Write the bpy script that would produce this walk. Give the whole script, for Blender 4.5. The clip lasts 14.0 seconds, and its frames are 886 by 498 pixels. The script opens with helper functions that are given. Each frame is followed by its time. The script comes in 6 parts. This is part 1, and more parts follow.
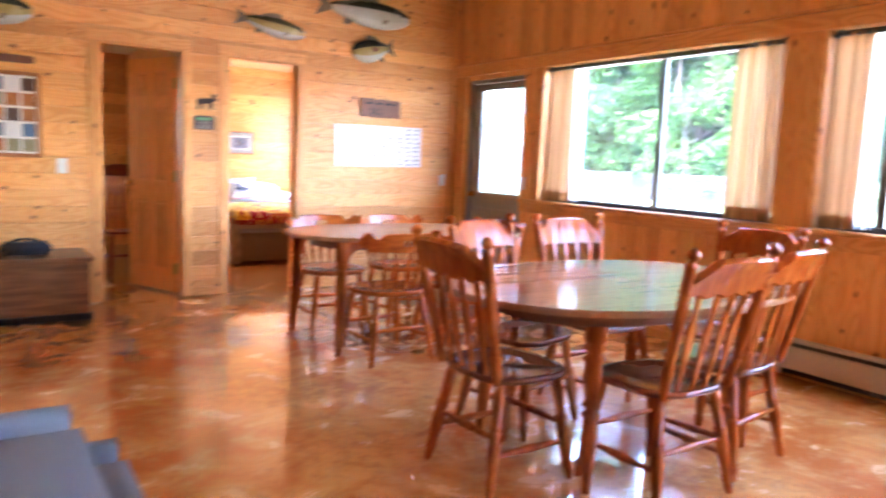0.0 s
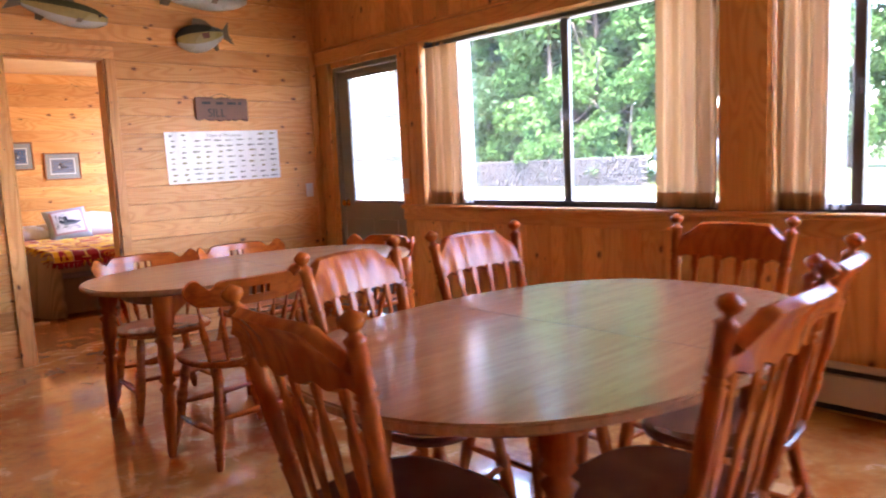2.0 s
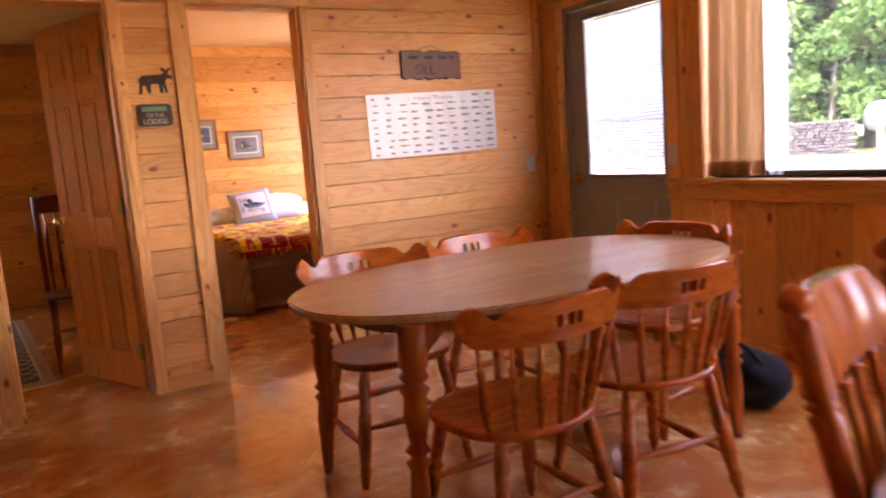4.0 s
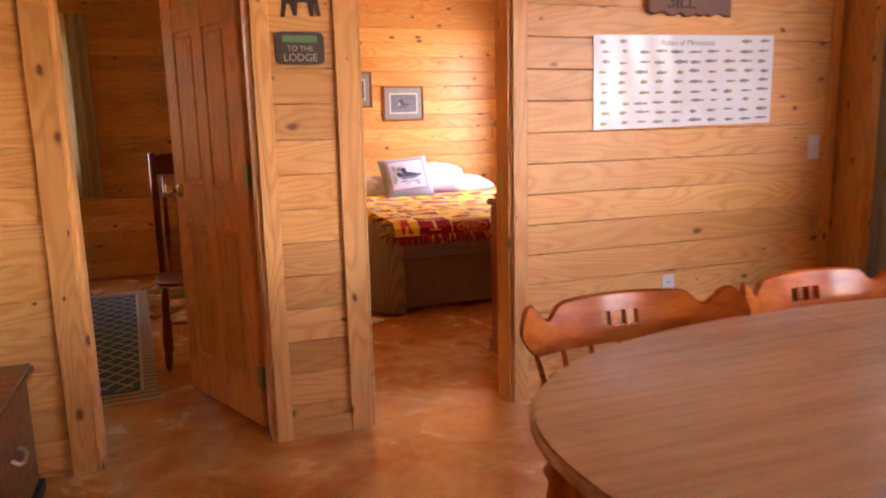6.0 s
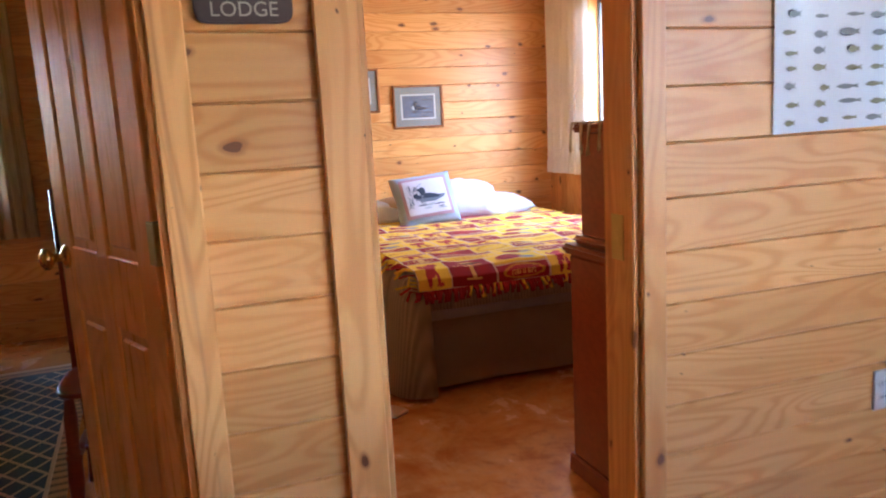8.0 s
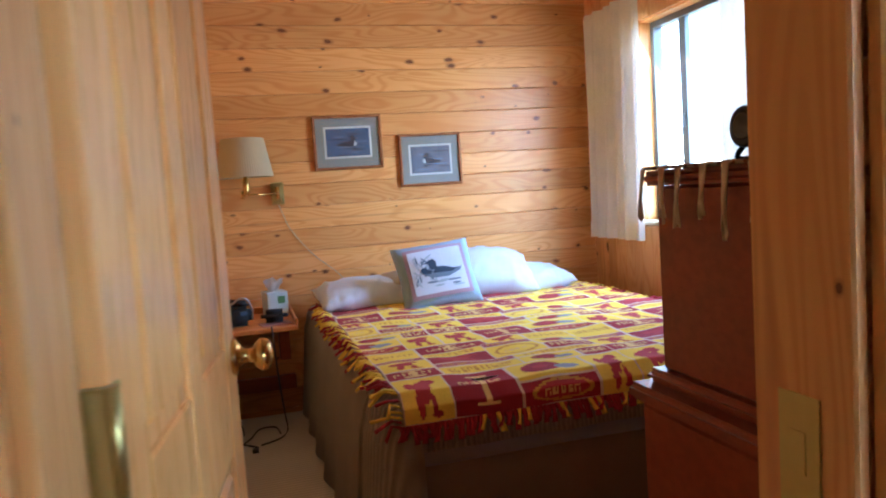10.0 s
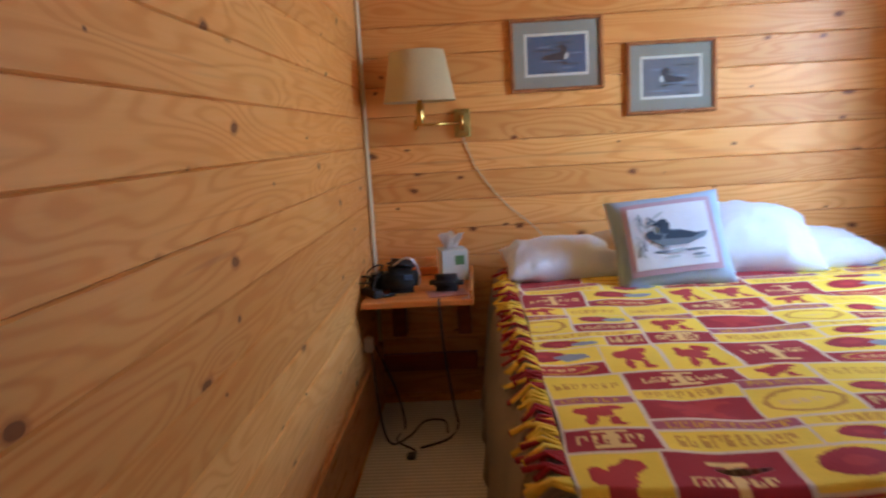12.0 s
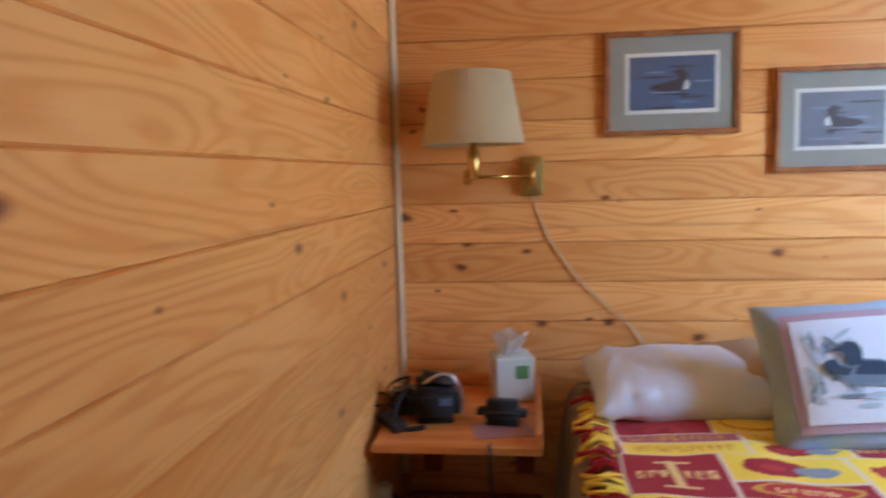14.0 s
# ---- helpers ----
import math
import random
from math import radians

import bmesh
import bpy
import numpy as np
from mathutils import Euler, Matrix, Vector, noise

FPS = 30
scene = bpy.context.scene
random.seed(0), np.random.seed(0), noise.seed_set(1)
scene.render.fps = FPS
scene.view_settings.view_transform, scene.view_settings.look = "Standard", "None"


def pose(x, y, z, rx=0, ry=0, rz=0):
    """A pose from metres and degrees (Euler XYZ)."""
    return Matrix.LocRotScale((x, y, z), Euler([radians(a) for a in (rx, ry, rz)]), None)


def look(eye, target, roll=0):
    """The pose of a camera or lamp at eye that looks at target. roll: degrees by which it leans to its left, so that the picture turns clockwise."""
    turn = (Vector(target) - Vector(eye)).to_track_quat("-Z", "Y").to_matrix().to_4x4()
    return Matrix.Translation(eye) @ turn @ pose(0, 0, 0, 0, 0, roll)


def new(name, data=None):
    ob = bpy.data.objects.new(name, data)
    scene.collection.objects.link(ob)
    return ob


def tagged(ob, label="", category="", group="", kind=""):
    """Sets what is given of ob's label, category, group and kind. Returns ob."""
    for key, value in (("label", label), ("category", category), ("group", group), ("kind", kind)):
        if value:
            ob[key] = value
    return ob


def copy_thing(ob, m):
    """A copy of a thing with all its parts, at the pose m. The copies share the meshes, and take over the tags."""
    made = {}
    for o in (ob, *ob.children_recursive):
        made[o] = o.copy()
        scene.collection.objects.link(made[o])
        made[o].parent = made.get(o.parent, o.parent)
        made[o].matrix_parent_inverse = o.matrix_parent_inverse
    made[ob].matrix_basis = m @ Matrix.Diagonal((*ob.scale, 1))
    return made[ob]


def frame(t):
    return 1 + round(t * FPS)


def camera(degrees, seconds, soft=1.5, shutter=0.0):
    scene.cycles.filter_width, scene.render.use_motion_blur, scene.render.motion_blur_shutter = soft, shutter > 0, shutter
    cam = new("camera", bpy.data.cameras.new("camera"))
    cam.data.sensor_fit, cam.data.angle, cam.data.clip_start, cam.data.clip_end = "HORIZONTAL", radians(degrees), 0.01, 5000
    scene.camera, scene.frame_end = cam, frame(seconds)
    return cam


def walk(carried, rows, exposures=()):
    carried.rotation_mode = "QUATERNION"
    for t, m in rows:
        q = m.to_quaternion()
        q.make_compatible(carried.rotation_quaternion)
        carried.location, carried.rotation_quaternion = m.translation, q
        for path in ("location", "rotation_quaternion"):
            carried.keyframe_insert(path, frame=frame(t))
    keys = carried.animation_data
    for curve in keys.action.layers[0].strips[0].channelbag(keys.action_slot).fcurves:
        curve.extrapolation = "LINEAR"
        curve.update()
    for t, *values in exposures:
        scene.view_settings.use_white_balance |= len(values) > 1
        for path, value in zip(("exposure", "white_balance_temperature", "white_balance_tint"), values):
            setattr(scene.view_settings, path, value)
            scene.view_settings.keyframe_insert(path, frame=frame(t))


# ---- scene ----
cam = camera(63.5, 14.0, soft=2.0, shutter=0.5)
EXPOSURES = [(0.0, 6.35, 5700, 21), (0.5, 6.0, 5800, 23), (1.5, 5.7, 6100, 27), (2.5, 5.3, 6700, 34), (4.0, 5.3, 7700, 41), (6.5, 5.4, 7500, 38), (7.5, 5.35, 6100, 28), (8.0, 5.25, 5500, 19), (10.5, 4.75, 4700, 5), (11.5, 4.65, 4900, 5), (12.5, 4.65, 5500, 8), (13.2, 4.5, 5800, 12), (14.0, 4.75, 5100, 6)]
PATH = [
    (0, (0.184, -0.094, 1.233), (1.284, 1.559, 0.993), 2.4),
    (0.5, (0.424, 0.089, 1.218), (1.775, 1.55, 1.018), 0.2),
    (1, (0.633, 0.261, 1.214), (2.019, 1.683, 0.972), -2.7),
    (1.5, (0.815, 0.514, 1.227), (2.154, 1.987, 1.035), -1.0),
    (2, (0.942, 0.815, 1.241), (2.281, 2.281, 0.999), -2.6),
    (2.5, (1.044, 1.154, 1.228), (2.208, 2.761, 0.977), -2.9),
    (3, (1.119, 1.512, 1.214), (2.182, 3.179, 0.915), -2.0),
    (3.5, (1.142, 1.821, 1.223), (2.174, 3.502, 0.889), -3.6),
    (4, (1.199, 2.135, 1.208), (2.194, 3.848, 0.926), -4.3),
    (4.2, (1.22, 2.257, 1.207), (2.124, 4.018, 0.921), -3.3),
    (6.3, (1.487, 3.685, 1.208), (2.117, 5.545, 0.828), -1.9),
    (6.5, (1.518, 3.822, 1.202), (2.14, 5.677, 0.788), -3.1),
    (7, (1.604, 4.158, 1.201), (2.122, 6.055, 0.836), -3.6),
    (7.5, (1.667, 4.472, 1.211), (2.287, 6.349, 0.903), -2.0),
    (8, (1.743, 4.764, 1.217), (2.38, 6.63, 0.886), -3.1),
    (8.2, (1.782, 4.869, 1.224), (2.374, 6.762, 0.968), -3.1),
    (10.3, (2.277, 5.8, 1.196), (2.82, 7.718, 1.031), -3.9),
    (10.5, (2.318, 5.86, 1.195), (2.862, 7.777, 1.024), -4.0),
    (11, (2.39, 6.067, 1.195), (2.84, 8.002, 0.963), -0.7),
    (11.5, (2.444, 6.345, 1.192), (2.654, 8.312, 0.896), -1.0),
    (12, (2.488, 6.667, 1.191), (2.39, 8.64, 0.878), -3.3),
    (12.5, (2.489, 6.965, 1.187), (2.225, 8.911, 0.807), -4.4),
    (13, (2.454, 7.22, 1.197), (2.081, 9.154, 0.849), -3.7),
    (13.5, (2.418, 7.447, 1.215), (1.92, 9.375, 1.029), -4.2),
    (14, (2.441, 7.604, 1.249), (2.194, 9.578, 1.044), -1.5),
]
walk(cam, [(t, look(eye, target, roll)) for t, eye, target, roll in PATH], EXPOSURES)

# ---- world, sun, exposure ----
W = bpy.data.worlds.new("world")
scene.world = W
W.use_nodes = True
SKY = W.node_tree.nodes.new("ShaderNodeTexSky")
SKY.sky_type = 'NISHITA'
SKY.sun_disc = False
SKY.sun_elevation = radians(52)
SKY.sun_rotation = radians(215)
W.node_tree.links.new(SKY.outputs[0], W.node_tree.nodes["Background"].inputs[0])
W.node_tree.nodes["Background"].inputs[1].default_value = 0.15
SUN = new("sun", bpy.data.lights.new("sun", 'SUN'))
SUN.data.energy, SUN.data.angle, SUN.data.color = 1.3, radians(0.6), (1.0, 0.95, 0.86)
SUN.matrix_world = look((-14, -20, 31), (0, 0, 0))

# sky light in the opening of the bedroom window
SKYLIGHT = new("window_skylight", bpy.data.lights.new("window_skylight", 'AREA'))
SKYLIGHT.data.shape, SKYLIGHT.data.size, SKYLIGHT.data.size_y = 'RECTANGLE', 1.30, 1.05
SKYLIGHT.data.energy, SKYLIGHT.data.color = 1.7, (0.90, 0.95, 1.0)
SKYLIGHT.matrix_world = look((4.70, 8.72, 1.52), (3.3, 8.72, 0.72))

# ---- materials ----
class Nodes:
    """A small wrapper to write node trees in few lines."""

    def __init__(self, name):
        self.m = bpy.data.materials.new(name)
        self.m.use_nodes = True
        self.t = self.m.node_tree
        self.b = self.t.nodes["Principled BSDF"]
        self.out = self.t.nodes["Material Output"]

    def n(self, kind, operation="", use_clamp=False, interpolation_type="", data_type="", blend_type="", voronoi_dimensions=""):
        node = self.t.nodes.new("ShaderNode" + kind)
        if data_type:
            node.data_type = data_type
        if operation:
            node.operation = operation
        if use_clamp:
            node.use_clamp = True
        if interpolation_type:
            node.interpolation_type = interpolation_type
        if blend_type:
            node.blend_type = blend_type
        if voronoi_dimensions:
            node.voronoi_dimensions = voronoi_dimensions
        return node

    def put(self, value, socket):
        if isinstance(value, (int, float)):
            socket.default_value = value
        elif isinstance(value, (tuple, list)):
            socket.default_value = (*value, 1) if len(value) == 3 and socket.type == 'RGBA' else value
        else:
            self.t.links.new(value, socket)

    def math(self, op, a, b=0.0, c=None, clamp=False):
        node = self.n("Math", operation=op, use_clamp=clamp)
        self.put(a, node.inputs[0])
        self.put(b, node.inputs[1])
        if c is not None:
            self.put(c, node.inputs[2])
        return node.outputs[0]

    def vec(self, x, y, z=0.0):
        node = self.n("CombineXYZ")
        for v, s in zip((x, y, z), node.inputs):
            self.put(v, s)
        return node.outputs[0]

    def noise(self, vec, scale=1.0, detail=3.0, rough=0.55, distortion=0.0):
        node = self.n("TexNoise")
        self.put(vec, node.inputs["Vector"])
        self.put(scale, node.inputs["Scale"])
        self.put(detail, node.inputs["Detail"])
        self.put(rough, node.inputs["Roughness"])
        self.put(distortion, node.inputs["Distortion"])
        return node.outputs[0]

    def step(self, v, a, b, lo=0.0, hi=1.0):
        node = self.n("MapRange", interpolation_type='SMOOTHSTEP')
        for x, s in zip((v, a, b, lo, hi), node.inputs):
            self.put(x, s)
        return node.outputs[0]

    def mix(self, f, a, b, kind='MIX'):
        node = self.n("Mix", data_type='RGBA', blend_type=kind)
        self.put(f, node.inputs[0])
        self.put(a, node.inputs[6])
        self.put(b, node.inputs[7])
        return node.outputs[2]

    def pos(self):
        node = self.n("SeparateXYZ")
        self.put(self.n("NewGeometry").outputs["Position"], node.inputs[0])
        return node.outputs

    def where(self):
        return self.n("NewGeometry").outputs["Position"]

    def local(self):
        return self.n("TexCoord").outputs["Object"]

    def rnd(self):
        return self.n("ObjectInfo").outputs["Random"]

    def bump(self, h, strength=0.3, dist=0.002):
        node = self.n("Bump")
        node.inputs["Strength"].default_value = strength
        node.inputs["Distance"].default_value = dist
        self.put(h, node.inputs["Height"])
        self.t.links.new(node.outputs[0], self.b.inputs["Normal"])

    def set(self, **kw):
        for k, v in kw.items():
            self.put(v, self.b.inputs[k.replace("_", " ")])
        return self.m


def pine(name, along, light=(0.87, 0.465, 0.150), dark=(0.74, 0.325, 0.078), knots=True, rough=0.38):
    """Varnished knotty pine, with the grain along 'h' or 'v'."""
    k = Nodes(name)
    x, y, z = k.pos()
    s = k.math('ADD', x, y)
    u, v = (s, z) if along == 'h' else (z, s)
    r = k.rnd()
    u = k.math('ADD', u, k.math('MULTIPLY', r, 37.0))
    r50 = k.math('MULTIPLY', r, 50.0)
    fine = k.noise(k.vec(k.math('MULTIPLY', u, 3.0), k.math('MULTIPLY', v, 90.0), r50), 1, 4, 0.6, 0.2)
    ring = k.noise(k.vec(k.math('MULTIPLY', u, 1.3), k.math('MULTIPLY', v, 8.0), r50), 1, 1.2, 0.4, 0.5)
    lines = k.math('MULTIPLY_ADD', k.math('SINE', k.math('MULTIPLY', ring, 84.0)), 0.5, 0.5)
    lines = k.math('POWER', lines, 2.5)
    blot = k.noise(k.vec(k.math('MULTIPLY', u, 1.1), k.math('MULTIPLY', v, 4.0), r50), 1, 2)
    f = k.math('ADD', k.math('MULTIPLY', fine, 0.2), k.math('MULTIPLY', lines, 0.28))
    f = k.math('ADD', f, k.math('MULTIPLY', blot, 0.55))
    f = k.step(f, 0.18, 0.68)
    col = k.mix(f, light, dark)
    tone = k.math('MULTIPLY_ADD', r, 0.26, 0.84)
    col = k.mix(1.0, col, k.vec(tone, k.math('POWER', tone, 1.25), k.math('POWER', tone, 1.5)), 'MULTIPLY')
    # heartwood streaks along the board
    streak = k.noise(k.vec(k.math('MULTIPLY', u, 0.9), k.math('MULTIPLY', v, 22.0), r50), 1, 2, 0.5, 0.6)
    col = k.mix(k.step(streak, 0.63, 0.78, 0.0, 0.55), col, (0.42, 0.14, 0.04))
    h = fine
    if knots:
        vor = k.n("TexVoronoi", voronoi_dimensions='2D')
        warp = k.noise(k.vec(k.math('MULTIPLY', u, 9.0), k.math('MULTIPLY', v, 14.0), r50), 1, 2)
        k.put(k.vec(k.math('ADD', k.math('MULTIPLY', u, 4.2), k.math('MULTIPLY', warp, 0.30)), k.math('MULTIPLY_ADD', v, 7.2, k.math('MULTIPLY', r, 13.0))), vor.inputs["Vector"])
        vor.inputs["Scale"].default_value = 1.0
        d = vor.outputs["Distance"]
        c = k.n("SeparateColor")
        k.put(vor.outputs["Color"], c.inputs[0])
        size = k.math('MULTIPLY', k.math('POWER', k.step(c.outputs[0], 0.28, 1.0), 1.6), 0.074)
        core = k.math('LESS_THAN', d, size)
        soft = k.step(d, size, k.math('MULTIPLY', size, 2.2), 1.0, 0.0)
        soft = k.math('MULTIPLY', soft, k.math('GREATER_THAN', size, 0.001))
        col = k.mix(k.math('MULTIPLY', soft, 0.7), col, (0.40, 0.14, 0.035))
        col = k.mix(k.math('MULTIPLY', core, 0.8), col, (0.13, 0.042, 0.016))
        h = k.math('SUBTRACT', fine, k.math('MULTIPLY', core, 0.8))
    k.bump(h, 0.12, 0.0015)
    return k.set(Base_Color=col, Roughness=k.step(fine, 0.2, 0.8, rough - 0.06, rough + 0.1), Specular_IOR_Level=0.4)


def wood(name, light, dark, rough=0.2, coat=0.5, stretch=(5, 5, 40), turned=False):
    """Stained furniture wood under lacquer."""
    k = Nodes(name)
    m = k.n("Mapping")
    k.put(k.local(), m.inputs[0])
    m.inputs["Scale"].default_value = stretch
    off = k.n("VectorMath", operation='ADD')
    k.put(m.outputs[0], off.inputs[0])
    k.put(k.vec(k.math('MULTIPLY', k.rnd(), 40.0), 0.0, 0.0), off.inputs[1])
    g = k.noise(off.outputs[0], 1.0, 2, 0.5, 0.3)
    b = k.noise(k.local(), 4.0, 2)
    col = k.mix(k.step(k.math('ADD', k.math('MULTIPLY', g, 0.8), k.math('MULTIPLY', b, 0.2)), 0.32, 0.70), light, dark)
    k.bump(g, 0.03, 0.001)
    return k.set(Base_Color=col, Roughness=rough, Coat_Weight=coat, Coat_Roughness=0.10, Specular_IOR_Level=0.24)


def plain(name, col, rough=0.5, metal=0.0, var=0.12, scale=30.0, bump=0.05):
    """One-coloured stuff with slight stains and grain."""
    k = Nodes(name)
    n1 = k.noise(k.local(), scale, 4)
    n2 = k.noise(k.local(), scale / 9, 2)
    f = k.math('MULTIPLY_ADD', k.math('ADD', n1, n2), var, 1.0 - var)
    c = k.mix(1.0, col, k.vec(f, f, f), 'MULTIPLY')
    k.bump(n1, bump, 0.001)
    return k.set(Base_Color=c, Roughness=k.step(n2, 0.2, 0.8, max(rough - 0.06, 0.02), rough + 0.08), Metallic=metal)


def cloth(name, col, col2=None, ribs=0.0, axis=0, trans=0.0, rough=0.9, weave=350.0, bump=0.3, stripes=0.0):
    """Woven cloth; ribs: ridges per metre along an axis; trans: share of light that comes through; stripes per metre."""
    k = Nodes(name)
    p = k.n("SeparateXYZ")
    k.put(k.local(), p.inputs[0])
    n1 = k.noise(k.local(), weave, 2)
    n2 = k.noise(k.local(), 5.0, 3)
    f = k.math('MULTIPLY_ADD', n1, 0.2, k.math('MULTIPLY_ADD', n2, 0.22, 0.76))
    c = k.mix(1.0, col, k.vec(f, f, f), 'MULTIPLY')
    h = n1
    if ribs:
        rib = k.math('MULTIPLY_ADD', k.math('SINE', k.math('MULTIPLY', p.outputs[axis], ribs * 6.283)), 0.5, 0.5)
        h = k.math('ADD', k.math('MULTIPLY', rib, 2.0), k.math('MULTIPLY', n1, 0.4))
        # shade between the ribs painted in: colour darkened in the troughs
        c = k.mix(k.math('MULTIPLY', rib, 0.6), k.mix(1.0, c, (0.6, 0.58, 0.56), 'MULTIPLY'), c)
    if col2:
        st = k.math('MULTIPLY_ADD', k.math('SINE', k.math('MULTIPLY', p.outputs[axis], stripes * 6.283)), 0.5, 0.5)
        c = k.mix(k.step(st, 0.55, 0.75), c, col2)
    k.bump(h, bump, 0.003)
    m = k.set(Base_Color=c, Roughness=rough, Sheen_Weight=0.04)
    if trans:
        t = k.n("BsdfTranslucent")
        k.put(c, t.inputs[0])
        mx = k.n("MixShader")
        mx.inputs[0].default_value = trans
        k.t.links.new(k.b.outputs[0], mx.inputs[1])
        k.t.links.new(t.outputs[0], mx.inputs[2])
        k.t.links.new(mx.outputs[0], k.out.inputs[0])
    return m


def pane_glass(name):
    k = Nodes(name)
    tr = k.n("BsdfTransparent")
    gl = k.n("BsdfGlossy")
    gl.inputs["Roughness"].default_value = 0.02
    mx = k.n("MixShader")
    mx.inputs[0].default_value = 0.05
    k.t.links.new(tr.outputs[0], mx.inputs[1])
    k.t.links.new(gl.outputs[0], mx.inputs[2])
    # faint translucent haze added to the pane, imitating glare that veils the view
    haze = k.n("BsdfTranslucent")
    hazed = k.n("MixShader")
    k.put(k.step(k.noise(k.where(), 2.2, 4), 0.2, 0.8, 0.004, 0.010), hazed.inputs[0])
    k.t.links.new(mx.outputs[0], hazed.inputs[1])
    k.t.links.new(haze.outputs[0], hazed.inputs[2])
    k.t.links.new(hazed.outputs[0], k.out.inputs[0])
    return k.m


def laminate(name, light, dark, rough):
    """Wood-print laminate with long narrow streaks."""
    k = Nodes(name)
    x, y, z = k.pos()
    fine = k.noise(k.vec(k.math('MULTIPLY', x, 4.0), k.math('MULTIPLY', y, 150.0), z), 1, 3, 0.6, 0.15)
    wide = k.noise(k.vec(k.math('MULTIPLY', x, 1.1), k.math('MULTIPLY', y, 17.0), z), 1, 3, 0.55, 0.5)
    dash = k.noise(k.vec(k.math('MULTIPLY', x, 14.0), k.math('MULTIPLY', y, 260.0), 3.0), 1, 2, 0.5)
    f = k.math('ADD', k.math('MULTIPLY', fine, 0.5), k.math('MULTIPLY', wide, 0.5))
    c = k.mix(k.step(f, 0.36, 0.64), light, dark)
    deep = tuple(v * 0.5 for v in dark)
    c = k.mix(k.step(dash, 0.60, 0.70, 0.0, 0.6), c, deep)
    return k.set(Base_Color=c, Roughness=rough, Specular_IOR_Level=0.6)


def stained_concrete():
    """Acid-stained floor: orange-brown clouds with tan and dark patches under a gloss sealer."""
    k = Nodes("stained_concrete")
    p = k.where()
    big = k.noise(p, 0.9, 4, 0.55, 0.5)
    mid = k.noise(p, 3.4, 6, 0.66, 0.5)
    small = k.noise(p, 13.0, 5, 0.66, 0.3)
    grit = k.noise(p, 110.0, 3)
    f = k.math('ADD', k.math('MULTIPLY', big, 0.6), k.math('MULTIPLY', mid, 0.4))
    c = k.mix(k.step(f, 0.40, 0.58), (0.54, 0.155, 0.026), (0.78, 0.37, 0.095))
    pale = k.math('ADD', k.math('MULTIPLY', mid, 0.6), k.math('MULTIPLY', small, 0.4))
    c = k.mix(k.step(pale, 0.47, 0.66, 0.0, 0.6), c, (0.84, 0.54, 0.22))
    dusk = k.math('ADD', k.math('MULTIPLY', small, 0.4), k.math('MULTIPLY', big, 0.6))
    c = k.mix(k.step(dusk, 0.51, 0.64, 0.0, 0.6), c, (0.36, 0.085, 0.014))
    c = k.mix(k.step(grit, 0.58, 0.75, 0.0, 0.14), c, (0.30, 0.12, 0.04))
    k.bump(k.math('ADD', small, mid), 0.025, 0.002)
    return k.set(Base_Color=c, Roughness=k.step(mid, 0.25, 0.75, 0.16, 0.30), Specular_IOR_Level=0.5, Coat_Weight=1.0, Coat_Roughness=0.05)


PINE_H = pine("knotty_pine_across", 'h')
CEIL_PINE = pine("pale_ceiling_pine", 'h', (0.84, 0.62, 0.36), (0.74, 0.50, 0.25), knots=False)
PINE_V = pine("knotty_pine_upright", 'v')
TRIM_V = pine("pine_trim_upright", 'v', (0.86, 0.45, 0.14), (0.72, 0.32, 0.08))
TRIM_H = pine("pine_trim_across", 'h', (0.86, 0.45, 0.14), (0.72, 0.32, 0.08), knots=False)
DOOR_PINE = pine("clear_pine_door", 'v', (0.90, 0.47, 0.14), (0.80, 0.37, 0.095), knots=False, rough=0.3)
BASE_PINE = pine("stained_pine_base", 'h', (0.64, 0.29, 0.075), (0.48, 0.19, 0.045), knots=False, rough=0.3)
FLOOR = stained_concrete()
MAPLE = wood("red_maple", (0.52, 0.125, 0.014), (0.33, 0.060, 0.007), 0.24, 0.06, (30, 30, 5))
MAPLE_LIGHT = wood("honey_maple", (0.54, 0.120, 0.013), (0.34, 0.060, 0.007), 0.22, 0.14, (8, 40, 40))
SEAT_DARK = wood("dark_seat", (0.26, 0.075, 0.026), (0.17, 0.045, 0.016), 0.18, 0.5)
TOP_A = laminate("table_laminate_brown", (0.50, 0.24, 0.11), (0.38, 0.165, 0.070), 0.17)
TOP_B = laminate("table_laminate_tan", (0.58, 0.295, 0.125), (0.44, 0.20, 0.078), 0.27)
EDGE = wood("table_edge", (0.30, 0.12, 0.045), (0.20, 0.075, 0.028), 0.3, 0.2)
CHERRY = wood("dark_cherry", (0.27, 0.055, 0.016), (0.22, 0.042, 0.012), 0.28, 0.3, (3, 40, 60))
CHEST_WOOD = wood("chest_brown", (0.28, 0.115, 0.045), (0.16, 0.06, 0.022), 0.35, 0.2, (3, 30, 30))
SHELF_WOOD = wood("orange_pine_shelf", (0.74, 0.29, 0.065), (0.60, 0.20, 0.04), 0.3, 0.3, (3, 30, 30))
OAK = wood("oak_picture_wood", (0.40, 0.17, 0.06), (0.28, 0.10, 0.035), 0.35, 0.3, (20, 20, 20))
BRASS = plain("brass", (0.72, 0.48, 0.14), 0.18, 1.0, 0.1, 40)
BRASS_OLD = plain("dull_brass", (0.52, 0.42, 0.15), 0.35, 1.0, 0.2, 40)
STEEL = plain("steel", (0.6, 0.6, 0.6), 0.3, 1.0)
BRONZE = plain("dark_bronze_aluminium", (0.13, 0.13, 0.127), 0.4, 0.2)
GREY_PAINT = plain("grey_door_paint", (0.30, 0.29, 0.285), 0.45, 0.0, 0.06, 20)
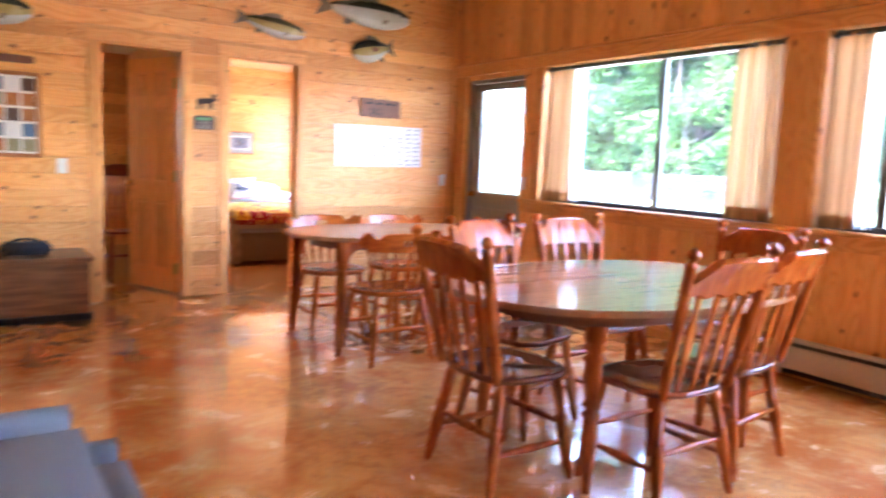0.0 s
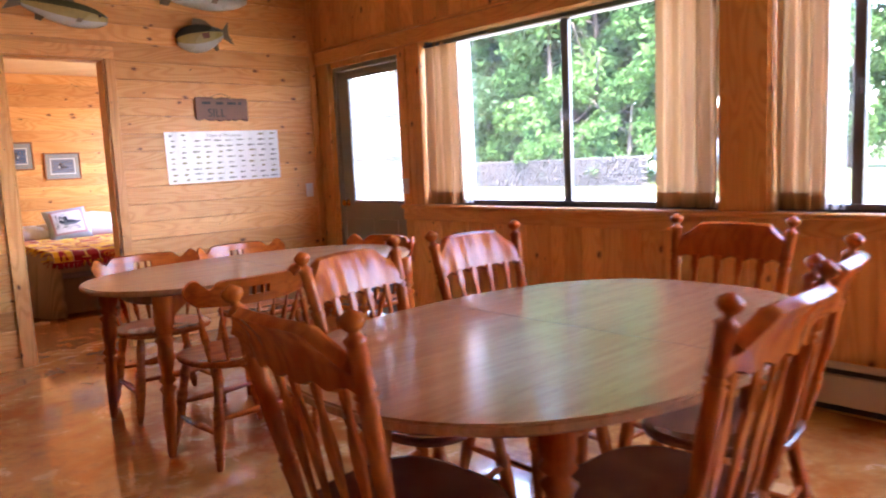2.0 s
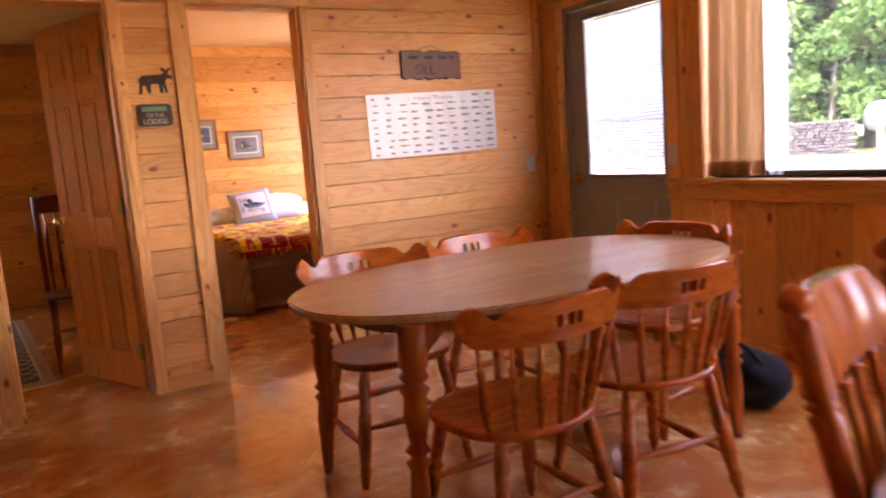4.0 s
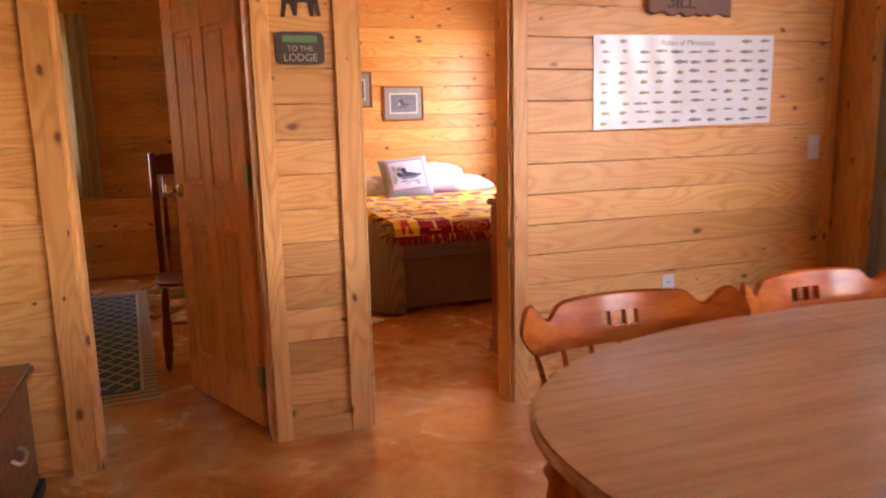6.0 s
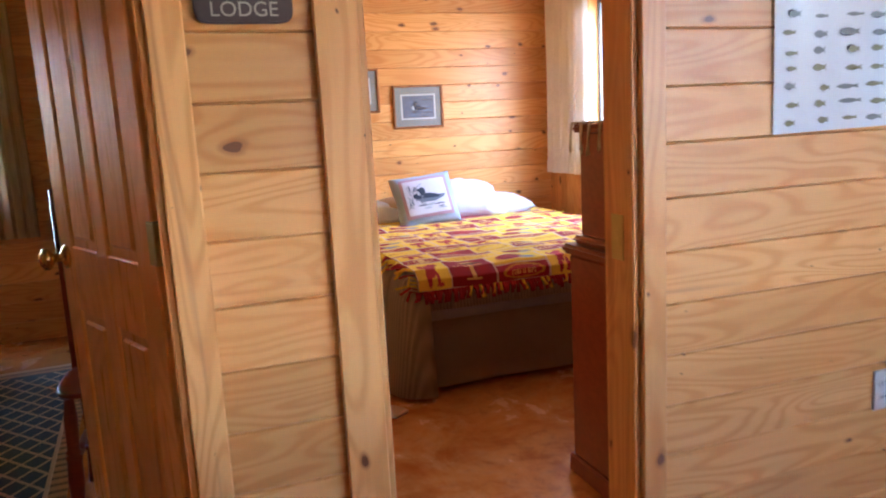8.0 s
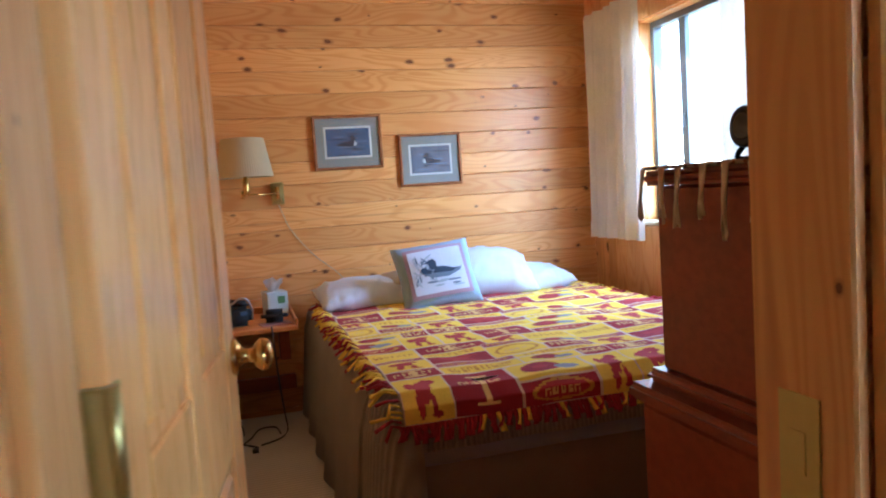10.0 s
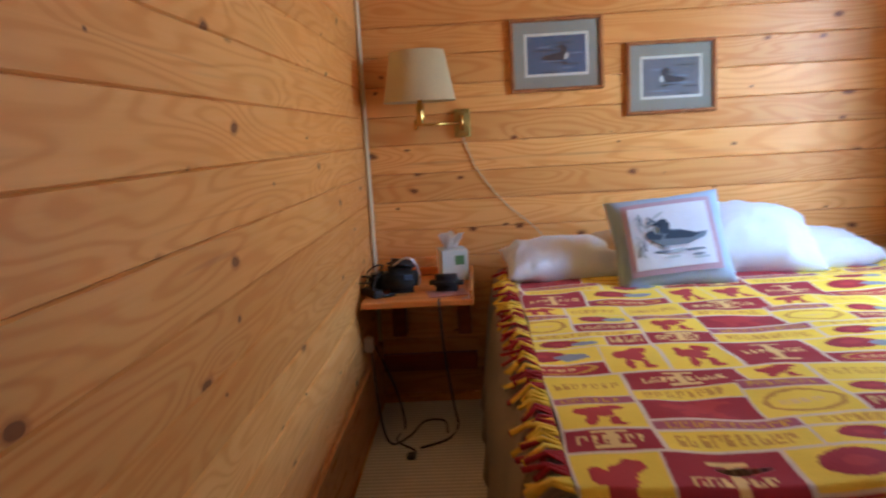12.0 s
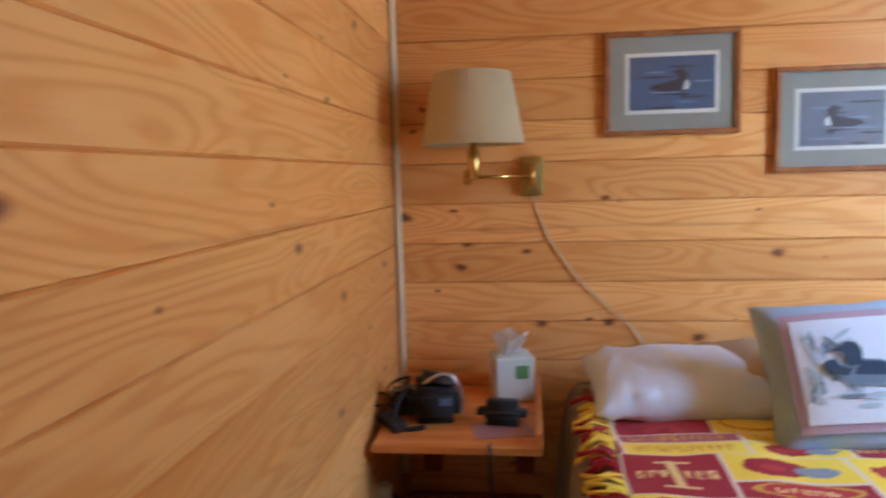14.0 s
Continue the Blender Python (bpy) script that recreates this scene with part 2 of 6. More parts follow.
HEATER = plain("almond_enamel", (0.52, 0.44, 0.38), 0.4, 0.0, 0.06)
BLACK = plain("black_plastic", (0.015, 0.015, 0.017), 0.35, 0.0, 0.2)
BLACK_CLOTH = cloth("black_nylon", (0.014, 0.014, 0.016))
WHITE = plain("white_plastic", (0.74, 0.72, 0.66), 0.4, 0.0, 0.05)
WHITE_TRIM = plain("cream_trim", (0.74, 0.62, 0.42), 0.45)
PAPER = plain("glossy_paper", (0.72, 0.73, 0.75), 0.22, 0.0, 0.05, 12, 0.02)
PRINT = plain("print_grey", (0.20, 0.21, 0.20), 0.3)
PRINT2 = plain("print_olive", (0.24, 0.22, 0.12), 0.3)
SLAB = plain("dark_slab_wood", (0.17, 0.062, 0.03), 0.5, 0.0, 0.3, 18, 0.3)
INK = plain("burnt_lettering", (0.012, 0.008, 0.006), 0.6)
SIGN_BROWN = plain("sign_brown", (0.07, 0.035, 0.026), 0.45)
SIGN_CREAM = plain("sign_cream", (0.50, 0.42, 0.30), 0.5)
SIGN_GREEN = plain("sign_green", (0.13, 0.30, 0.12), 0.5)
MOOSE = plain("rusty_metal", (0.055, 0.032, 0.022), 0.55, 0.4, 0.3)
MAT_GREY = plain("picture_mat", (0.30, 0.31, 0.28), 0.8, 0, 0.05)
MAT_WHITE = plain("picture_mat_edge", (0.75, 0.74, 0.70), 0.8, 0, 0.03)
LAKE = plain("print_lake_blue", (0.085, 0.14, 0.25), 0.4, 0, 0.35, 25)
LAKE_GREY = plain("print_lake_grey", (0.17, 0.19, 0.24), 0.4, 0, 0.35, 25)
LOON = plain("print_black", (0.045, 0.05, 0.065), 0.4)
RIPPLE = plain("print_ripple", (0.22, 0.29, 0.42), 0.4)
LOON_WHITE = plain("print_white", (0.7, 0.7, 0.68), 0.4)
CURTAIN = cloth("beige_curtain", (0.54, 0.31, 0.15), (0.40, 0.22, 0.095), 0, 1, 0.26, stripes=9.0)
SHEER = cloth("white_lining", (0.86, 0.84, 0.80), None, 0, 1, 0.6)
CURTAIN_W = cloth("cream_curtain", (0.88, 0.82, 0.72), None, 0, 1, 0.10, weave=120)
CURTAIN_B = cloth("olive_curtain", (0.64, 0.48, 0.25), (0.44, 0.30, 0.13), 0, 0, 0.25, stripes=14.0)
GREY_CLOTH = cloth("grey_upholstery", (0.16, 0.165, 0.18), None, 0, 0, 0)
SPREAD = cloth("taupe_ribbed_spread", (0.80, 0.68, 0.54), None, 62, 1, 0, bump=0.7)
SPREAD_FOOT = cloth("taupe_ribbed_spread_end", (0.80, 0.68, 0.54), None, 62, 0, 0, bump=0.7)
SKIRT = cloth("brown_bed_skirt", (0.42, 0.31, 0.21))
SHEET = cloth("lilac_grey_sheet", (0.46, 0.43, 0.48))
FLEECE_Y = cloth("gold_fleece", (0.96, 0.72, 0.05), None, weave=160)
FLEECE_R = cloth("cardinal_fleece", (0.36, 0.010, 0.022), None, weave=160)
FLEECE_W = cloth("pale_print_fleece", (0.86, 0.62, 0.22), None, weave=160)
FLEECE_L = cloth("pale_line_fleece", (0.84, 0.70, 0.52), None, weave=160)
FLEECE_O = cloth("ochre_print_fleece", (0.66, 0.34, 0.03), None, weave=160)
FLEECE_V = cloth("mauve_band_fleece", (0.42, 0.10, 0.13), None, weave=160)
FLEECE_B = cloth("blue_grey_print_fleece", (0.30, 0.32, 0.38), None, weave=160)
FLEECE_M = cloth("bright_red_print_fleece", (0.48, 0.03, 0.03), None, weave=160)
PILLOW = cloth("white_pillowcase", (0.76, 0.83, 0.95), weave=200)
PILLOW_TAN = cloth("tan_pillowcase", (0.46, 0.33, 0.19), weave=200)
PILLOW_BLUE = cloth("slate_blue_cushion", (0.40, 0.53, 0.68), weave=200)
PILLOW_PINK = cloth("mauve_cushion_border", (0.50, 0.36, 0.45), weave=200)
PILLOW_ART = cloth("white_cushion_panel", (0.78, 0.84, 0.93), weave=200)
TEAL = cloth("teal_print", (0.50, 0.60, 0.66), weave=200)
SHADE = cloth("pleated_cream_shade", (0.78, 0.68, 0.46), None, 0, 0, 0.35, weave=200)
RUG_GREEN = cloth("dark_green_pile", (0.045, 0.085, 0.075), weave=240, bump=0.6)
RUG_GOLD = cloth("tan_pile", (0.66, 0.50, 0.26), weave=240, bump=0.6)
RUG_BORDER = cloth("floral_border_pile", (0.52, 0.32, 0.14), (0.18, 0.12, 0.05), 0, 1, 0, stripes=17.0)
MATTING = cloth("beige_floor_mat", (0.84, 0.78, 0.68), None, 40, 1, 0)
RUNNER = cloth("striped_runner", (0.46, 0.33, 0.20), (0.20, 0.07, 0.03), 0, 1, 0, stripes=34.0)
MAROON = cloth("maroon_quilt", (0.16, 0.02, 0.018), weave=160)
FRINGE = cloth("cream_yarn", (0.66, 0.54, 0.36), weave=300)
TISSUE = cloth("tissue_paper", (0.85, 0.86, 0.88), None, 0, 0, 0.3)
BOX_GREEN = plain("tissue_box_card", (0.66, 0.74, 0.70), 0.5)
GLASS = pane_glass("window_glass")


# ---- building helpers ----
def part(name, bm, material, parent=None, label="", smooth=False):
    me = bpy.data.meshes.new(name)
    if smooth:
        for f in bm.faces:
            f.smooth = True
    bm.normal_update()
    bm.to_mesh(me)
    bm.free()
    for m in material if isinstance(material, (list, tuple)) else [material]:
        me.materials.append(m)
    ob = new(name, me)
    ob.parent = parent
    return tagged(ob, label)


def thing(name, m, label, category, group="", kind=""):
    ob = new(name)
    ob.matrix_basis = m
    return tagged(ob, label, category, group, kind)


def block(x0, x1, y0, y1, z0, z1, bevel=0.0, bm=None, mi=0, seg=1):
    """A box with softened edges."""
    b = bmesh.new()
    bmesh.ops.create_cube(b, size=1)
    for v in b.verts:
        v.co = Vector(((x0 + x1) / 2 + v.co.x * (x1 - x0), (y0 + y1) / 2 + v.co.y * (y1 - y0), (z0 + z1) / 2 + v.co.z * (z1 - z0)))
    if bevel:
        bmesh.ops.bevel(b, geom=b.edges[:], offset=bevel, segments=seg, affect='EDGES')
    for f in b.faces:
        f.material_index = mi
    return join(bm, b)


def join(bm, b):
    if bm is None:
        return b
    me = bpy.data.meshes.new("tmp")
    b.to_mesh(me)
    b.free()
    bm.from_mesh(me)
    bpy.data.meshes.remove(me)
    return bm


def moved(bm, m):
    bmesh.ops.transform(bm, matrix=m, verts=bm.verts)
    return bm


def between(a, b):
    """The pose whose z axis runs from a to b."""
    a, b = Vector(a), Vector(b)
    return Matrix.Translation(a) @ (b - a).to_track_quat('Z', 'Y').to_matrix().to_4x4()


def turned(a, b, profile, seg=12, bm=None, flat=1.0):
    """A lathed rod from a to b; profile: (share of the length, radius)."""
    length = (Vector(b) - Vector(a)).length
    out = bm or bmesh.new()
    m = between(a, b)
    rings = []
    for h, r in profile:
        rings.append([out.verts.new(m @ Vector((r * math.cos(i * math.tau / seg), flat * r * math.sin(i * math.tau / seg), h * length))) for i in range(seg)])
    for p, q in zip(rings, rings[1:]):
        for i in range(seg):
            f = out.faces.new((p[i], p[(i + 1) % seg], q[(i + 1) % seg], q[i]))
            f.smooth = True
    out.faces.new(rings[0][::-1])
    out.faces.new(rings[-1])
    return out


def tube(points, r, seg=8, bm=None):
    """A round cord through points."""
    out = bm or bmesh.new()
    pts = [Vector(p) for p in points]
    rings = []
    for i, p in enumerate(pts):
        d = (pts[min(i + 1, len(pts) - 1)] - pts[max(i - 1, 0)]).normalized()
        q = d.to_track_quat('Z', 'Y').to_matrix()
        rings.append([out.verts.new(p + q @ Vector((r * math.cos(k * math.tau / seg), r * math.sin(k * math.tau / seg), 0))) for k in range(seg)])
    for p, q in zip(rings, rings[1:]):
        for k in range(seg):
            f = out.faces.new((p[k], p[(k + 1) % seg], q[(k + 1) % seg], q[k]))
            f.smooth = True
    out.faces.new(rings[0][::-1])
    out.faces.new(rings[-1])
    return out


def bend(points, steps=8):
    """A smooth line through points."""
    pts = [Vector(p) for p in points]
    out = []
    for i in range(len(pts) - 1):
        p0, p1, p2, p3 = pts[max(i - 1, 0)], pts[i], pts[i + 1], pts[min(i + 2, len(pts) - 1)]
        for s in range(steps):
            t = s / steps
            out.append(0.5 * (2 * p1 + (p2 - p0) * t + (2 * p0 - 5 * p1 + 4 * p2 - p3) * t * t + (3 * p1 - p0 - 3 * p2 + p3) * t ** 3))
    return out + [pts[-1]]


def slab(outline, thick, bm=None, mi=0, bevel=0.0, seg=2):
    """An outline in x, y, drawn up from z 0 to thick."""
    b = bmesh.new()
    f = b.faces.new([b.verts.new((x, y, 0)) for x, y in outline])
    got = bmesh.ops.extrude_face_region(b, geom=[f])
    for v in got["geom"]:
        if isinstance(v, bmesh.types.BMVert):
            v.co.z = thick
    bmesh.ops.recalc_face_normals(b, faces=b.faces)
    if bevel:
        edges = [e for e in b.edges if abs(e.verts[0].co.z - e.verts[1].co.z) < 1e-6]
        bmesh.ops.bevel(b, geom=edges, offset=bevel, segments=seg, affect='EDGES')
    for f in b.faces:
        f.material_index = mi
    return join(bm, b)


def oval(a, b, n=48, power=2.0, cx=0.0, cy=0.0):
    out = []
    for i in range(n):
        t = i * math.tau / n
        c, s = math.cos(t), math.sin(t)
        out.append((cx + a * math.copysign(abs(c) ** (2 / power), c), cy + b * math.copysign(abs(s) ** (2 / power), s)))
    return out


def letters(text, size, material, parent, m, label="", depth=0.002):
    """Raised lettering as a mesh of its own."""
    cu = bpy.data.curves.new("text", 'FONT')
    cu.body, cu.size, cu.extrude, cu.align_x, cu.align_y = text, size, depth, 'CENTER', 'CENTER'
    tmp = new("text_tmp", cu)
    me = bpy.data.meshes.new_from_object(tmp.evaluated_get(bpy.context.evaluated_depsgraph_get()))
    bpy.data.objects.remove(tmp)
    bpy.data.curves.remove(cu)
    me.materials.clear()
    me.materials.append(material)
    ob = new("lettering", me)
    ob.parent, ob.matrix_basis = parent, m
    return tagged(ob, label)


FACE_S = pose(0, 0, 0, 90, 0, 0)  # what lies in x, y stands up and faces south

# ---- the plan ----
YW, YB, XE, XL = 6.165, 9.90, 4.44, 2.0  # door wall, back wall, window wall, side wall of the bedroom
WALL_T = 0.12
D1, D2 = (1.062, 1.69), (2.07, 2.70)  # the two doorways in the door wall
TOP = 2.06
CEIL, CEIL_B = 3.1, 2.42
SILL, HEAD = 0.93, 2.10
PITCH = 0.128
rng = random.Random(7)


def structure(name, bm, material, label):
    ob = part(name, bm, material)
    return tagged(ob, label, "wall" if "wall" in name else name.split("_")[0], kind="structure")


floor = structure("floor", block(-4.2, XE + 0.16, -3.6, YB + 0.12, -0.12, 0.0), FLOOR, "mottled orange-brown acid-stained concrete floor, polished")
structure("ceiling", block(-4.2, XE + 0.16, -3.6, YW + WALL_T, CEIL, CEIL + 0.1), CEIL_PINE, "pine board ceiling of the main room")
structure("ceiling", block(-4.2, XE + 0.16, YW + WALL_T, YB + 0.12, CEIL_B, CEIL_B + 0.1), CEIL_PINE, "pine board ceiling of the bedrooms")
structure("wall_west", block(-4.3, -4.2, -3.6, YB + 0.12, 0, CEIL), PINE_H, "knotty pine wall")
structure("wall_south", block(-4.2, XE + 0.16, -3.7, -3.6, 0, CEIL), PINE_H, "knotty pine wall")
wall_b1 = structure("wall_bedroom_west", block(-0.9, -0.8, YW + WALL_T, YB, 0, CEIL_B), PINE_H, "knotty pine wall")

# door wall
bm = block(-4.2, D1[0], YW + 0.018, YW + WALL_T, 0, CEIL)
block(D1[1], D2[0], YW + 0.018, YW + WALL_T, 0, CEIL, bm=bm)
block(D2[1], XE, YW + 0.018, YW + WALL_T, 0, CEIL, bm=bm)
for d in (D1, D2):
    block(d[0], d[1], YW + 0.018, YW + WALL_T, TOP, CEIL, bm=bm)
wall_door = structure("wall_north", bm, PINE_H, "knotty pine board wall with two doorways")
# back wall of both bedrooms, with the small bedroom's window
BW1 = (-0.75, 0.58, 0.93, 2.02)
bm = block(-0.9, BW1[0], YB + 0.018, YB + 0.12, 0, CEIL_B)
block(BW1[1], XE, YB + 0.018, YB + 0.12, 0, CEIL_B, bm=bm)
block(BW1[0], BW1[1], YB + 0.018, YB + 0.12, 0, BW1[2], bm=bm)
block(BW1[0], BW1[1], YB + 0.018, YB + 0.12, BW1[3], CEIL_B, bm=bm)
wall_back = structure("wall_back", bm, PINE_H, "knotty pine board wall of the bedrooms")
wall_side = structure("wall_partition", block(1.918, XL - 0.018, YW + WALL_T, YB, 0, CEIL_B), PINE_H, "knotty pine partition between the bedrooms")

# window wall: openings y0, y1, z0, z1
# the third opening is out of view, added to bring in more daylight
WIN = [(2.555, 4.80, SILL, HEAD), (0.02, 2.29, SILL, HEAD), (-2.6, -0.25, SILL, HEAD), (8.05, 9.30, 0.95, 2.05)]
DOOR_E = (5.05, 5.97, 0.0, 2.06)
holes = sorted(WIN + [DOOR_E])
bm = None
y = -3.6
for y0, y1, z0, z1 in holes:
    bm = block(XE + 0.018, XE + 0.16, y, y0, 0, CEIL, bm=bm)
    if z0:
        block(XE + 0.018, XE + 0.16, y0, y1, 0, z0, bm=bm)
    block(XE + 0.018, XE + 0.16, y0, y1, z1, CEIL, bm=bm)
    y = y1
block(XE + 0.018, XE + 0.16, y, YB + 0.12, 0, CEIL, bm=bm)
wall_east = structure("wall_east", bm, PINE_V, "pine wall with picture windows and an outside door")

# ---- boards, each its own piece ----
BOARD_MESH = {}


def board_mesh(length, width, thick, material, upright):
    """A board with eased edges: long axis x (or z), face towards -y."""
    key = (round(length, 3), round(width, 3), thick, material.name, upright)
    if key not in BOARD_MESH:
        b = bmesh.new()
        g = 0.0036
        prof = [(-width / 2 + 0.0002, thick), (-width / 2 + 0.0002, g * 1.5), (-width / 2 + g, 0), (width / 2 - g, 0), (width / 2 - 0.0002, g * 1.5), (width / 2 - 0.0002, thick)]
        ends = []
        for s in (-length / 2 + 0.0005, length / 2 - 0.0005):
            ends.append([b.verts.new((s, d, w) if not upright else (w, d, s)) for w, d in prof])
        for i in range(5):
            b.faces.new((ends[0][i], ends[0][i + 1], ends[1][i + 1], ends[1][i]))
        b.faces.new(ends[0][::-1])
        b.faces.new(ends[1])
        bmesh.ops.recalc_face_normals(b, faces=b.faces)
        me = bpy.data.meshes.new("board")
        b.to_mesh(me)
        b.free()
        me.materials.append(material)
        BOARD_MESH[key] = me
    return BOARD_MESH[key]


def board(parent, u, z, length, width, place, material, upright=False, thick=0.018):
    ob = new("board", board_mesh(length, width, thick, material, upright))
    ob.parent = parent
    ob.matrix_basis = place(u, z)
    return ob


def spans(u0, u1, z0, z1, openings):
    """The stretches of u0..u1 that no opening takes in this row."""
    cuts = [(u0, u1)]
    for a, b, c, d in openings:
        if c < z1 - 0.02 and d > z0 + 0.02:
            cuts = [s for p, q in cuts for s in ((p, min(q, a)), (max(p, b), q)) if s[1] - s[0] > 0.01]
    return cuts


def clad(parent, u0, u1, z0, z1, openings, place, material, joints=2.2):
    """Level boards, with staggered butt joints where joints is under 9."""
    rows = int((z1 - 0.004) / PITCH + 0.999)
    for i in range(rows):
        a, b = 0.004 + i * PITCH, min(0.004 + (i + 1) * PITCH, z1)
        for p, q in spans(u0, u1, a, b, openings):
            at = p + rng.uniform(0.5, joints)
            while joints < 9 and q - p > 1.3 and at < q - 0.4:
                board(parent, (p + at) / 2, (a + b) / 2, round(at - p, 3), b - a, place, material)
                p, at = at, at + rng.uniform(1.0, joints)
            board(parent, (p + q) / 2, (a + b) / 2, q - p, b - a, place, material)


def clad_up(parent, u0, u1, z0, z1, place, material):
    """Upright boards of uneven width."""
    u = u0
    while u < u1 - 0.005:
        w = rng.choice((0.092, 0.115, 0.138, 0.138, 0.185))
        w = u1 - u if u + w > u1 - 0.05 else w
        board(parent, u + w / 2, (z0 + z1) / 2, z1 - z0, w, place, material, True)
        u += w


SOUTH = lambda plane: (lambda u, z: pose(u, plane, z))
WEST = lambda plane: (lambda u, z: pose(plane, u, z, 0, 0, -90))
EAST = lambda plane: (lambda u, z: pose(plane, u, z, 0, 0, 90))
CAS = 0.085
clad(wall_door, -1.2, XE, 0, CEIL, [(D1[0], D1[1], 0, TOP), (D2[0], D2[1], 0, TOP)], SOUTH(YW), PINE_H, 9)
clad(wall_back, -0.8, XE, 0, CEIL_B, [BW1, (1.90, 2.0, 0, 3)], SOUTH(YB), PINE_H, 9)
clad(wall_side, YW + WALL_T, YB, 0, CEIL_B, [], EAST(XL), PINE_H, 9)
clad_up(wall_east, -1.2, DOOR_E[0], 0.06, SILL - 0.035, WEST(XE), PINE_V)
clad_up(wall_east, -1.2, YW, HEAD + 0.005, CEIL, WEST(XE), PINE_V)
clad_up(wall_east, YW + WALL_T, YB, 0.06, 0.915, WEST(XE), PINE_V)
clad_up(wall_east, YW + WALL_T, YB, 2.06, CEIL_B, WEST(XE), PINE_V)
for p, q in ((4.80, DOOR_E[0]), (2.29, 2.555), (DOOR_E[1], YW)):
    clad_up(wall_east, p, q, SILL if q < 5.5 else 0.0, HEAD, WEST(XE), TRIM_V)
for p, q in ((YW + WALL_T, 8.05), (9.30, YB)):
    clad_up(wall_east, p, q, 0.915, 2.06, WEST(XE), TRIM_V)


def trim(name, x0, x1, y0, y1, z0, z1, material, label, bevel=0.003):
    return tagged(part(name, block(x0, x1, y0, y1, z0, z1, bevel), material), label, "trim", kind="structure")


# door casings and jambs
for a, b in (D1, D2):
    for x0, x1 in ((a - CAS, a), (b, b + CAS - 0.02)):
        trim("door_casing", x0, x1, YW - 0.019, YW - 0.001, 0, TOP + 0.0, TRIM_V, "knotty pine door casing")
    trim("door_casing", a - CAS, b + CAS - 0.02, YW - 0.019, YW - 0.001, TOP, TOP + CAS, TRIM_H, "pine head casing over a doorway")
    trim("door_jamb", a, a + 0.016, YW - 0.002, YW + WALL_T, 0, TOP, TRIM_V, "pine door jamb")
    trim("door_jamb", b - 0.016, b, YW - 0.002, YW + WALL_T, 0, TOP, TRIM_V, "pine door jamb")
    trim("door_jamb", a + 0.016, b - 0.016, YW - 0.002, YW + WALL_T, TOP - 0.016, TOP, TRIM_H, "pine door head jamb")
trim("baseboard", D1[1] + CAS - 0.02, D2[0] - CAS, YW - 0.014, YW - 0.001, 0, 0.075, TRIM_H, "low pine base strip")
# window wall trims
for y0, y1 in ((-2.9, 5.05),):
    trim("window_sill", XE - 0.045, XE + 0.10, y0, y1, SILL - 0.03, SILL, TRIM_H, "long pine window sill", 0.006)
    trim("window_apron", XE - 0.018, XE - 0.001, y0, y1, SILL - 0.115, SILL - 0.03, TRIM_H, "pine apron board under the sill")
trim("baseboard", XE - 0.016, XE - 0.001, -3.5, DOOR_E[0], 0, 0.07, TRIM_H, "pine base strip along the window wall")
trim("head_beam", XE - 0.024, XE - 0.001, -3.5, YW, HEAD + 0.0, HEAD + 0.105, TRIM_H, "pine header board over the windows")
trim("head_beam", XE - 0.040, XE - 0.001, -3.5, YW, HEAD + 0.106, HEAD + 0.128, TRIM_H, "pine cap moulding over the header", 0.005)
for y0, y1 in ((4.80, 4.89), (4.96, 5.05), (2.30, 2.545), (5.97, 6.10)):
    trim("window_casing", XE - 0.016, XE - 0.001, y0, y1, SILL if y1 < 5.5 else 0.0, HEAD, TRIM_V, "upright pine casing board")
trim("corner_trim", XL + 0.001, XL + 0.022, YB - 0.022, YB - 0.001, 0.0, CEIL_B, WHITE_TRIM, "cream corner moulding", 0.008)
trim("corner_trim", XE - 0.07, XE - 0.02, YW - 0.018, YW - 0.001, 0.0, CEIL, TRIM_V, "pine corner board", 0.004)
trim("baseboard", XL + 0.001, XL + 0.022, YW + WALL_T + 0.02, YB - 0.001, 0, 0.26, BASE_PINE, "broad orange-brown stained pine baseboard", 0.005)
trim("baseboard", XL + 0.022, XE - 0.02, YB - 0.016, YB - 0.001, 0, 0.115, BASE_PINE, "orange-brown stained pine baseboard", 0.005)
trim("window_sill", XE - 0.03, XE + 0.10, 7.98, 9.37, 0.925, 0.95, WHITE_TRIM, "pale bedroom window sill", 0.005)


def sliding_window(n, y0, y1, z0, z1, x, meet):
    """A two-pane slider in dark aluminium."""
    w = thing("window_%d" % n, pose(x, (y0 + y1) / 2, z0), "dark bronze aluminium sliding window", "window", kind="structure")
    hy, h = (y1 - y0) / 2, z1 - z0
    f = block(-0.03, 0.03, -hy, hy, 0.0, 0.035, 0.003)
    block(-0.03, 0.03, -hy, hy, h - 0.035, h, 0.003, f)
    block(-0.03, 0.03, -hy, -hy + 0.03, 0.035, h - 0.035, 0.003, f)
    block(-0.03, 0.03, hy - 0.03, hy, 0.035, h - 0.035, 0.003, f)
    part("window_frame", f, BRONZE, w)
    m = meet - (y0 + y1) / 2
    s = block(-0.022, 0.012, m - 0.028, m + 0.028, 0.035, h - 0.035, 0.003)
    block(-0.034, -0.022, m - 0.012, m + 0.004, h * 0.45, h * 0.45 + 0.07, 0.003, s)
    part("meeting_rail", s, BRONZE, w)
    for a, b, d in ((-hy + 0.03, m - 0.028, 0.004), (m + 0.028, hy - 0.03, -0.008)):
        g = part("pane", block(d - 0.002, d + 0.002, a, b, 0.035, h - 0.035), GLASS, w)
        g.visible_shadow = False
    return w


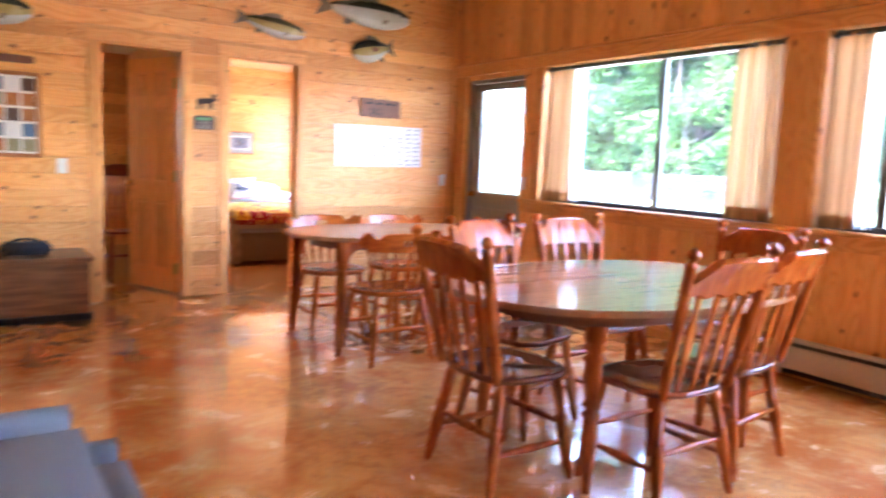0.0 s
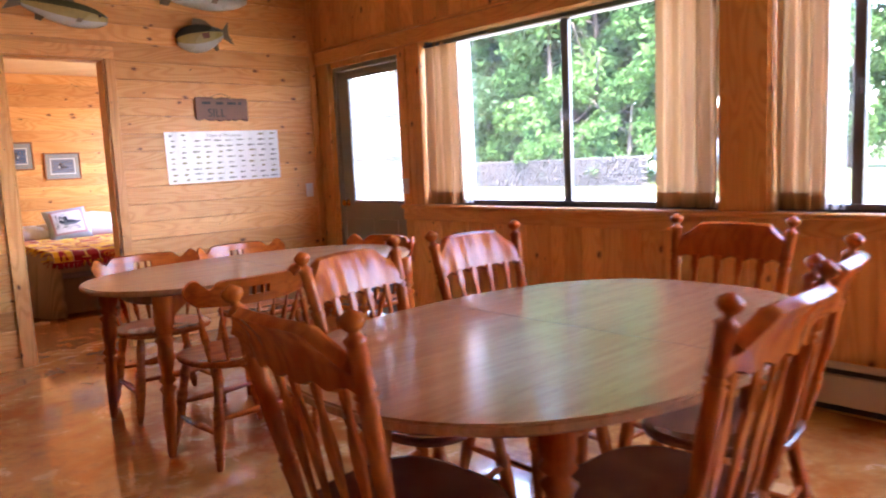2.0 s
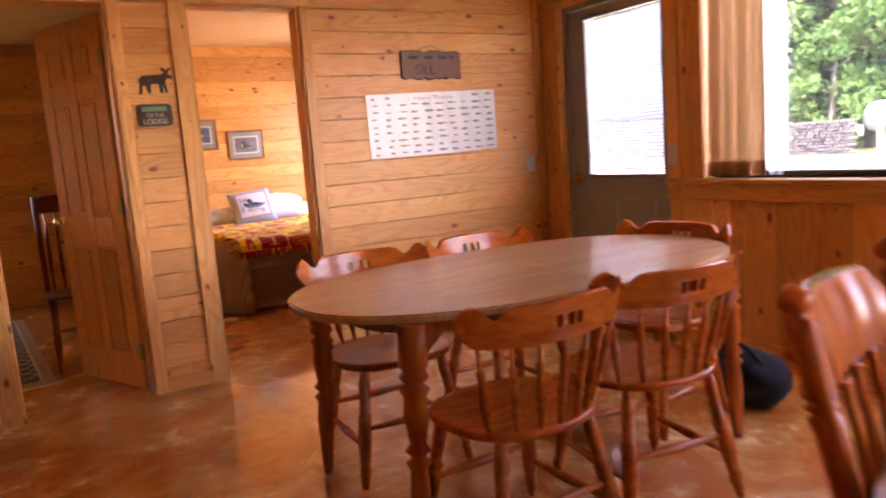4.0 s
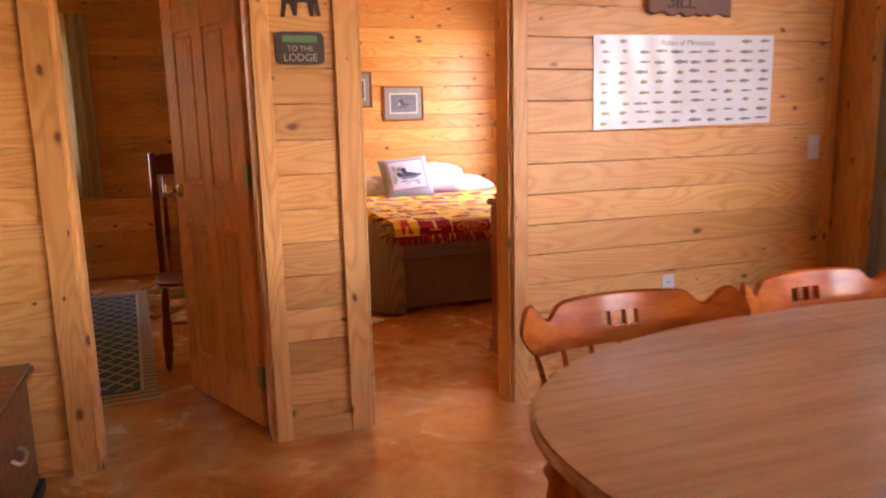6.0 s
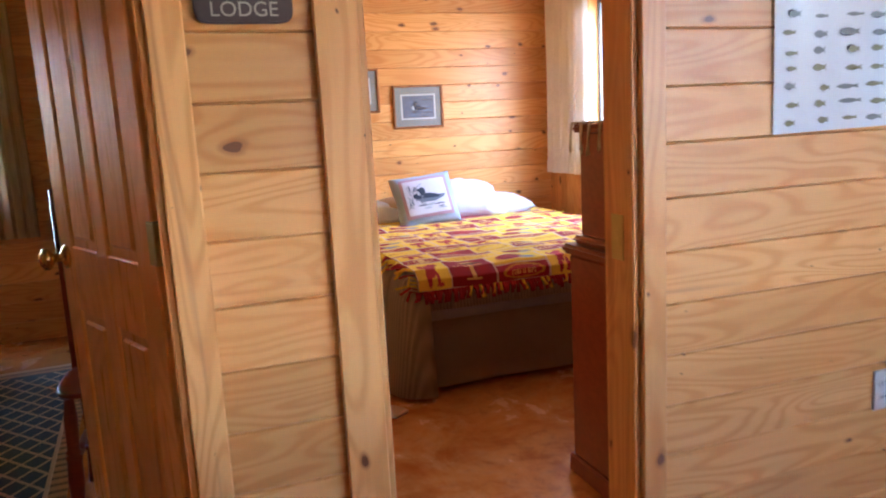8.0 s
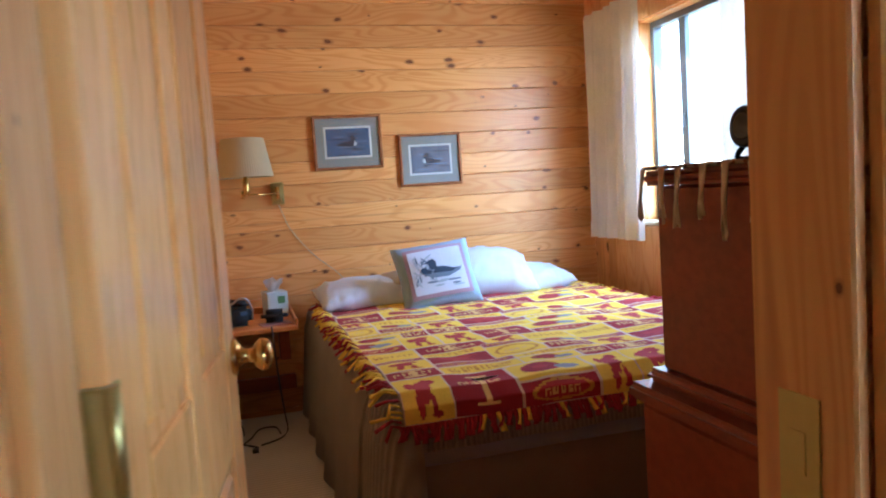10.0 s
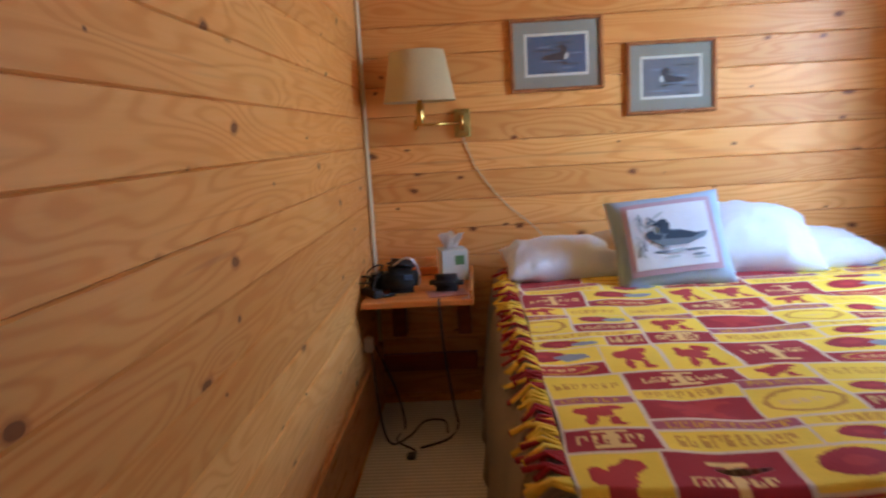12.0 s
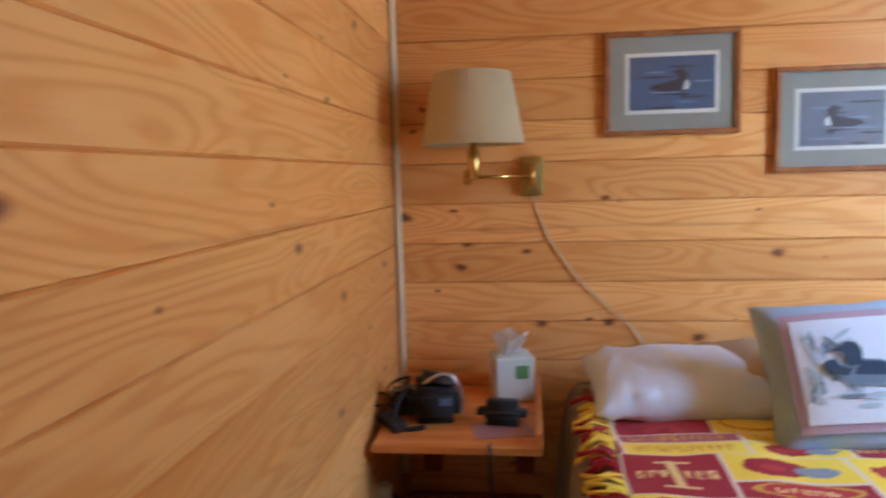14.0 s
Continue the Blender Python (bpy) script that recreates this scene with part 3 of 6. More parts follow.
sliding_window(1, *WIN[0], XE + 0.11, 3.57)
sliding_window(2, *WIN[1], XE + 0.11, 1.94)
# unseen window, made up to light the south end of the room
sliding_window(3, *WIN[2], XE + 0.11, -1.40)
sliding_window(4, *WIN[3], XE + 0.11, 9.02)
w5 = thing("window_5", pose(-0.085, YB + 0.07, BW1[2]), "small aluminium bedroom window", "window", kind="structure")
f = block(-0.665, 0.665, -0.03, 0.03, 0, 0.035, 0.003)
block(-0.665, 0.665, -0.03, 0.03, 1.055, 1.09, 0.003, f)
block(-0.665, -0.635, -0.03, 0.03, 0.035, 1.055, 0.003, f)
block(0.635, 0.665, -0.03, 0.03, 0.035, 1.055, 0.003, f)
block(0.27, 0.30, -0.02, 0.02, 0.035, 1.055, 0.003, f)
block(0.465, 0.480, -0.025, 0.0, 0.035, 1.055, 0.002, f)
part("window_frame", f, BRONZE, w5)
part("pane", block(-0.635, 0.635, -0.002, 0.002, 0.035, 1.055), GLASS, w5).visible_shadow = False

# outside door: grey, half glazed
ed = thing("door_3", pose(XE + 0.085, (DOOR_E[0] + DOOR_E[1]) / 2, 0.0), "closed grey painted outside door with a glazed upper half", "door", kind="structure")
HW = (DOOR_E[1] - DOOR_E[0]) / 2
f = block(-0.05, 0.06, -HW, -HW + 0.035, 0, TOP, 0.003)
block(-0.05, 0.06, HW - 0.035, HW, 0, TOP, 0.003, f)
block(-0.05, 0.06, -HW + 0.035, HW - 0.035, TOP - 0.035, TOP, 0.003, f)
part("door_frame", f, GREY_PAINT, ed)
g0, g1 = -0.375, 0.27
lf = block(-0.022, 0.022, -HW + 0.038, HW - 0.038, 0.01, 0.95, 0.002)
block(-0.022, 0.022, -HW + 0.038, g0, 0.95, 2.02, 0.002, lf)
block(-0.022, 0.022, g1, HW - 0.038, 0.95, 2.02, 0.002, lf)
block(-0.022, 0.022, g0, g1, 1.955, 2.02, 0.002, lf)
for a, b in ((-0.29, -0.03), (0.03, 0.29)):
    block(-0.027, -0.021, a, b, 0.2, 0.8, 0.005, lf)
part("door_leaf", lf, GREY_PAINT, ed)
st = block(-0.032, -0.022, g0 - 0.03, g1 + 0.03, 0.925, 0.955, 0.004)
block(-0.032, -0.022, g0 - 0.03, g1 + 0.03, 1.95, 1.98, 0.004, st)
block(-0.032, -0.022, g0 - 0.03, g0, 0.955, 1.95, 0.004, st)
block(-0.032, -0.022, g1, g1 + 0.03, 0.955, 1.95, 0.004, st)
part("glazing_bead", st, GREY_PAINT, ed)
part("pane", block(-0.004, 0.004, g0, g1, 0.955, 1.955), GLASS, ed).visible_shadow = False
mb = None
for i in range(1, 3):
    mb = block(0.006, 0.012, g0, g1, 0.955 + i * 0.333 - 0.009, 0.955 + i * 0.333 + 0.009, 0.002, mb)
    block(0.006, 0.012, g0 + i * 0.215 - 0.009, g0 + i * 0.215 + 0.009, 0.955, 1.955, 0.002, mb)
part("glazing_bars", mb, WHITE, ed)
bl = None
for i in range(48):
    z = 0.965 + i * 0.0205
    bl = moved(block(-0.011, 0.011, g0 + 0.004, g1 - 0.004, -0.0006, 0.0006), pose(-0.0185, 0, z, 0, 48, 0)) if bl is None else join(bl, moved(block(-0.011, 0.011, g0 + 0.004, g1 - 0.004, -0.0006, 0.0006), pose(-0.0185, 0, z, 0, 48, 0)))
part("blind_slats", bl, cloth("white_blind", (0.85, 0.85, 0.84), None, 0, 0, 0.4), ed, "white mini blind")
part("door_handle", turned((-0.03, HW - 0.10, 0.93), (-0.085, HW - 0.10, 0.93), [(0, 0.03), (0.15, 0.03), (0.2, 0.011), (0.55, 0.011), (0.7, 0.026), (0.9, 0.026), (1, 0.015)]), BRASS, ed)


def panel_door(name, width, knob_at, label):
    """A six-panel pine leaf hinged at the origin, running along x, its shown face towards -y."""
    d = thing(name, Matrix(), label, "door", kind="structure")
    h, t = 2.02, 0.035
    st = 0.105
    mid = width / 2
    rails = [(0.012, 0.21), (0.80, 0.97), (1.60, 1.70), (1.90, h)]
    f = None
    for x0, x1 in ((0.003, st), (mid - 0.04, mid + 0.04), (width - st, width)):
        f = block(x0, x1, -t / 2, t / 2, 0.012, h, 0.004, f)
    for z0, z1 in rails:
        for x0, x1 in ((st, mid - 0.04), (mid + 0.04, width - st)):
            block(x0 - 0.001, x1 + 0.001, -t / 2 + 0.0005, t / 2 - 0.0005, z0, z1, 0.003, f)
    part("leaf", f, DOOR_PINE, d)
    for (za, zb), (zc, zd) in zip(rails, rails[1:]):
        for x0, x1 in ((st, mid - 0.04), (mid + 0.04, width - st)):
            p = block(x0, x1, -0.0095, 0.0095, zb, zc)
            block(x0 + 0.022, x1 - 0.022, -0.0165, 0.0165, zb + 0.022, zc - 0.022, 0.0068, p)
            part("panel", p, DOOR_PINE, d)
    prof = [(0, 0.031), (0.08, 0.031), (0.16, 0.022), (0.28, 0.012), (0.5, 0.012), (0.58, 0.021), (0.72, 0.029), (0.88, 0.027), (0.97, 0.016), (1, 0.006)]
    for s in (-1, 1):
        part("door_knob", turned((knob_at, s * t / 2, 0.94), (knob_at, s * (t / 2 + 0.066), 0.94), prof, 20), BRASS, d, "polished brass knob")
    for z in (0.22, 1.02, 1.80):
        hb = block(-0.009, 0.028, -t / 2 - 0.002, t / 2 + 0.002, z - 0.045, z + 0.045, 0.002)
        turned((-0.006, -t / 2 - 0.005, z - 0.047), (-0.006, -t / 2 - 0.005, z + 0.047), [(0, 0.006), (1, 0.006)], 8, hb)
        part("hinge", hb, BRASS_OLD, d, "dull brass hinge")
    return d


door1 = panel_door("door_1", 0.66, 0.60, "open six-panel pine door to the small bedroom")
door1.matrix_basis = pose(1.672, YW + WALL_T + 0.012, 0, 0, 0, 114)
# seen from the doorway the shown face is the other one
door2 = panel_door("door_2", 0.69, 0.665, "open six-panel pine door against the bedroom wall")
door2.matrix_basis = pose(2.085, YW + WALL_T + 0.014, 0, 0, 0, 83)
pl = block(D2[1] - 0.0185, D2[1] - 0.0165, YW + 0.035, YW + 0.085, 0.885, 0.995, 0.001)
block(D2[1] - 0.0195, D2[1] - 0.0185, YW + 0.052, YW + 0.07, 0.92, 0.96, 0.0, pl)
tagged(part("strike_plate", pl, BRASS_OLD), "dull brass strike plate on the door jamb", "hardware")


# ---- dining tables and chairs ----
POST = [(0, 0.014), (0.05, 0.017), (0.16, 0.019), (0.2, 0.021), (0.215, 0.016), (0.23, 0.021), (0.25, 0.017), (0.42, 0.0205), (0.62, 0.0195), (0.66, 0.0225), (0.675, 0.016), (0.69, 0.0225), (0.705, 0.016), (0.72, 0.0215),
        (0.75, 0.0195), (0.88, 0.0195), (0.895, 0.022), (0.91, 0.015), (0.925, 0.012), (0.94, 0.0195), (0.958, 0.0235), (0.975, 0.0225), (0.99, 0.014), (1, 0.004)]
LEG = [(0, 0.0135), (0.03, 0.016), (0.10, 0.018), (0.12, 0.022), (0.135, 0.016), (0.15, 0.022), (0.17, 0.018), (0.36, 0.0235), (0.52, 0.022), (0.56, 0.0245), (0.575, 0.018), (0.59, 0.0245), (0.61, 0.019), (0.85, 0.021), (1, 0.016)]
BAR = [(0, 0.008), (0.12, 0.010), (0.4, 0.014), (0.44, 0.016), (0.5, 0.0165), (0.56, 0.016), (0.6, 0.014), (0.88, 0.010), (1, 0.008)]
SPIN = [(0, 0.007), (0.15, 0.009), (0.3, 0.0135), (0.34, 0.009), (0.37, 0.0135), (0.55, 0.011), (0.7, 0.0105), (0.74, 0.0125), (0.77, 0.008), (1, 0.0065)]


def crisper(profile, k):
    """The same turning with deeper beads and coves."""
    mean = sum(r for h, r in profile) / len(profile)
    return [(h, max(0.004, mean + (r - mean) * k)) for h, r in profile]


POST, LEG, SPIN = crisper(POST, 1.4), crisper(LEG, 1.45), crisper(SPIN, 1.35)


def saddle_seat(width, depth, z, power, dish=0.012):
    """A thick seat, scooped for sitting, with a rounded edge."""
    b = bmesh.new()
    rings = []
    n = 40
    for r, dz in ((0.0, -1), (0.35, -0.95), (0.65, -0.65), (0.86, -0.1), (0.955, 0.15), (0.99, 0.0), (1.0, -0.75), (0.975, -1.8), (0.88, -2.7), (0.3, -2.7)):
        ring = []
        for i in range(n):
            t = i * math.tau / n
            c, s = math.cos(t), math.sin(t)
            x = width / 2 * math.copysign(abs(c) ** (2 / power), c)
            y = depth / 2 * math.copysign(abs(s) ** (2 / power), s)
            x *= 1.0 + 0.07 * s
            ring.append(b.verts.new((x * r, y * r, z + dz * dish + (0.35 * dish * (1 - r) * s if dz > -1.5 else 0))))
        rings.append(ring)
    for p, q in zip(rings, rings[1:]):
        for i in range(n):
            f = b.faces.new((p[i], p[(i + 1) % n], q[(i + 1) % n], q[i]))
            f.smooth = True
    b.faces.new(rings[-1])
    bmesh.ops.remove_doubles(b, verts=b.verts, dist=1e-5)
    bmesh.ops.recalc_face_normals(b, faces=b.faces)
    return b


def crest(width, lower, upper, bow, y, lean, thick, n=28, holes=(), roll=0.0):
    """A bowed top rail: lower and upper give z along -1..1; lean: y per z."""
    b = bmesh.new()
    cols = []
    for i in range(n + 1):
        t = -1 + 2 * i / n
        x = t * width / 2
        yy = y - bow * (1 - t * t)
        z0, z1 = lower(t), upper(t)
        zs = [z0, z0 + (z1 - z0) * 0.33, z0 + (z1 - z0) * 0.66, z1]
        rolls = [roll * (k / 3) ** 3 for k in range(4)]
        front = [b.verts.new((x, yy + thick / 2 - lean * (z - z0) - r, z)) for z, r in zip(zs, rolls)]
        back = [b.verts.new((x, yy - thick / 2 - lean * (z - z0) - 1.7 * r, z - 0.5 * r)) for z, r in zip(zs, rolls)]
        top = b.verts.new((x, yy - lean * (z1 - z0) - 1.3 * roll, z1 + thick * 0.28))
        low = b.verts.new((x, yy, z0 - thick * 0.2))
        cols.append(front + [top] + back[::-1] + [low])
    m = len(cols[0])
    for i in range(n):
        t = -1 + 2 * (i + 0.5) / n
        skip = any(abs(t - c) < w for c, w in holes)
        for k in range(m):
            if skip and k in (1, 6):
                continue
            f = b.faces.new((cols[i][k], cols[i][(k + 1) % m], cols[i + 1][(k + 1) % m], cols[i + 1][k]))
            f.smooth = True
    b.faces.new(cols[0][::-1])
    b.faces.new(cols[-1])
    # the rims of the cut-outs
    for i in range(n):
        t0, t1 = -1 + 2 * (i + 0.5) / n, -1 + 2 * (i + 1.5) / n
        s0 = any(abs(t0 - c) < w for c, w in holes)
        s1 = any(abs(t1 - c) < w for c, w in holes)
        if s0:
            for k, o in ((1, 7), (2, 6)):
                try:
                    b.faces.new((cols[i][k], cols[i + 1][k], cols[i + 1][o], cols[i][o]))
                except ValueError:
                    pass
        if s0 != s1 and i + 1 <= n:
            c = cols[i + 1]
            try:
                b.faces.new((c[1], c[2], c[6], c[7]))
            except ValueError:
                pass
    # crisp long edges along both faces
    for p, q in zip(cols, cols[1:]):
        for k in (0, 3, 5, 8):
            e = b.edges.get((p[k], q[k]))
            if e:
                e.smooth = False
        for k in (1, 2, 6, 7):
            e = b.edges.get((p[k], q[k]))
            if e and holes and any(not f.smooth for f in e.link_faces):
                e.smooth = False
    bmesh.ops.recalc_face_normals(b, faces=b.faces)
    return b


def arrow_back_chair(seat_material, label):
    """Tall chair: two turned posts with ball tips, a top rail, four flat arrow spindles; it faces +y."""
    c = thing("dining_chair", Matrix(), label, "chair", "tall chairs round the table")
    part("seat", saddle_seat(0.45, 0.42, 0.445, 2.9), seat_material, c, smooth=True)
    for s in (-1, 1):
        part("back_post", turned((s * 0.185, -0.175, 0.425), (s * 0.235, -0.295, 0.985), POST, 14), MAPLE, c)
    up = lambda t: 0.935 + 0.012 * (1 - t * t) - 0.05 * max(0.0, (abs(t) - 0.66) / 0.34) ** 0.7
    lo = lambda t: 0.816 - 0.007 * math.cos((t - 0.2) * math.tau / 0.405)
    part("top_rail", crest(0.435, lo, up, 0.035, -0.252, 0.2, 0.026, 40, roll=0.018), MAPLE, c)
    for i in range(4):
        x = (i - 1.5) * 0.088
        base, top = Vector((x * 0.85, -0.175 - 0.008 * (1 - abs(i - 1.5) / 1.5), 0.435)), Vector((x, -0.272 + 0.012 * abs(i - 1.5), 0.825))
        d = top - base
        out = [(-0.008, 0), (-0.010, 0.22), (-0.0185, 0.42), (-0.0235, 0.55), (-0.021, 0.62), (-0.011, 0.74), (-0.0085, 0.80), (-0.0155, 0.90), (-0.012, 1.0)]
        shape = [(w, h * d.length) for w, h in out] + [(-w, h * d.length) for w, h in out[::-1]]
        sp = moved(slab(shape, 0.012, bevel=0.003, seg=1), pose(0, 0.006, 0, 90, 0, 0))
        part("spindle", moved(sp, Matrix.Translation(base) @ pose(0, 0, 0, math.degrees(math.atan2(-d.y, d.z)), math.degrees(math.atan2(d.x, d.z)), 0)), MAPLE, c)
    legs = {}
    for sx in (-1, 1):
        for sy in (-1, 1):
            a, b = Vector((sx * 0.215, sy * 0.20 - 0.01, 0.0)), Vector((sx * 0.155, sy * 0.135, 0.43))
            legs[sx, sy] = (a, b)
            part("leg", turned(a, b, LEG, 12), MAPLE, c)
    at = lambda k, h: legs[k][0].lerp(legs[k][1], h)
    for s in (-1, 1):
        part("stretcher", turned(at((s, -1), 0.36), at((s, 1), 0.36), BAR, 10), MAPLE, c)
    part("stretcher", turned(at((-1, 1), 0.52), at((1, 1), 0.52), BAR, 10), MAPLE, c)
    part("stretcher", turned(at((-1, -1), 0.5), at((1, -1), 0.5), BAR, 10), MAPLE, c)
    return c


def spindle_back_chair(label):
    """Low-backed chair: a broad bowed rail with curled tips and a keyhole cut-out on seven turned spindles; it faces +y."""
    c = thing("dining_chair", Matrix(), label, "chair", "low-backed chairs round the table")
    part("seat", saddle_seat(0.475, 0.44, 0.445, 2.5), MAPLE_LIGHT, c, smooth=True)
    ear = lambda t: max(0.0, (abs(t) - 0.80) / 0.20)
    up = lambda t: 0.790 + 0.010 * (1 - t * t) - 0.030 * math.exp(-((abs(t) - 0.70) / 0.085) ** 2) + 0.016 * math.sin(math.pi * min(ear(t), 1.0)) - 0.02 * ear(t) ** 4
    lo = lambda t: 0.690 + 0.012 * t * t + 0.05 * ear(t) ** 2
    part("top_rail", crest(0.575, lo, up, 0.09, -0.155, 0.18, 0.020, 72, ((-0.13, 0.042), (0.0, 0.058), (0.13, 0.042))), MAPLE_LIGHT, c)
    for i in range(7):
        t = (i - 3) / 3 * 0.84
        top = Vector((t * 0.2875, -0.157 - 0.09 * (1 - t * t), 0.70))
        base = Vector((t * 0.215, -0.10 - 0.105 * (1 - t * t), 0.435))
        part("spindle", turned(base, top, SPIN, 10), MAPLE_LIGHT, c)
    legs = {}
    for sx in (-1, 1):
        for sy in (-1, 1):
            a, b = Vector((sx * 0.22, sy * 0.215, 0.0)), Vector((sx * 0.155, sy * 0.14, 0.43))
            legs[sx, sy] = (a, b)
            part("leg", turned(a, b, LEG, 12), MAPLE_LIGHT, c)
    at = lambda k, h: legs[k][0].lerp(legs[k][1], h)
    for s in (-1, 1):
        part("stretcher", turned(at((s, -1), 0.34), at((s, 1), 0.34), BAR, 10), MAPLE_LIGHT, c)
    part("stretcher", turned(at((-1, -1), 0.48), at((1, -1), 0.48), BAR, 10), MAPLE_LIGHT, c)
    part("stretcher", turned(at((-1, 1), 0.48), at((1, 1), 0.48), BAR, 10), MAPLE_LIGHT, c)
    return c


TLEG = crisper([(0, 0.018), (0.04, 0.022), (0.30, 0.031), (0.40, 0.027), (0.43, 0.036), (0.455, 0.022), (0.48, 0.036), (0.51, 0.025), (0.62, 0.036), (0.70, 0.032), (0.73, 0.042), (0.755, 0.026), (0.785, 0.042), (0.81, 0.034), (0.83, 0.041), (1, 0.041)], 1.25)


def oval_table(x, y, a, b, lx, ly, top, label):
    t = thing("dining_table", pose(x, y, 0), label, "table", "dining tables")
    part("tabletop", moved(slab(oval(a, b, 72, 2.35), 0.026, bevel=0.006, seg=2), pose(0, 0, 0.719)), top, t)
    part("leaf_seam", block(-0.0012, 0.0012, -b + 0.03, b - 0.03, 0.7448, 0.7456), EDGE, t, "thin dark seam of the table leaf")
    ring = oval(a * 0.80, b * 0.74, 48, 2.6)
    inner = oval(a * 0.80 - 0.02, b * 0.74 - 0.02, 48, 2.6)
    bm = bmesh.new()
    lo = [[bm.verts.new((p[0], p[1], z)) for p in r] for z, r in ((0.655, ring), (0.719, ring), (0.719, inner), (0.655, inner))]
    for p, q in zip(lo, lo[1:] + lo[:1]):
        for i in range(48):
            bm.faces.new((p[i], p[(i + 1) % 48], q[(i + 1) % 48], q[i]))
    bmesh.ops.recalc_face_normals(bm, faces=bm.faces)
    part("apron", bm, EDGE, t)
    for sx in (-1, 1):
        for sy in (-1, 1):
            part("leg", turned((sx * lx * 1.04, sy * ly * 1.06, 0), (sx * lx, sy * ly, 0.718), TLEG, 16), MAPLE, t)
            out = [(0, 0), (0.20, 0), (0.19, -0.03), (0.12, -0.045), (0.07, -0.085), (0.045, -0.14), (0, -0.15)]
            br = moved(slab(out, 0.022, bevel=0.003, seg=1), pose(0, 0.011, 0, 90, 0, 0))
            part("corner_bracket", moved(br, pose(sx * (lx + 0.02), sy * ly, 0.716, 0, 0, 180 if sx > 0 else 0)), MAPLE, t)
    return t


TA, TB = (2.605, 2.095), (2.785, 4.27)
oval_table(*TA, 0.865, 0.60, 0.47, 0.32, TOP_A, "oval dining table with a glossy brown wood-grain top")
oval_table(*TB, 0.89, 0.515, 0.68, 0.36, TOP_B, "long oval dining table with a tan wood-grain top")

c = arrow_back_chair(SEAT_DARK, "tall red-brown maple chair with ball-tipped posts and dark seat")
tall = [(1.672, 2.10, -90), (2.41, 1.405, 0), (2.955, 1.49, 8), (3.66, 2.11, 90), (2.955, 2.825, 180), (2.325, 2.785, 194)]
for i, (x, y, turn) in enumerate(tall):
    m = pose(x, y, 0, 0, 0, turn) @ pose(0, 0.29, 0)
    if i == 0:
        c.matrix_basis = m
    else:
        copy_thing(c, m)
c = spindle_back_chair("low-backed honey maple chair with curled spindle-back top rail")
low = [(2.365, 3.80, 2), (2.915, 3.83, -8), (2.365, 4.635, 177), (2.945, 4.635, 181), (3.44, 4.285, 96)]
for i, (x, y, turn) in enumerate(low):
    m = pose(x, y, 0, 0, 0, turn)
    if i == 0:
        c.matrix_basis = m
    else:
        copy_thing(c, m)


def rocking_chair(m):
    c = thing("rocking_chair", m, "red-brown maple rocking chair with flared posts", "rocking chair")
    part("seat", saddle_seat(0.50, 0.48, 0.42, 2.8), MAPLE, c, smooth=True)
    for s in (-1, 1):
        part("back_post", turned((s * 0.20, -0.19, 0.40), (s * 0.25, -0.40, 1.12), [(0, 0.016), (0.3, 0.022), (0.34, 0.027), (0.36, 0.02), (0.40, 0.027), (0.45, 0.02), (0.7, 0.024), (0.93, 0.03), (0.955, 0.022), (0.965, 0.017), (0.975, 0.024), (1, 0.03)], 14), MAPLE, c)
        part("rocker", tube(bend([(s * 0.22, -0.50, 0.10), (s * 0.22, -0.2, 0.024), (s * 0.22, 0.1, 0.018), (s * 0.22, 0.38, 0.075)]), 0.018, 8), MAPLE, c)
        for y in (-0.17, 0.17):
            part("leg", turned((s * 0.22, y * 1.15, 0.035), (s * 0.17, y * 0.8, 0.405), LEG, 12), MAPLE, c)
        part("arm", tube(bend([(s * 0.22, -0.26, 0.64), (s * 0.27, -0.05, 0.65), (s * 0.27, 0.17, 0.65)]), 0.022, 8), MAPLE, c)
        part("arm_post", turned((s * 0.23, 0.12, 0.41), (s * 0.265, 0.13, 0.64), SPIN, 10), MAPLE, c)
    part("top_rail", crest(0.46, lambda t: 0.97, lambda t: 1.08 + 0.02 * (1 - t * t) - 0.04 * abs(t) ** 3, 0.04, -0.36, 0.25, 0.024), MAPLE, c)
    for i in range(5):
        x = (i - 2) * 0.075
        part("spindle", turned((x, -0.20, 0.41), (x * 1.1, -0.385, 0.985), SPIN, 10), MAPLE, c)
    return c


rocking_chair(pose(2.16, 0.20, 0, 0, 0, -62))

# ---- sofa arm, chest, heater, bag ----
so = thing("sofa", pose(-0.03, 1.45, 0), "grey upholstered sofa with rounded arms", "sofa")
part("base", block(-0.5, 0.5, -0.9, 0.42, 0.05, 0.40, 0.04, seg=3), GREY_CLOTH, so, smooth=True)
part("arm", block(-0.5, 0.52, 0.30, 0.57, 0.03, 0.575, 0.11, seg=8), GREY_CLOTH, so, smooth=True)
part("seat_cushion", block(-0.22, 0.52, -0.88, 0.40, 0.34, 0.565, 0.10, seg=6), GREY_CLOTH, so, smooth=True)
part("backrest", block(-0.55, -0.24, -0.9, 0.45, 0.36, 0.85, 0.09, seg=4), GREY_CLOTH, so, smooth=True)
for x in (-0.45, 0.45):
    for y in (-0.85, 0.48):
        part("foot", turned((x, y, 0), (x, y, 0.06), [(0, 0.025), (1, 0.035)]), BLACK, so)

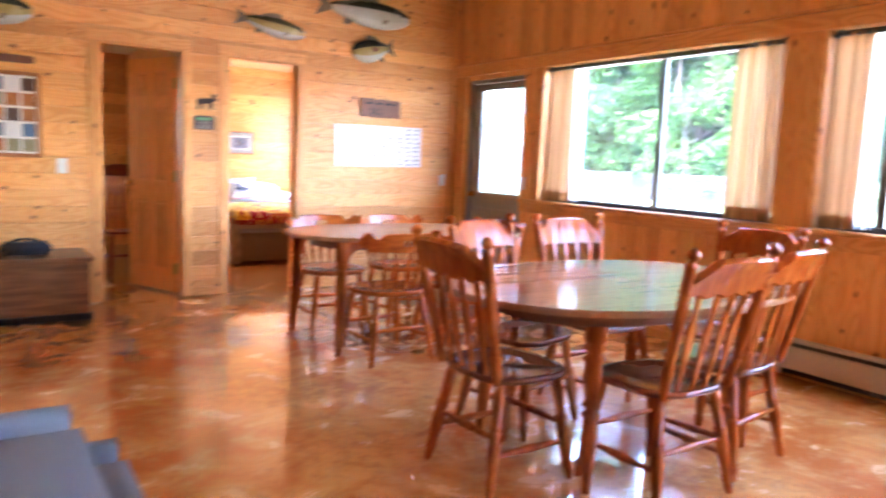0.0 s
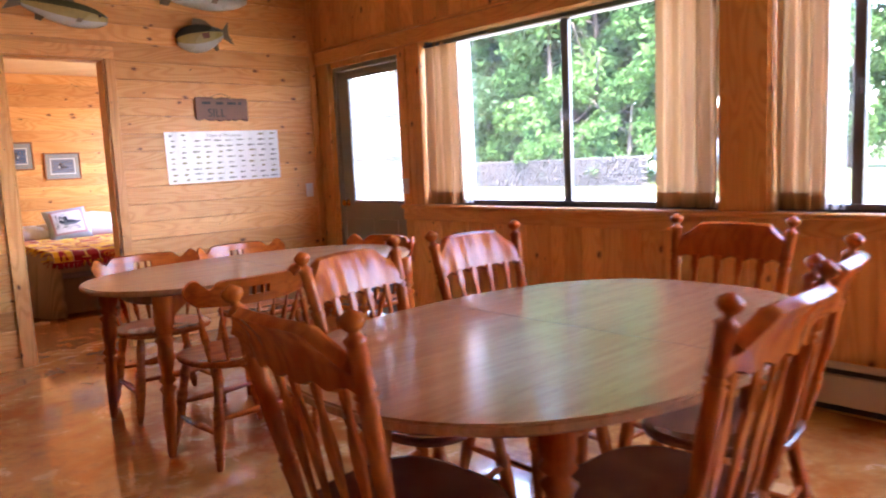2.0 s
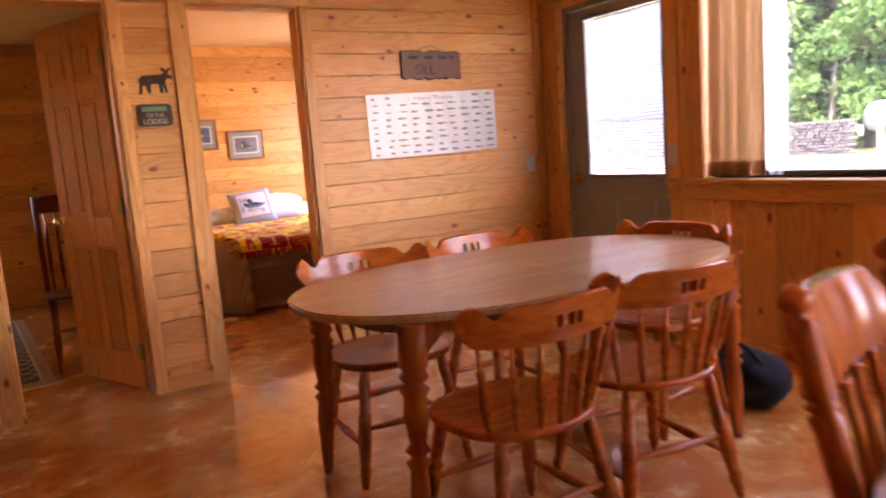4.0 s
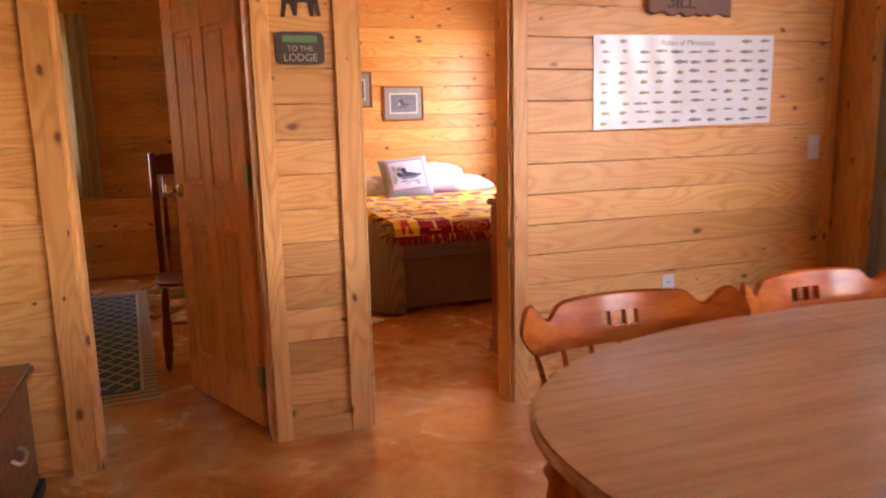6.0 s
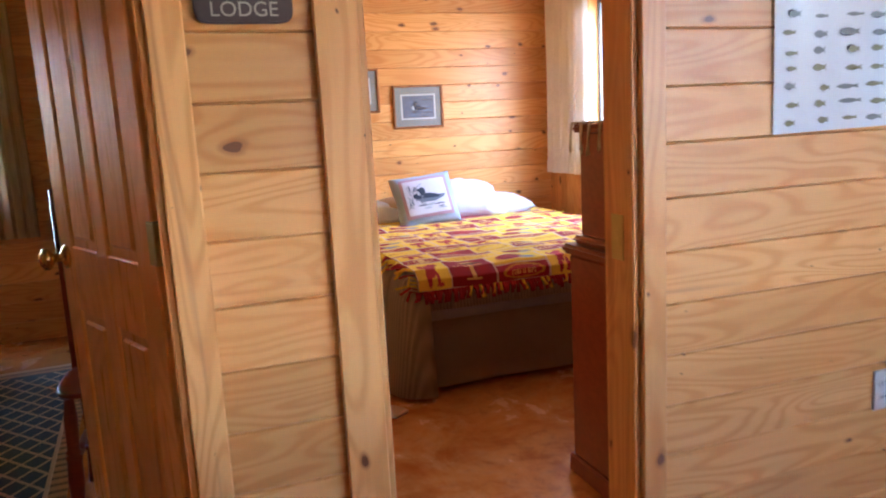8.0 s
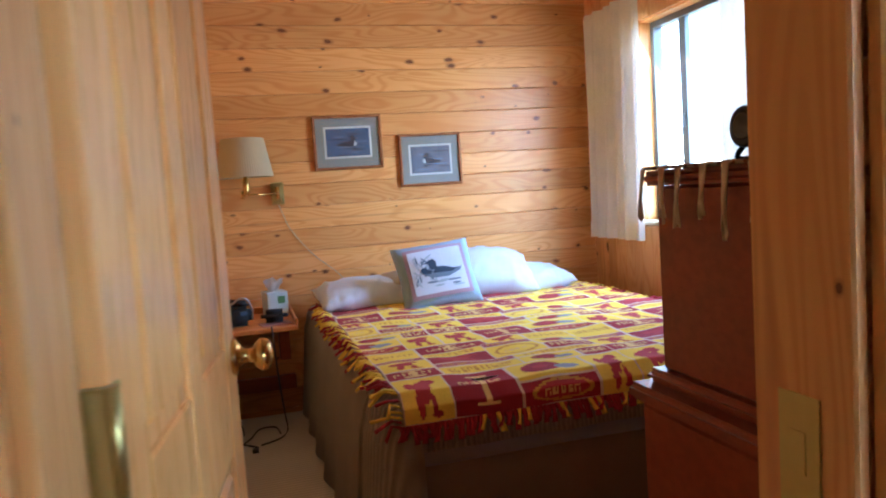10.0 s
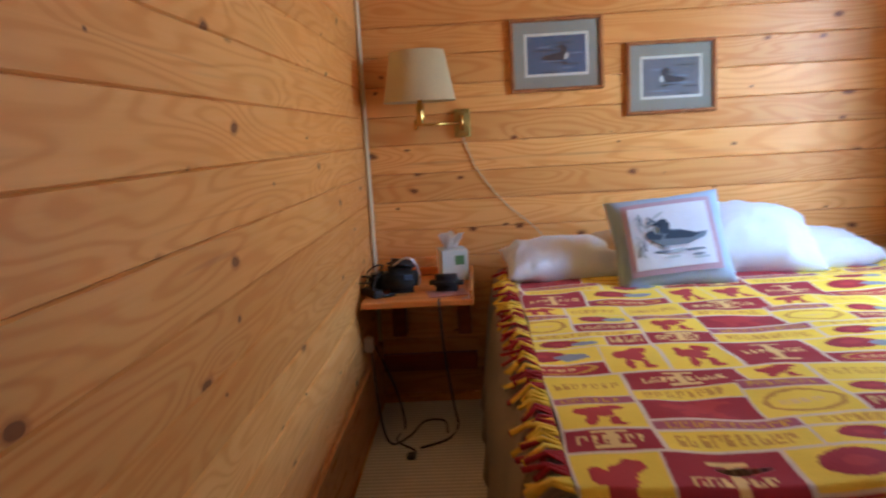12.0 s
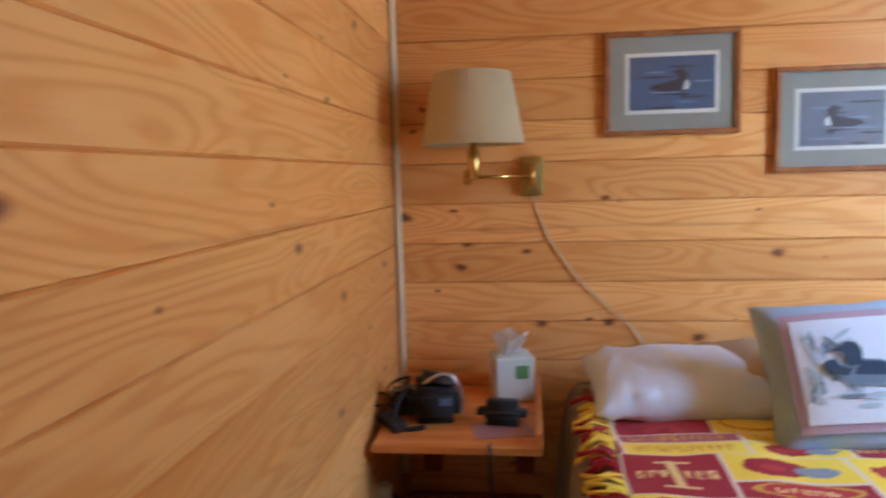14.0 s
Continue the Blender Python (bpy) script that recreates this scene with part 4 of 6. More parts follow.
ch = thing("chest", pose(0.36, 5.80, 0), "brown wooden blanket chest beside the doorway", "chest")
part("body", block(-0.53, 0.53, -0.27, 0.27, 0.045, 0.42, 0.006), CHEST_WOOD, ch)
part("lid", block(-0.55, 0.555, -0.29, 0.285, 0.422, 0.455, 0.01, seg=2), CHEST_WOOD, ch)
part("plinth", block(-0.545, 0.545, -0.28, 0.28, 0.0, 0.05, 0.006), BLACK, ch, "dark plinth")
part("handle", tube(bend([(0.532, -0.05, 0.26), (0.552, -0.045, 0.245), (0.556, 0.0, 0.235), (0.552, 0.045, 0.245), (0.532, 0.05, 0.26)]), 0.006), STEEL, ch, "steel side handle")
cb = thing("carry_case", pose(0.52, 5.80, 0.455), "small black carry case on the chest", "case")
part("body", block(-0.17, 0.15, -0.10, 0.10, 0.0, 0.085, 0.025, seg=3), BLACK_CLOTH, cb, smooth=True)
part("strap", tube(bend([(-0.1, 0, 0.08), (-0.06, 0, 0.105), (0.04, 0, 0.105), (0.09, 0, 0.08)]), 0.009), BLACK_CLOTH, cb)

he = thing("baseboard_heater", pose(XE - 0.019, 1.97, 0.02), "almond enamel electric baseboard heater on the window wall", "heater")
part("back_panel", block(-0.008, 0.0, -0.40, 0.40, 0.0, 0.228, 0.002), HEATER, he)
part("top_cover", block(-0.058, -0.008, -0.40, 0.40, 0.208, 0.228, 0.004), HEATER, he)
part("front_cover", block(-0.060, -0.052, -0.37, 0.37, 0.04, 0.178, 0.003), HEATER, he)
for a, b in ((-0.405, -0.37), (0.37, 0.405)):
    part("end_cap", block(-0.062, 0.0, a, b, 0.0, 0.23, 0.004), HEATER, he)
part("grille_slot", block(-0.047, -0.01, -0.37, 0.37, 0.182, 0.206), BLACK, he, "dark heater slot")
part("lower_slot", block(-0.047, -0.01, -0.37, 0.37, 0.008, 0.036), BLACK, he, "dark heater slot")

bg = thing("duffel_bag", pose(3.84, 4.10, 0), "black soft bag on the floor behind the chairs", "bag")
b = bmesh.new()
bmesh.ops.create_icosphere(b, subdivisions=3, radius=1)
for v in b.verts:
    n1 = noise.noise(v.co * 2.2) * 0.12
    v.co = Vector((v.co.x * 0.13 * (1 + n1), v.co.y * 0.19 * (1 + n1), max(0.0, 0.115 + v.co.z * 0.13 * (1 + n1))))
part("body", b, BLACK_CLOTH, bg, smooth=True)
part("strap", tube(bend([(-0.04, -0.10, 0.20), (-0.07, -0.04, 0.27), (-0.07, 0.05, 0.27), (-0.04, 0.10, 0.20)]), 0.011), BLACK_CLOTH, bg)


# ---- on the door wall ----
def on_wall(name, x, z, label, category, y=YW - 0.001, group=""):
    return thing(name, pose(x, y, z) @ FACE_S, label, category, group)


po = on_wall("fish_poster", 3.55, 1.362, "glossy white chart of fish species, slightly rippled", "poster")
po.matrix_basis = pose(3.55, YW - 0.001, 1.362) @ FACE_S @ pose(0, 0, 0, 0, 0, 0.8)
b = bmesh.new()
PW, PH = 0.945, 0.392
grid = [[b.verts.new((-PW / 2 + PW * i / 48, -PH / 2 + PH * j / 12, 0.004 + 0.0022 * math.sin(i * 0.9 + 0.25 * j) * (0.3 + j / 12))) for j in range(13)] for i in range(49)]
for i in range(48):
    for j in range(12):
        b.faces.new((grid[i][j], grid[i + 1][j], grid[i + 1][j + 1], grid[i][j + 1])).smooth = True
part("sheet", b, PAPER, po)
b = bmesh.new()
rr = random.Random(3)
for i in range(10):
    for j in range(9):
        if j == 8 and 2 <= i <= 7:
            continue
        cx, cy = -0.42 + i * 0.0925 + rr.uniform(-0.012, 0.012), -0.172 + j * 0.0425 + rr.uniform(-0.004, 0.004)
        w, h = rr.uniform(0.014, 0.022) if i < 2 else rr.uniform(0.018, 0.040), rr.uniform(0.005, 0.0095)
        mi = rr.choice((0, 0, 1))
        o = [(-w, 0), (-w * 0.6, h * 0.8), (-w * 0.1, h * 1.05), (w * 0.6, h * 0.4), (w, h * 0.95), (w * 0.86, 0), (w, -h * 0.9), (w * 0.6, -h * 0.4), (-w * 0.1, -h), (-w * 0.6, -h * 0.75)]
        f = b.faces.new([b.verts.new((cx + x, cy + y, 0.0085)) for x, y in o])
        f.material_index = mi
tagged(part("fish_prints", b, [PRINT, PRINT2], po, "rows of small printed fish"), kind="stuff")
letters("Fishes of Minnesota", 0.036, PRINT, po, pose(0.0, 0.162, 0.0085), depth=0.0005)

sg = on_wall("slab_sign", 3.545, 1.725, "dark rough wood slab sign with burnt lettering", "sign")
rr = random.Random(5)
out = [(-0.215 + 0.43 * i / 16 , 0.085 + rr.uniform(-0.008, 0.008)) for i in range(17)] + [(0.215 - 0.43 * i / 16, -0.085 + rr.uniform(-0.008, 0.008)) for i in range(17)]
part("slab", slab(out, 0.022, bevel=0.004, seg=1), SLAB, sg)
letters("SILL", 0.088, INK, sg, pose(-0.05, -0.032, 0.023))
for x, w in ((-0.13, 0.07), (-0.02, 0.06), (0.08, 0.07), (0.15, 0.03)):
    part("small_lettering", block(x - w / 2, x + w / 2, 0.035, 0.055, 0.022, 0.0235), INK, sg, "unreadable small lettering")
part("hanging_wire", tube(bend([(-0.10, 0.085, 0.012), (0.0, 0.118, 0.006), (0.10, 0.085, 0.012)]), 0.0018, 6), INK, sg)

lg = on_wall("lodge_sign", 1.862, 1.482, "small brown lodge sign with cream lettering", "sign")
part("plaque", slab(oval(0.088, 0.058, 32, 7), 0.012, bevel=0.003, seg=2), SIGN_BROWN, lg)
letters("TO THE", 0.026, SIGN_CREAM, lg, pose(0, -0.002, 0.0125), depth=0.001)
letters("LODGE", 0.037, SIGN_CREAM, lg, pose(0, -0.034, 0.0125), depth=0.001)
part("upper_lettering", block(-0.062, 0.062, 0.020, 0.044, 0.0115, 0.0135, 0.001), SIGN_GREEN, lg, "green upper lettering")

mo = on_wall("moose_cutout", 1.885, 1.655, "dark metal moose silhouette hung on the wall", "wall decoration")
m_out = [(-0.085, -0.065), (-0.07, -0.065), (-0.062, -0.02), (-0.05, -0.02), (-0.04, -0.06), (-0.026, -0.06), (-0.022, -0.015), (0.015, -0.012), (0.02, -0.06), (0.034, -0.06), (0.036, -0.015), (0.046, -0.06), (0.058, -0.058), (0.05, 0.0), (0.062, 0.015),
         (0.085, 0.012), (0.088, 0.026), (0.068, 0.038), (0.075, 0.055), (0.09, 0.065), (0.07, 0.07), (0.06, 0.056), (0.045, 0.072), (0.03, 0.062), (0.048, 0.045), (0.035, 0.035), (0.0, 0.032), (-0.06, 0.03), (-0.08, 0.01), (-0.078, -0.02)]
part("silhouette", slab(m_out, 0.004), MOOSE, mo)


def mounted_fish(x, z, length, height, facing, tilt, back, belly, label):
    """A wall-mounted trophy fish: body with fins and tail."""
    f = thing("mounted_fish", pose(x, YW - 0.045, z) @ FACE_S @ pose(0, 0, 0, 0, 0 if facing > 0 else 180, tilt), label, "mounted fish", "trophy fish on the wall")
    b = bmesh.new()
    n, m = 26, 16
    rings = []
    for i in range(n + 1):
        t = i / n
        r = (math.sin(math.pi * min(1.0, t * 0.93 + 0.035) ** 0.78)) ** 0.72 * 0.5 + 0.06 * t
        h = height * r
        ring = []
        for k in range(m):
            a = k * math.tau / m
            ring.append(b.verts.new((length * (0.5 - t * 0.86), h * math.sin(a) - 0.05 * height * math.sin(math.pi * t), 0.42 * h * math.cos(a))))
        rings.append(ring)
    for p, q in zip(rings, rings[1:]):
        for k in range(m):
            g = b.faces.new((p[k], p[(k + 1) % m], q[(k + 1) % m], q[k]))
            g.smooth = True
            s = math.sin((k + 0.5) * math.tau / m)
            g.material_index = 0 if s > 0.35 else (1 if s > -0.3 else 2)
    b.faces.new(rings[0])
    b.faces.new(rings[-1][::-1])
    bmesh.ops.recalc_face_normals(b, faces=b.faces)
    part("body", b, [back, belly, FISH_PALE], f)
    e = -0.36 * length
    part("tail_fin", slab([(e + 0.01, 0.05 * height), (e + 0.01, -0.12 * height), (-0.52 * length, -0.46 * height), (-0.465 * length, -0.02 * height), (-0.52 * length, 0.40 * height)], 0.008), FISH_FIN, f)
    part("dorsal_fin", slab([(0.16 * length, 0.44 * height), (0.10 * length, 0.70 * height), (0.0, 0.66 * height), (-0.10 * length, 0.56 * height), (-0.18 * length, 0.36 * height), (-0.1 * length, 0.3 * height), (0.1 * length, 0.4 * height)], 0.008), FISH_FIN, f)
    part("pectoral_fin", moved(slab([(0, 0), (-0.07 * length, -0.03 * height), (-0.10 * length, -0.22 * height), (-0.04 * length, -0.2 * height)], 0.006), pose(0.24 * length, -0.18 * height, 0.2 * height, 0, 25, 0)), FISH_FIN, f)
    part("anal_fin", slab([(-0.12 * length, -0.36 * height), (-0.22 * length, -0.30 * height), (-0.22 * length, -0.58 * height), (-0.16 * length, -0.60 * height)], 0.008), FISH_FIN, f)
    part("wall_peg", block(-0.03, 0.03, -0.02, 0.02, -0.043, 0.0), SLAB, f)
    b = bmesh.new()
    bmesh.ops.create_icosphere(b, subdivisions=2, radius=0.045 * height + 0.004)
    part("eye", moved(b, pose(0.41 * length, 0.10 * height, 0.12 * height)), INK, f)
    return f


FISH_BACK = plain("fish_back_olive", (0.075, 0.07, 0.03), 0.25, 0, 0.5, 40)
FISH_DARK = plain("fish_back_dark", (0.035, 0.035, 0.022), 0.25, 0, 0.5, 40)
FISH_SIDE = plain("fish_side_gold", (0.36, 0.28, 0.095), 0.25, 0, 0.45, 35)
FISH_GREY = plain("fish_side_silver", (0.42, 0.40, 0.33), 0.2, 0, 0.45, 35)
FISH_PALE = plain("fish_belly_pale", (0.44, 0.41, 0.32), 0.25, 0, 0.2, 30)
FISH_FIN = plain("fish_fin", (0.16, 0.11, 0.05), 0.35, 0, 0.4, 50)
mounted_fish(2.43, 2.355, 0.62, 0.16, 1, -8, FISH_BACK, FISH_SIDE, "mounted walleye with olive back and pale belly")
mounted_fish(3.33, 2.595, 0.95, 0.23, 1, -2, FISH_DARK, FISH_GREY, "large mounted fish with silver sides")
mounted_fish(3.43, 2.265, 0.44, 0.20, -1, 12, FISH_DARK, FISH_SIDE, "small mounted bass with dark fins")
mounted_fish(0.30, 2.20, 0.62, 0.20, 1, 0, FISH_DARK, FISH_SIDE, "dark mounted fish above the photo board")

ph = on_wall("photo_board", 0.42, 1.455, "framed collage of small photographs, brown wood", "picture frame")
fr = block(-0.24, 0.235, -0.315, -0.285, 0, 0.02, 0.004)
block(-0.24, 0.235, 0.285, 0.315, 0, 0.02, 0.004, fr)
block(-0.24, -0.21, -0.285, 0.285, 0, 0.02, 0.004, fr)
block(0.205, 0.235, -0.285, 0.285, 0, 0.02, 0.004, fr)
part("picture_frame", fr, OAK, ph)
part("backing", block(-0.21, 0.205, -0.285, 0.285, 0.002, 0.008), MAT_WHITE, ph)
rr = random.Random(9)
for j in range(5):
    for i in range(4):
        x, y = -0.205 + i * 0.103, -0.28 + j * 0.112
        part("photo", block(x + 0.006, x + 0.095, y + 0.008, y + 0.102, 0.008, 0.0095), rr.choice((LAKE, LAKE_GREY, PRINT2, SIGN_BROWN, OAK, LOON_WHITE)), ph)
up = on_wall("wall_plaque", 0.42, 1.86, "narrow dark wooden plaque", "wall decoration")
part("board", slab(oval(0.20, 0.03, 24, 6), 0.015, bevel=0.003), SLAB, up)


def cover_plate(name, x, z, kind, y=YW - 0.001):
    o = on_wall(name, x, z, "ivory plastic " + ("light switch" if kind == "switch" else "power outlet") + " on pine boards", kind, y)
    part("plate", block(-0.035, 0.035, -0.058, 0.058, 0, 0.006, 0.003, seg=2), WHITE, o)
    if kind == "switch":
        part("toggle", block(-0.005, 0.005, -0.012, 0.012, 0.005, 0.016, 0.002), WHITE, o)
    else:
        for s in (-1, 1):
            q = slab(oval(0.017, 0.014, 20, 3), 0.003)
            part("socket", moved(q, pose(0, s * 0.02, 0.0055)), WHITE, o)
            k = block(-0.008, -0.005, s * 0.02 - 0.005, s * 0.02 + 0.005, 0.0083, 0.0088)
            block(0.005, 0.008, s * 0.02 - 0.005, s * 0.02 + 0.005, 0.0083, 0.0088, 0, k)
            part("slots", k, INK, o)
    return o


cover_plate("light_switch", 0.79, 1.085, "switch")
cover_plate("light_switch", 4.30, 1.05, "switch")
cover_plate("power_outlet", 3.485, 0.44, "outlet")
for name, y, z, kind in (("light_switch", 5.005, 1.07, "switch"), ("power_outlet", 3.90, 0.41, "outlet")):
    o = cover_plate(name, 0, z, kind)
    o.matrix_basis = pose(XE - (0.0165 if kind == "switch" else 0.001), y, z, 0, 0, -90) @ FACE_S


# ---- curtains ----
def curtain(name, axis, at, u0, u1, z0, z1, folds, depth, material, label, lean=0.0, lining=None):
    """A hanging curtain with folds on a rod; axis 'y' along the window wall, 'x' along the back wall."""
    c = thing(name, pose(at[0], at[1], z1) if axis == 'y' else pose(at[0], at[1], z1), label, "curtain")
    r2 = random.Random(int(u0 * 1000))
    ph = r2.uniform(0, 6)

    def sheet(a, b, nf, d, shift, start=0.0):
        bm = bmesh.new()
        nu, nz = nf * 10, 14
        g = []
        for i in range(nu + 1):
            col = []
            for j in range(nz + 1):
                t, s = i / nu, start + (1 - start) * j / nz
                u = a + (b - a) * t + lean * s * (b - a)
                ww = d * (0.55 + 0.45 * s) * math.sin(math.tau * nf * t + ph + 0.5 * math.sin(3 * t + s * 1.5)) + d * 0.3 * math.sin(math.tau * nf * 0.37 * t + 2 * s)
                p = (ww + shift, u, -(z1 - z0) * s) if axis == 'y' else (u, ww + shift, -(z1 - z0) * s)
                col.append(bm.verts.new(p))
            g.append(col)
        for i in range(nu):
            for j in range(nz):
                bm.faces.new((g[i][j], g[i + 1][j], g[i + 1][j + 1], g[i][j + 1])).smooth = True
        return bm

    part("cloth", sheet(u0, u1, folds, depth, 0.0), material, c)
    part("hem", sheet(u0, u1, folds, depth, -0.005, 0.93), material, c, "doubled hem")
    if lining:
        a, b = lining
        part("lining", sheet(a, b, 3, depth * 0.5, 0.03), SHEER, c, "white backlit lining")
    return c


CX = XE + 0.045
curtain("curtain", 'y', (CX, 0), 4.46, 4.78, SILL + 0.01, HEAD - 0.02, 4, 0.030, CURTAIN, "beige striped curtain drawn aside", 0, (4.36, 4.50))
curtain("curtain", 'y', (CX, 0), 2.57, 2.92, SILL + 0.01, HEAD - 0.02, 4, 0.030, CURTAIN, "beige striped curtain drawn aside", 0, (2.62, 2.70))
curtain("curtain", 'y', (CX, 0), 2.05, 2.28, SILL + 0.01, HEAD - 0.02, 4, 0.030, CURTAIN, "beige striped curtain drawn aside", 0, (1.98, 2.1))
for y0, y1 in ((2.56, 4.80), (0.03, 2.285)):
    rd = thing("curtain_rod", pose(CX, (y0 + y1) / 2, HEAD - 0.03), "dark metal curtain rod under the window head", "curtain rod")
    h = (y1 - y0) / 2
    part("rod", turned((0, -h, 0), (0, h, 0), [(0, 0.011), (1, 0.011)], 10), BRONZE, rd)
    for s in (-1, 1):
        part("rod_bracket", block(-0.012, 0.045, s * (h - 0.03) - 0.01, s * (h - 0.03) + 0.01, -0.015, 0.03), BRONZE, rd)

curtain("curtain", 'y', (XE - 0.06, 0), 9.20, 9.84, 0.84, 2.20, 6, 0.030, CURTAIN_W, "cream unlined bedroom curtain hanging below the sill", 0.03)
curtain("curtain", 'y', (XE - 0.06, 0), 8.06, 8.52, 0.84, 2.20, 6, 0.022, CURTAIN_W, "cream unlined bedroom curtain hanging below the sill")
curtain("curtain", 'x', (0, YB - 0.06), 0.50, 0.80, 0.68, 2.10, 5, 0.022, CURTAIN_B, "olive striped curtain in the small bedroom")
curtain("curtain", 'x', (0, YB - 0.06), -0.62, -0.30, 0.68, 2.10, 5, 0.022, CURTAIN_B, "olive striped curtain in the small bedroom")

# ---- bed ----
BX0, BX1, BY0, BY1 = 2.57, 4.18, 7.80, 9.86
BZ = 0.575
bed = thing("bed", pose((BX0 + BX1) / 2, (BY0 + BY1) / 2, 0), "made double bed with a taupe ribbed spread", "bed")
hx, hy = (BX1 - BX0) / 2, (BY1 - BY0) / 2
part("box_spring", block(-hx + 0.04, hx - 0.04, -hy + 0.04, hy - 0.02, 0.14, 0.34, 0.02), SKIRT, bed)
part("mattress", block(-hx + 0.02, hx - 0.02, -hy + 0.02, hy - 0.01, 0.34, 0.555, 0.05, seg=3), SHEET, bed, "lilac-grey sheeted mattress", smooth=True)
for sx in (-1, 1):
    for sy in (-1, 1):
        part("leg", block(sx * (hx - 0.12) - 0.03, sx * (hx - 0.12) + 0.03, sy * (hy - 0.12) - 0.03, sy * (hy - 0.12) + 0.03, 0, 0.15), BLACK, bed)


def drape(path, zs, outs, wave, n_wave):
    """A hanging cloth along a path of (x, y, nx, ny); zs and outs give its section."""
    b = bmesh.new()
    cols = []
    for i, (x, y, nx, ny) in enumerate(path):
        w = math.sin(i / len(path) * n_wave * math.tau) * wave
        cols.append([b.verts.new((x + nx * (o + w * (k / len(zs))), y + ny * (o + w * (k / len(zs))), z)) for k, (z, o) in enumerate(zip(zs, outs))])
    for p, q in zip(cols, cols[1:]):
        for k in range(len(zs) - 1):
            b.faces.new((p[k], q[k], q[k + 1], p[k + 1])).smooth = True
    bmesh.ops.solidify(b, geom=b.faces[:], thickness=0.006)
    return b


def side(x0, y0, x1, y1, nx, ny, n):
    return [(x0 + (x1 - x0) * i / n, y0 + (y1 - y0) * i / n, nx, ny) for i in range(n + 1)]


part("bed_skirt", drape(side(-hx, -hy, hx, -hy, 0, -1, 60), [0.37, 0.25, 0.12, 0.03], [0.012, 0.010, 0.008, 0.0], 0.007, 2.5), SKIRT, bed, "dark brown bed skirt drawn tight")
part("sheet_edge", drape(side(-hx + 0.02, -hy, hx, -hy, 0, -1, 40), [0.45, 0.42, 0.385, 0.36, 0.352], [0.0, 0.014, 0.026, 0.024, 0.008], 0.004, 2.2), SHEET, bed, "lilac-grey sheet edge")
corner = [(-hx + 0.12 - 0.12 * math.sin(a), -hy + 0.12 - 0.12 * math.cos(a), -math.sin(a), -math.cos(a)) for a in [i / 10 * math.pi / 2 for i in range(11)]]
path = side(hx, -hy, -hx + 0.12, -hy, 0, -1, 40)
part("spread_end", drape(path, [BZ + 0.012, BZ + 0.006, BZ - 0.03, 0.48, 0.405], [-0.06, -0.01, 0.018, 0.026, 0.032], 0.006, 5), SPREAD_FOOT, bed, "ribbed spread over the foot")
zs = [BZ + 0.012, BZ + 0.006, BZ - 0.03, 0.45, 0.30, 0.15, 0.02]
b = drape(corner + side(-hx, -hy + 0.12, -hx, hy, -1, 0, 70), zs, [-0.06, -0.01, 0.02, 0.045, 0.06, 0.075, 0.09], 0.016, 7)
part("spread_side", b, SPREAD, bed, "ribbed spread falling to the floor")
part("spread_top", block(-hx + 0.02, hx - 0.01, -hy + 0.03, hy - 0.02, BZ - 0.03, BZ + 0.010, 0.02, seg=3), SPREAD, bed, smooth=True)

BOFF = 0.15
# tied fleece blanket with a patchwork print
bl = thing("fleece_blanket", pose((BX0 + BX1) / 2 + 0.035, (BY0 + BY1) / 2 - BOFF, BZ + 0.012), "gold and cardinal red patchwork print fleece blanket with tied fringe", "blanket")
NX, NY = 312, 392
bw, bh = 1.56, 1.96
UX = NX / 92  # cells to one unit of the print
cell = [[0] * NY for _ in range(NX)]


def patch(x, y, w, h, c):
    for i in range(max(0, round(UX * x)), min(NX, round(UX * (x + w)))):
        for j in range(max(0, round(UX * y)), min(NY, round(UX * (y + h)))):
            cell[i][j] = c


def blob(cx, cy, rx, ry, c, rough=0.35):
    for i in range(max(0, int(UX * (cx - 1.3 * rx))), min(NX, int(UX * (cx + 1.3 * rx)) + 1)):
        for j in range(max(0, int(UX * (cy - 1.3 * ry))), min(NY, int(UX * (cy + 1.3 * ry)) + 1)):
            d = ((i / UX - cx) / rx) ** 2 + ((j / UX - cy) / ry) ** 2 + rough * noise.noise(Vector((i * 0.22, j * 0.22, cx)))
            if d < 1:
                cell[i][j] = c


def bars(x, y, w, h, c, q):
    """A line of unreadable lettering."""
    e = x
    while e < x + w - 0.5:
        lw = q.uniform(0.7, 1.2)
        patch(e, y, 0.35, h, c)
        patch(e, y + (h - 0.35) * q.choice((0, 1, 1)), lw, 0.35, c)
        patch(e + lw - 0.35, y + h * q.choice((0, 0.4)), 0.35, h * 0.6, c)
        e += lw + 0.45


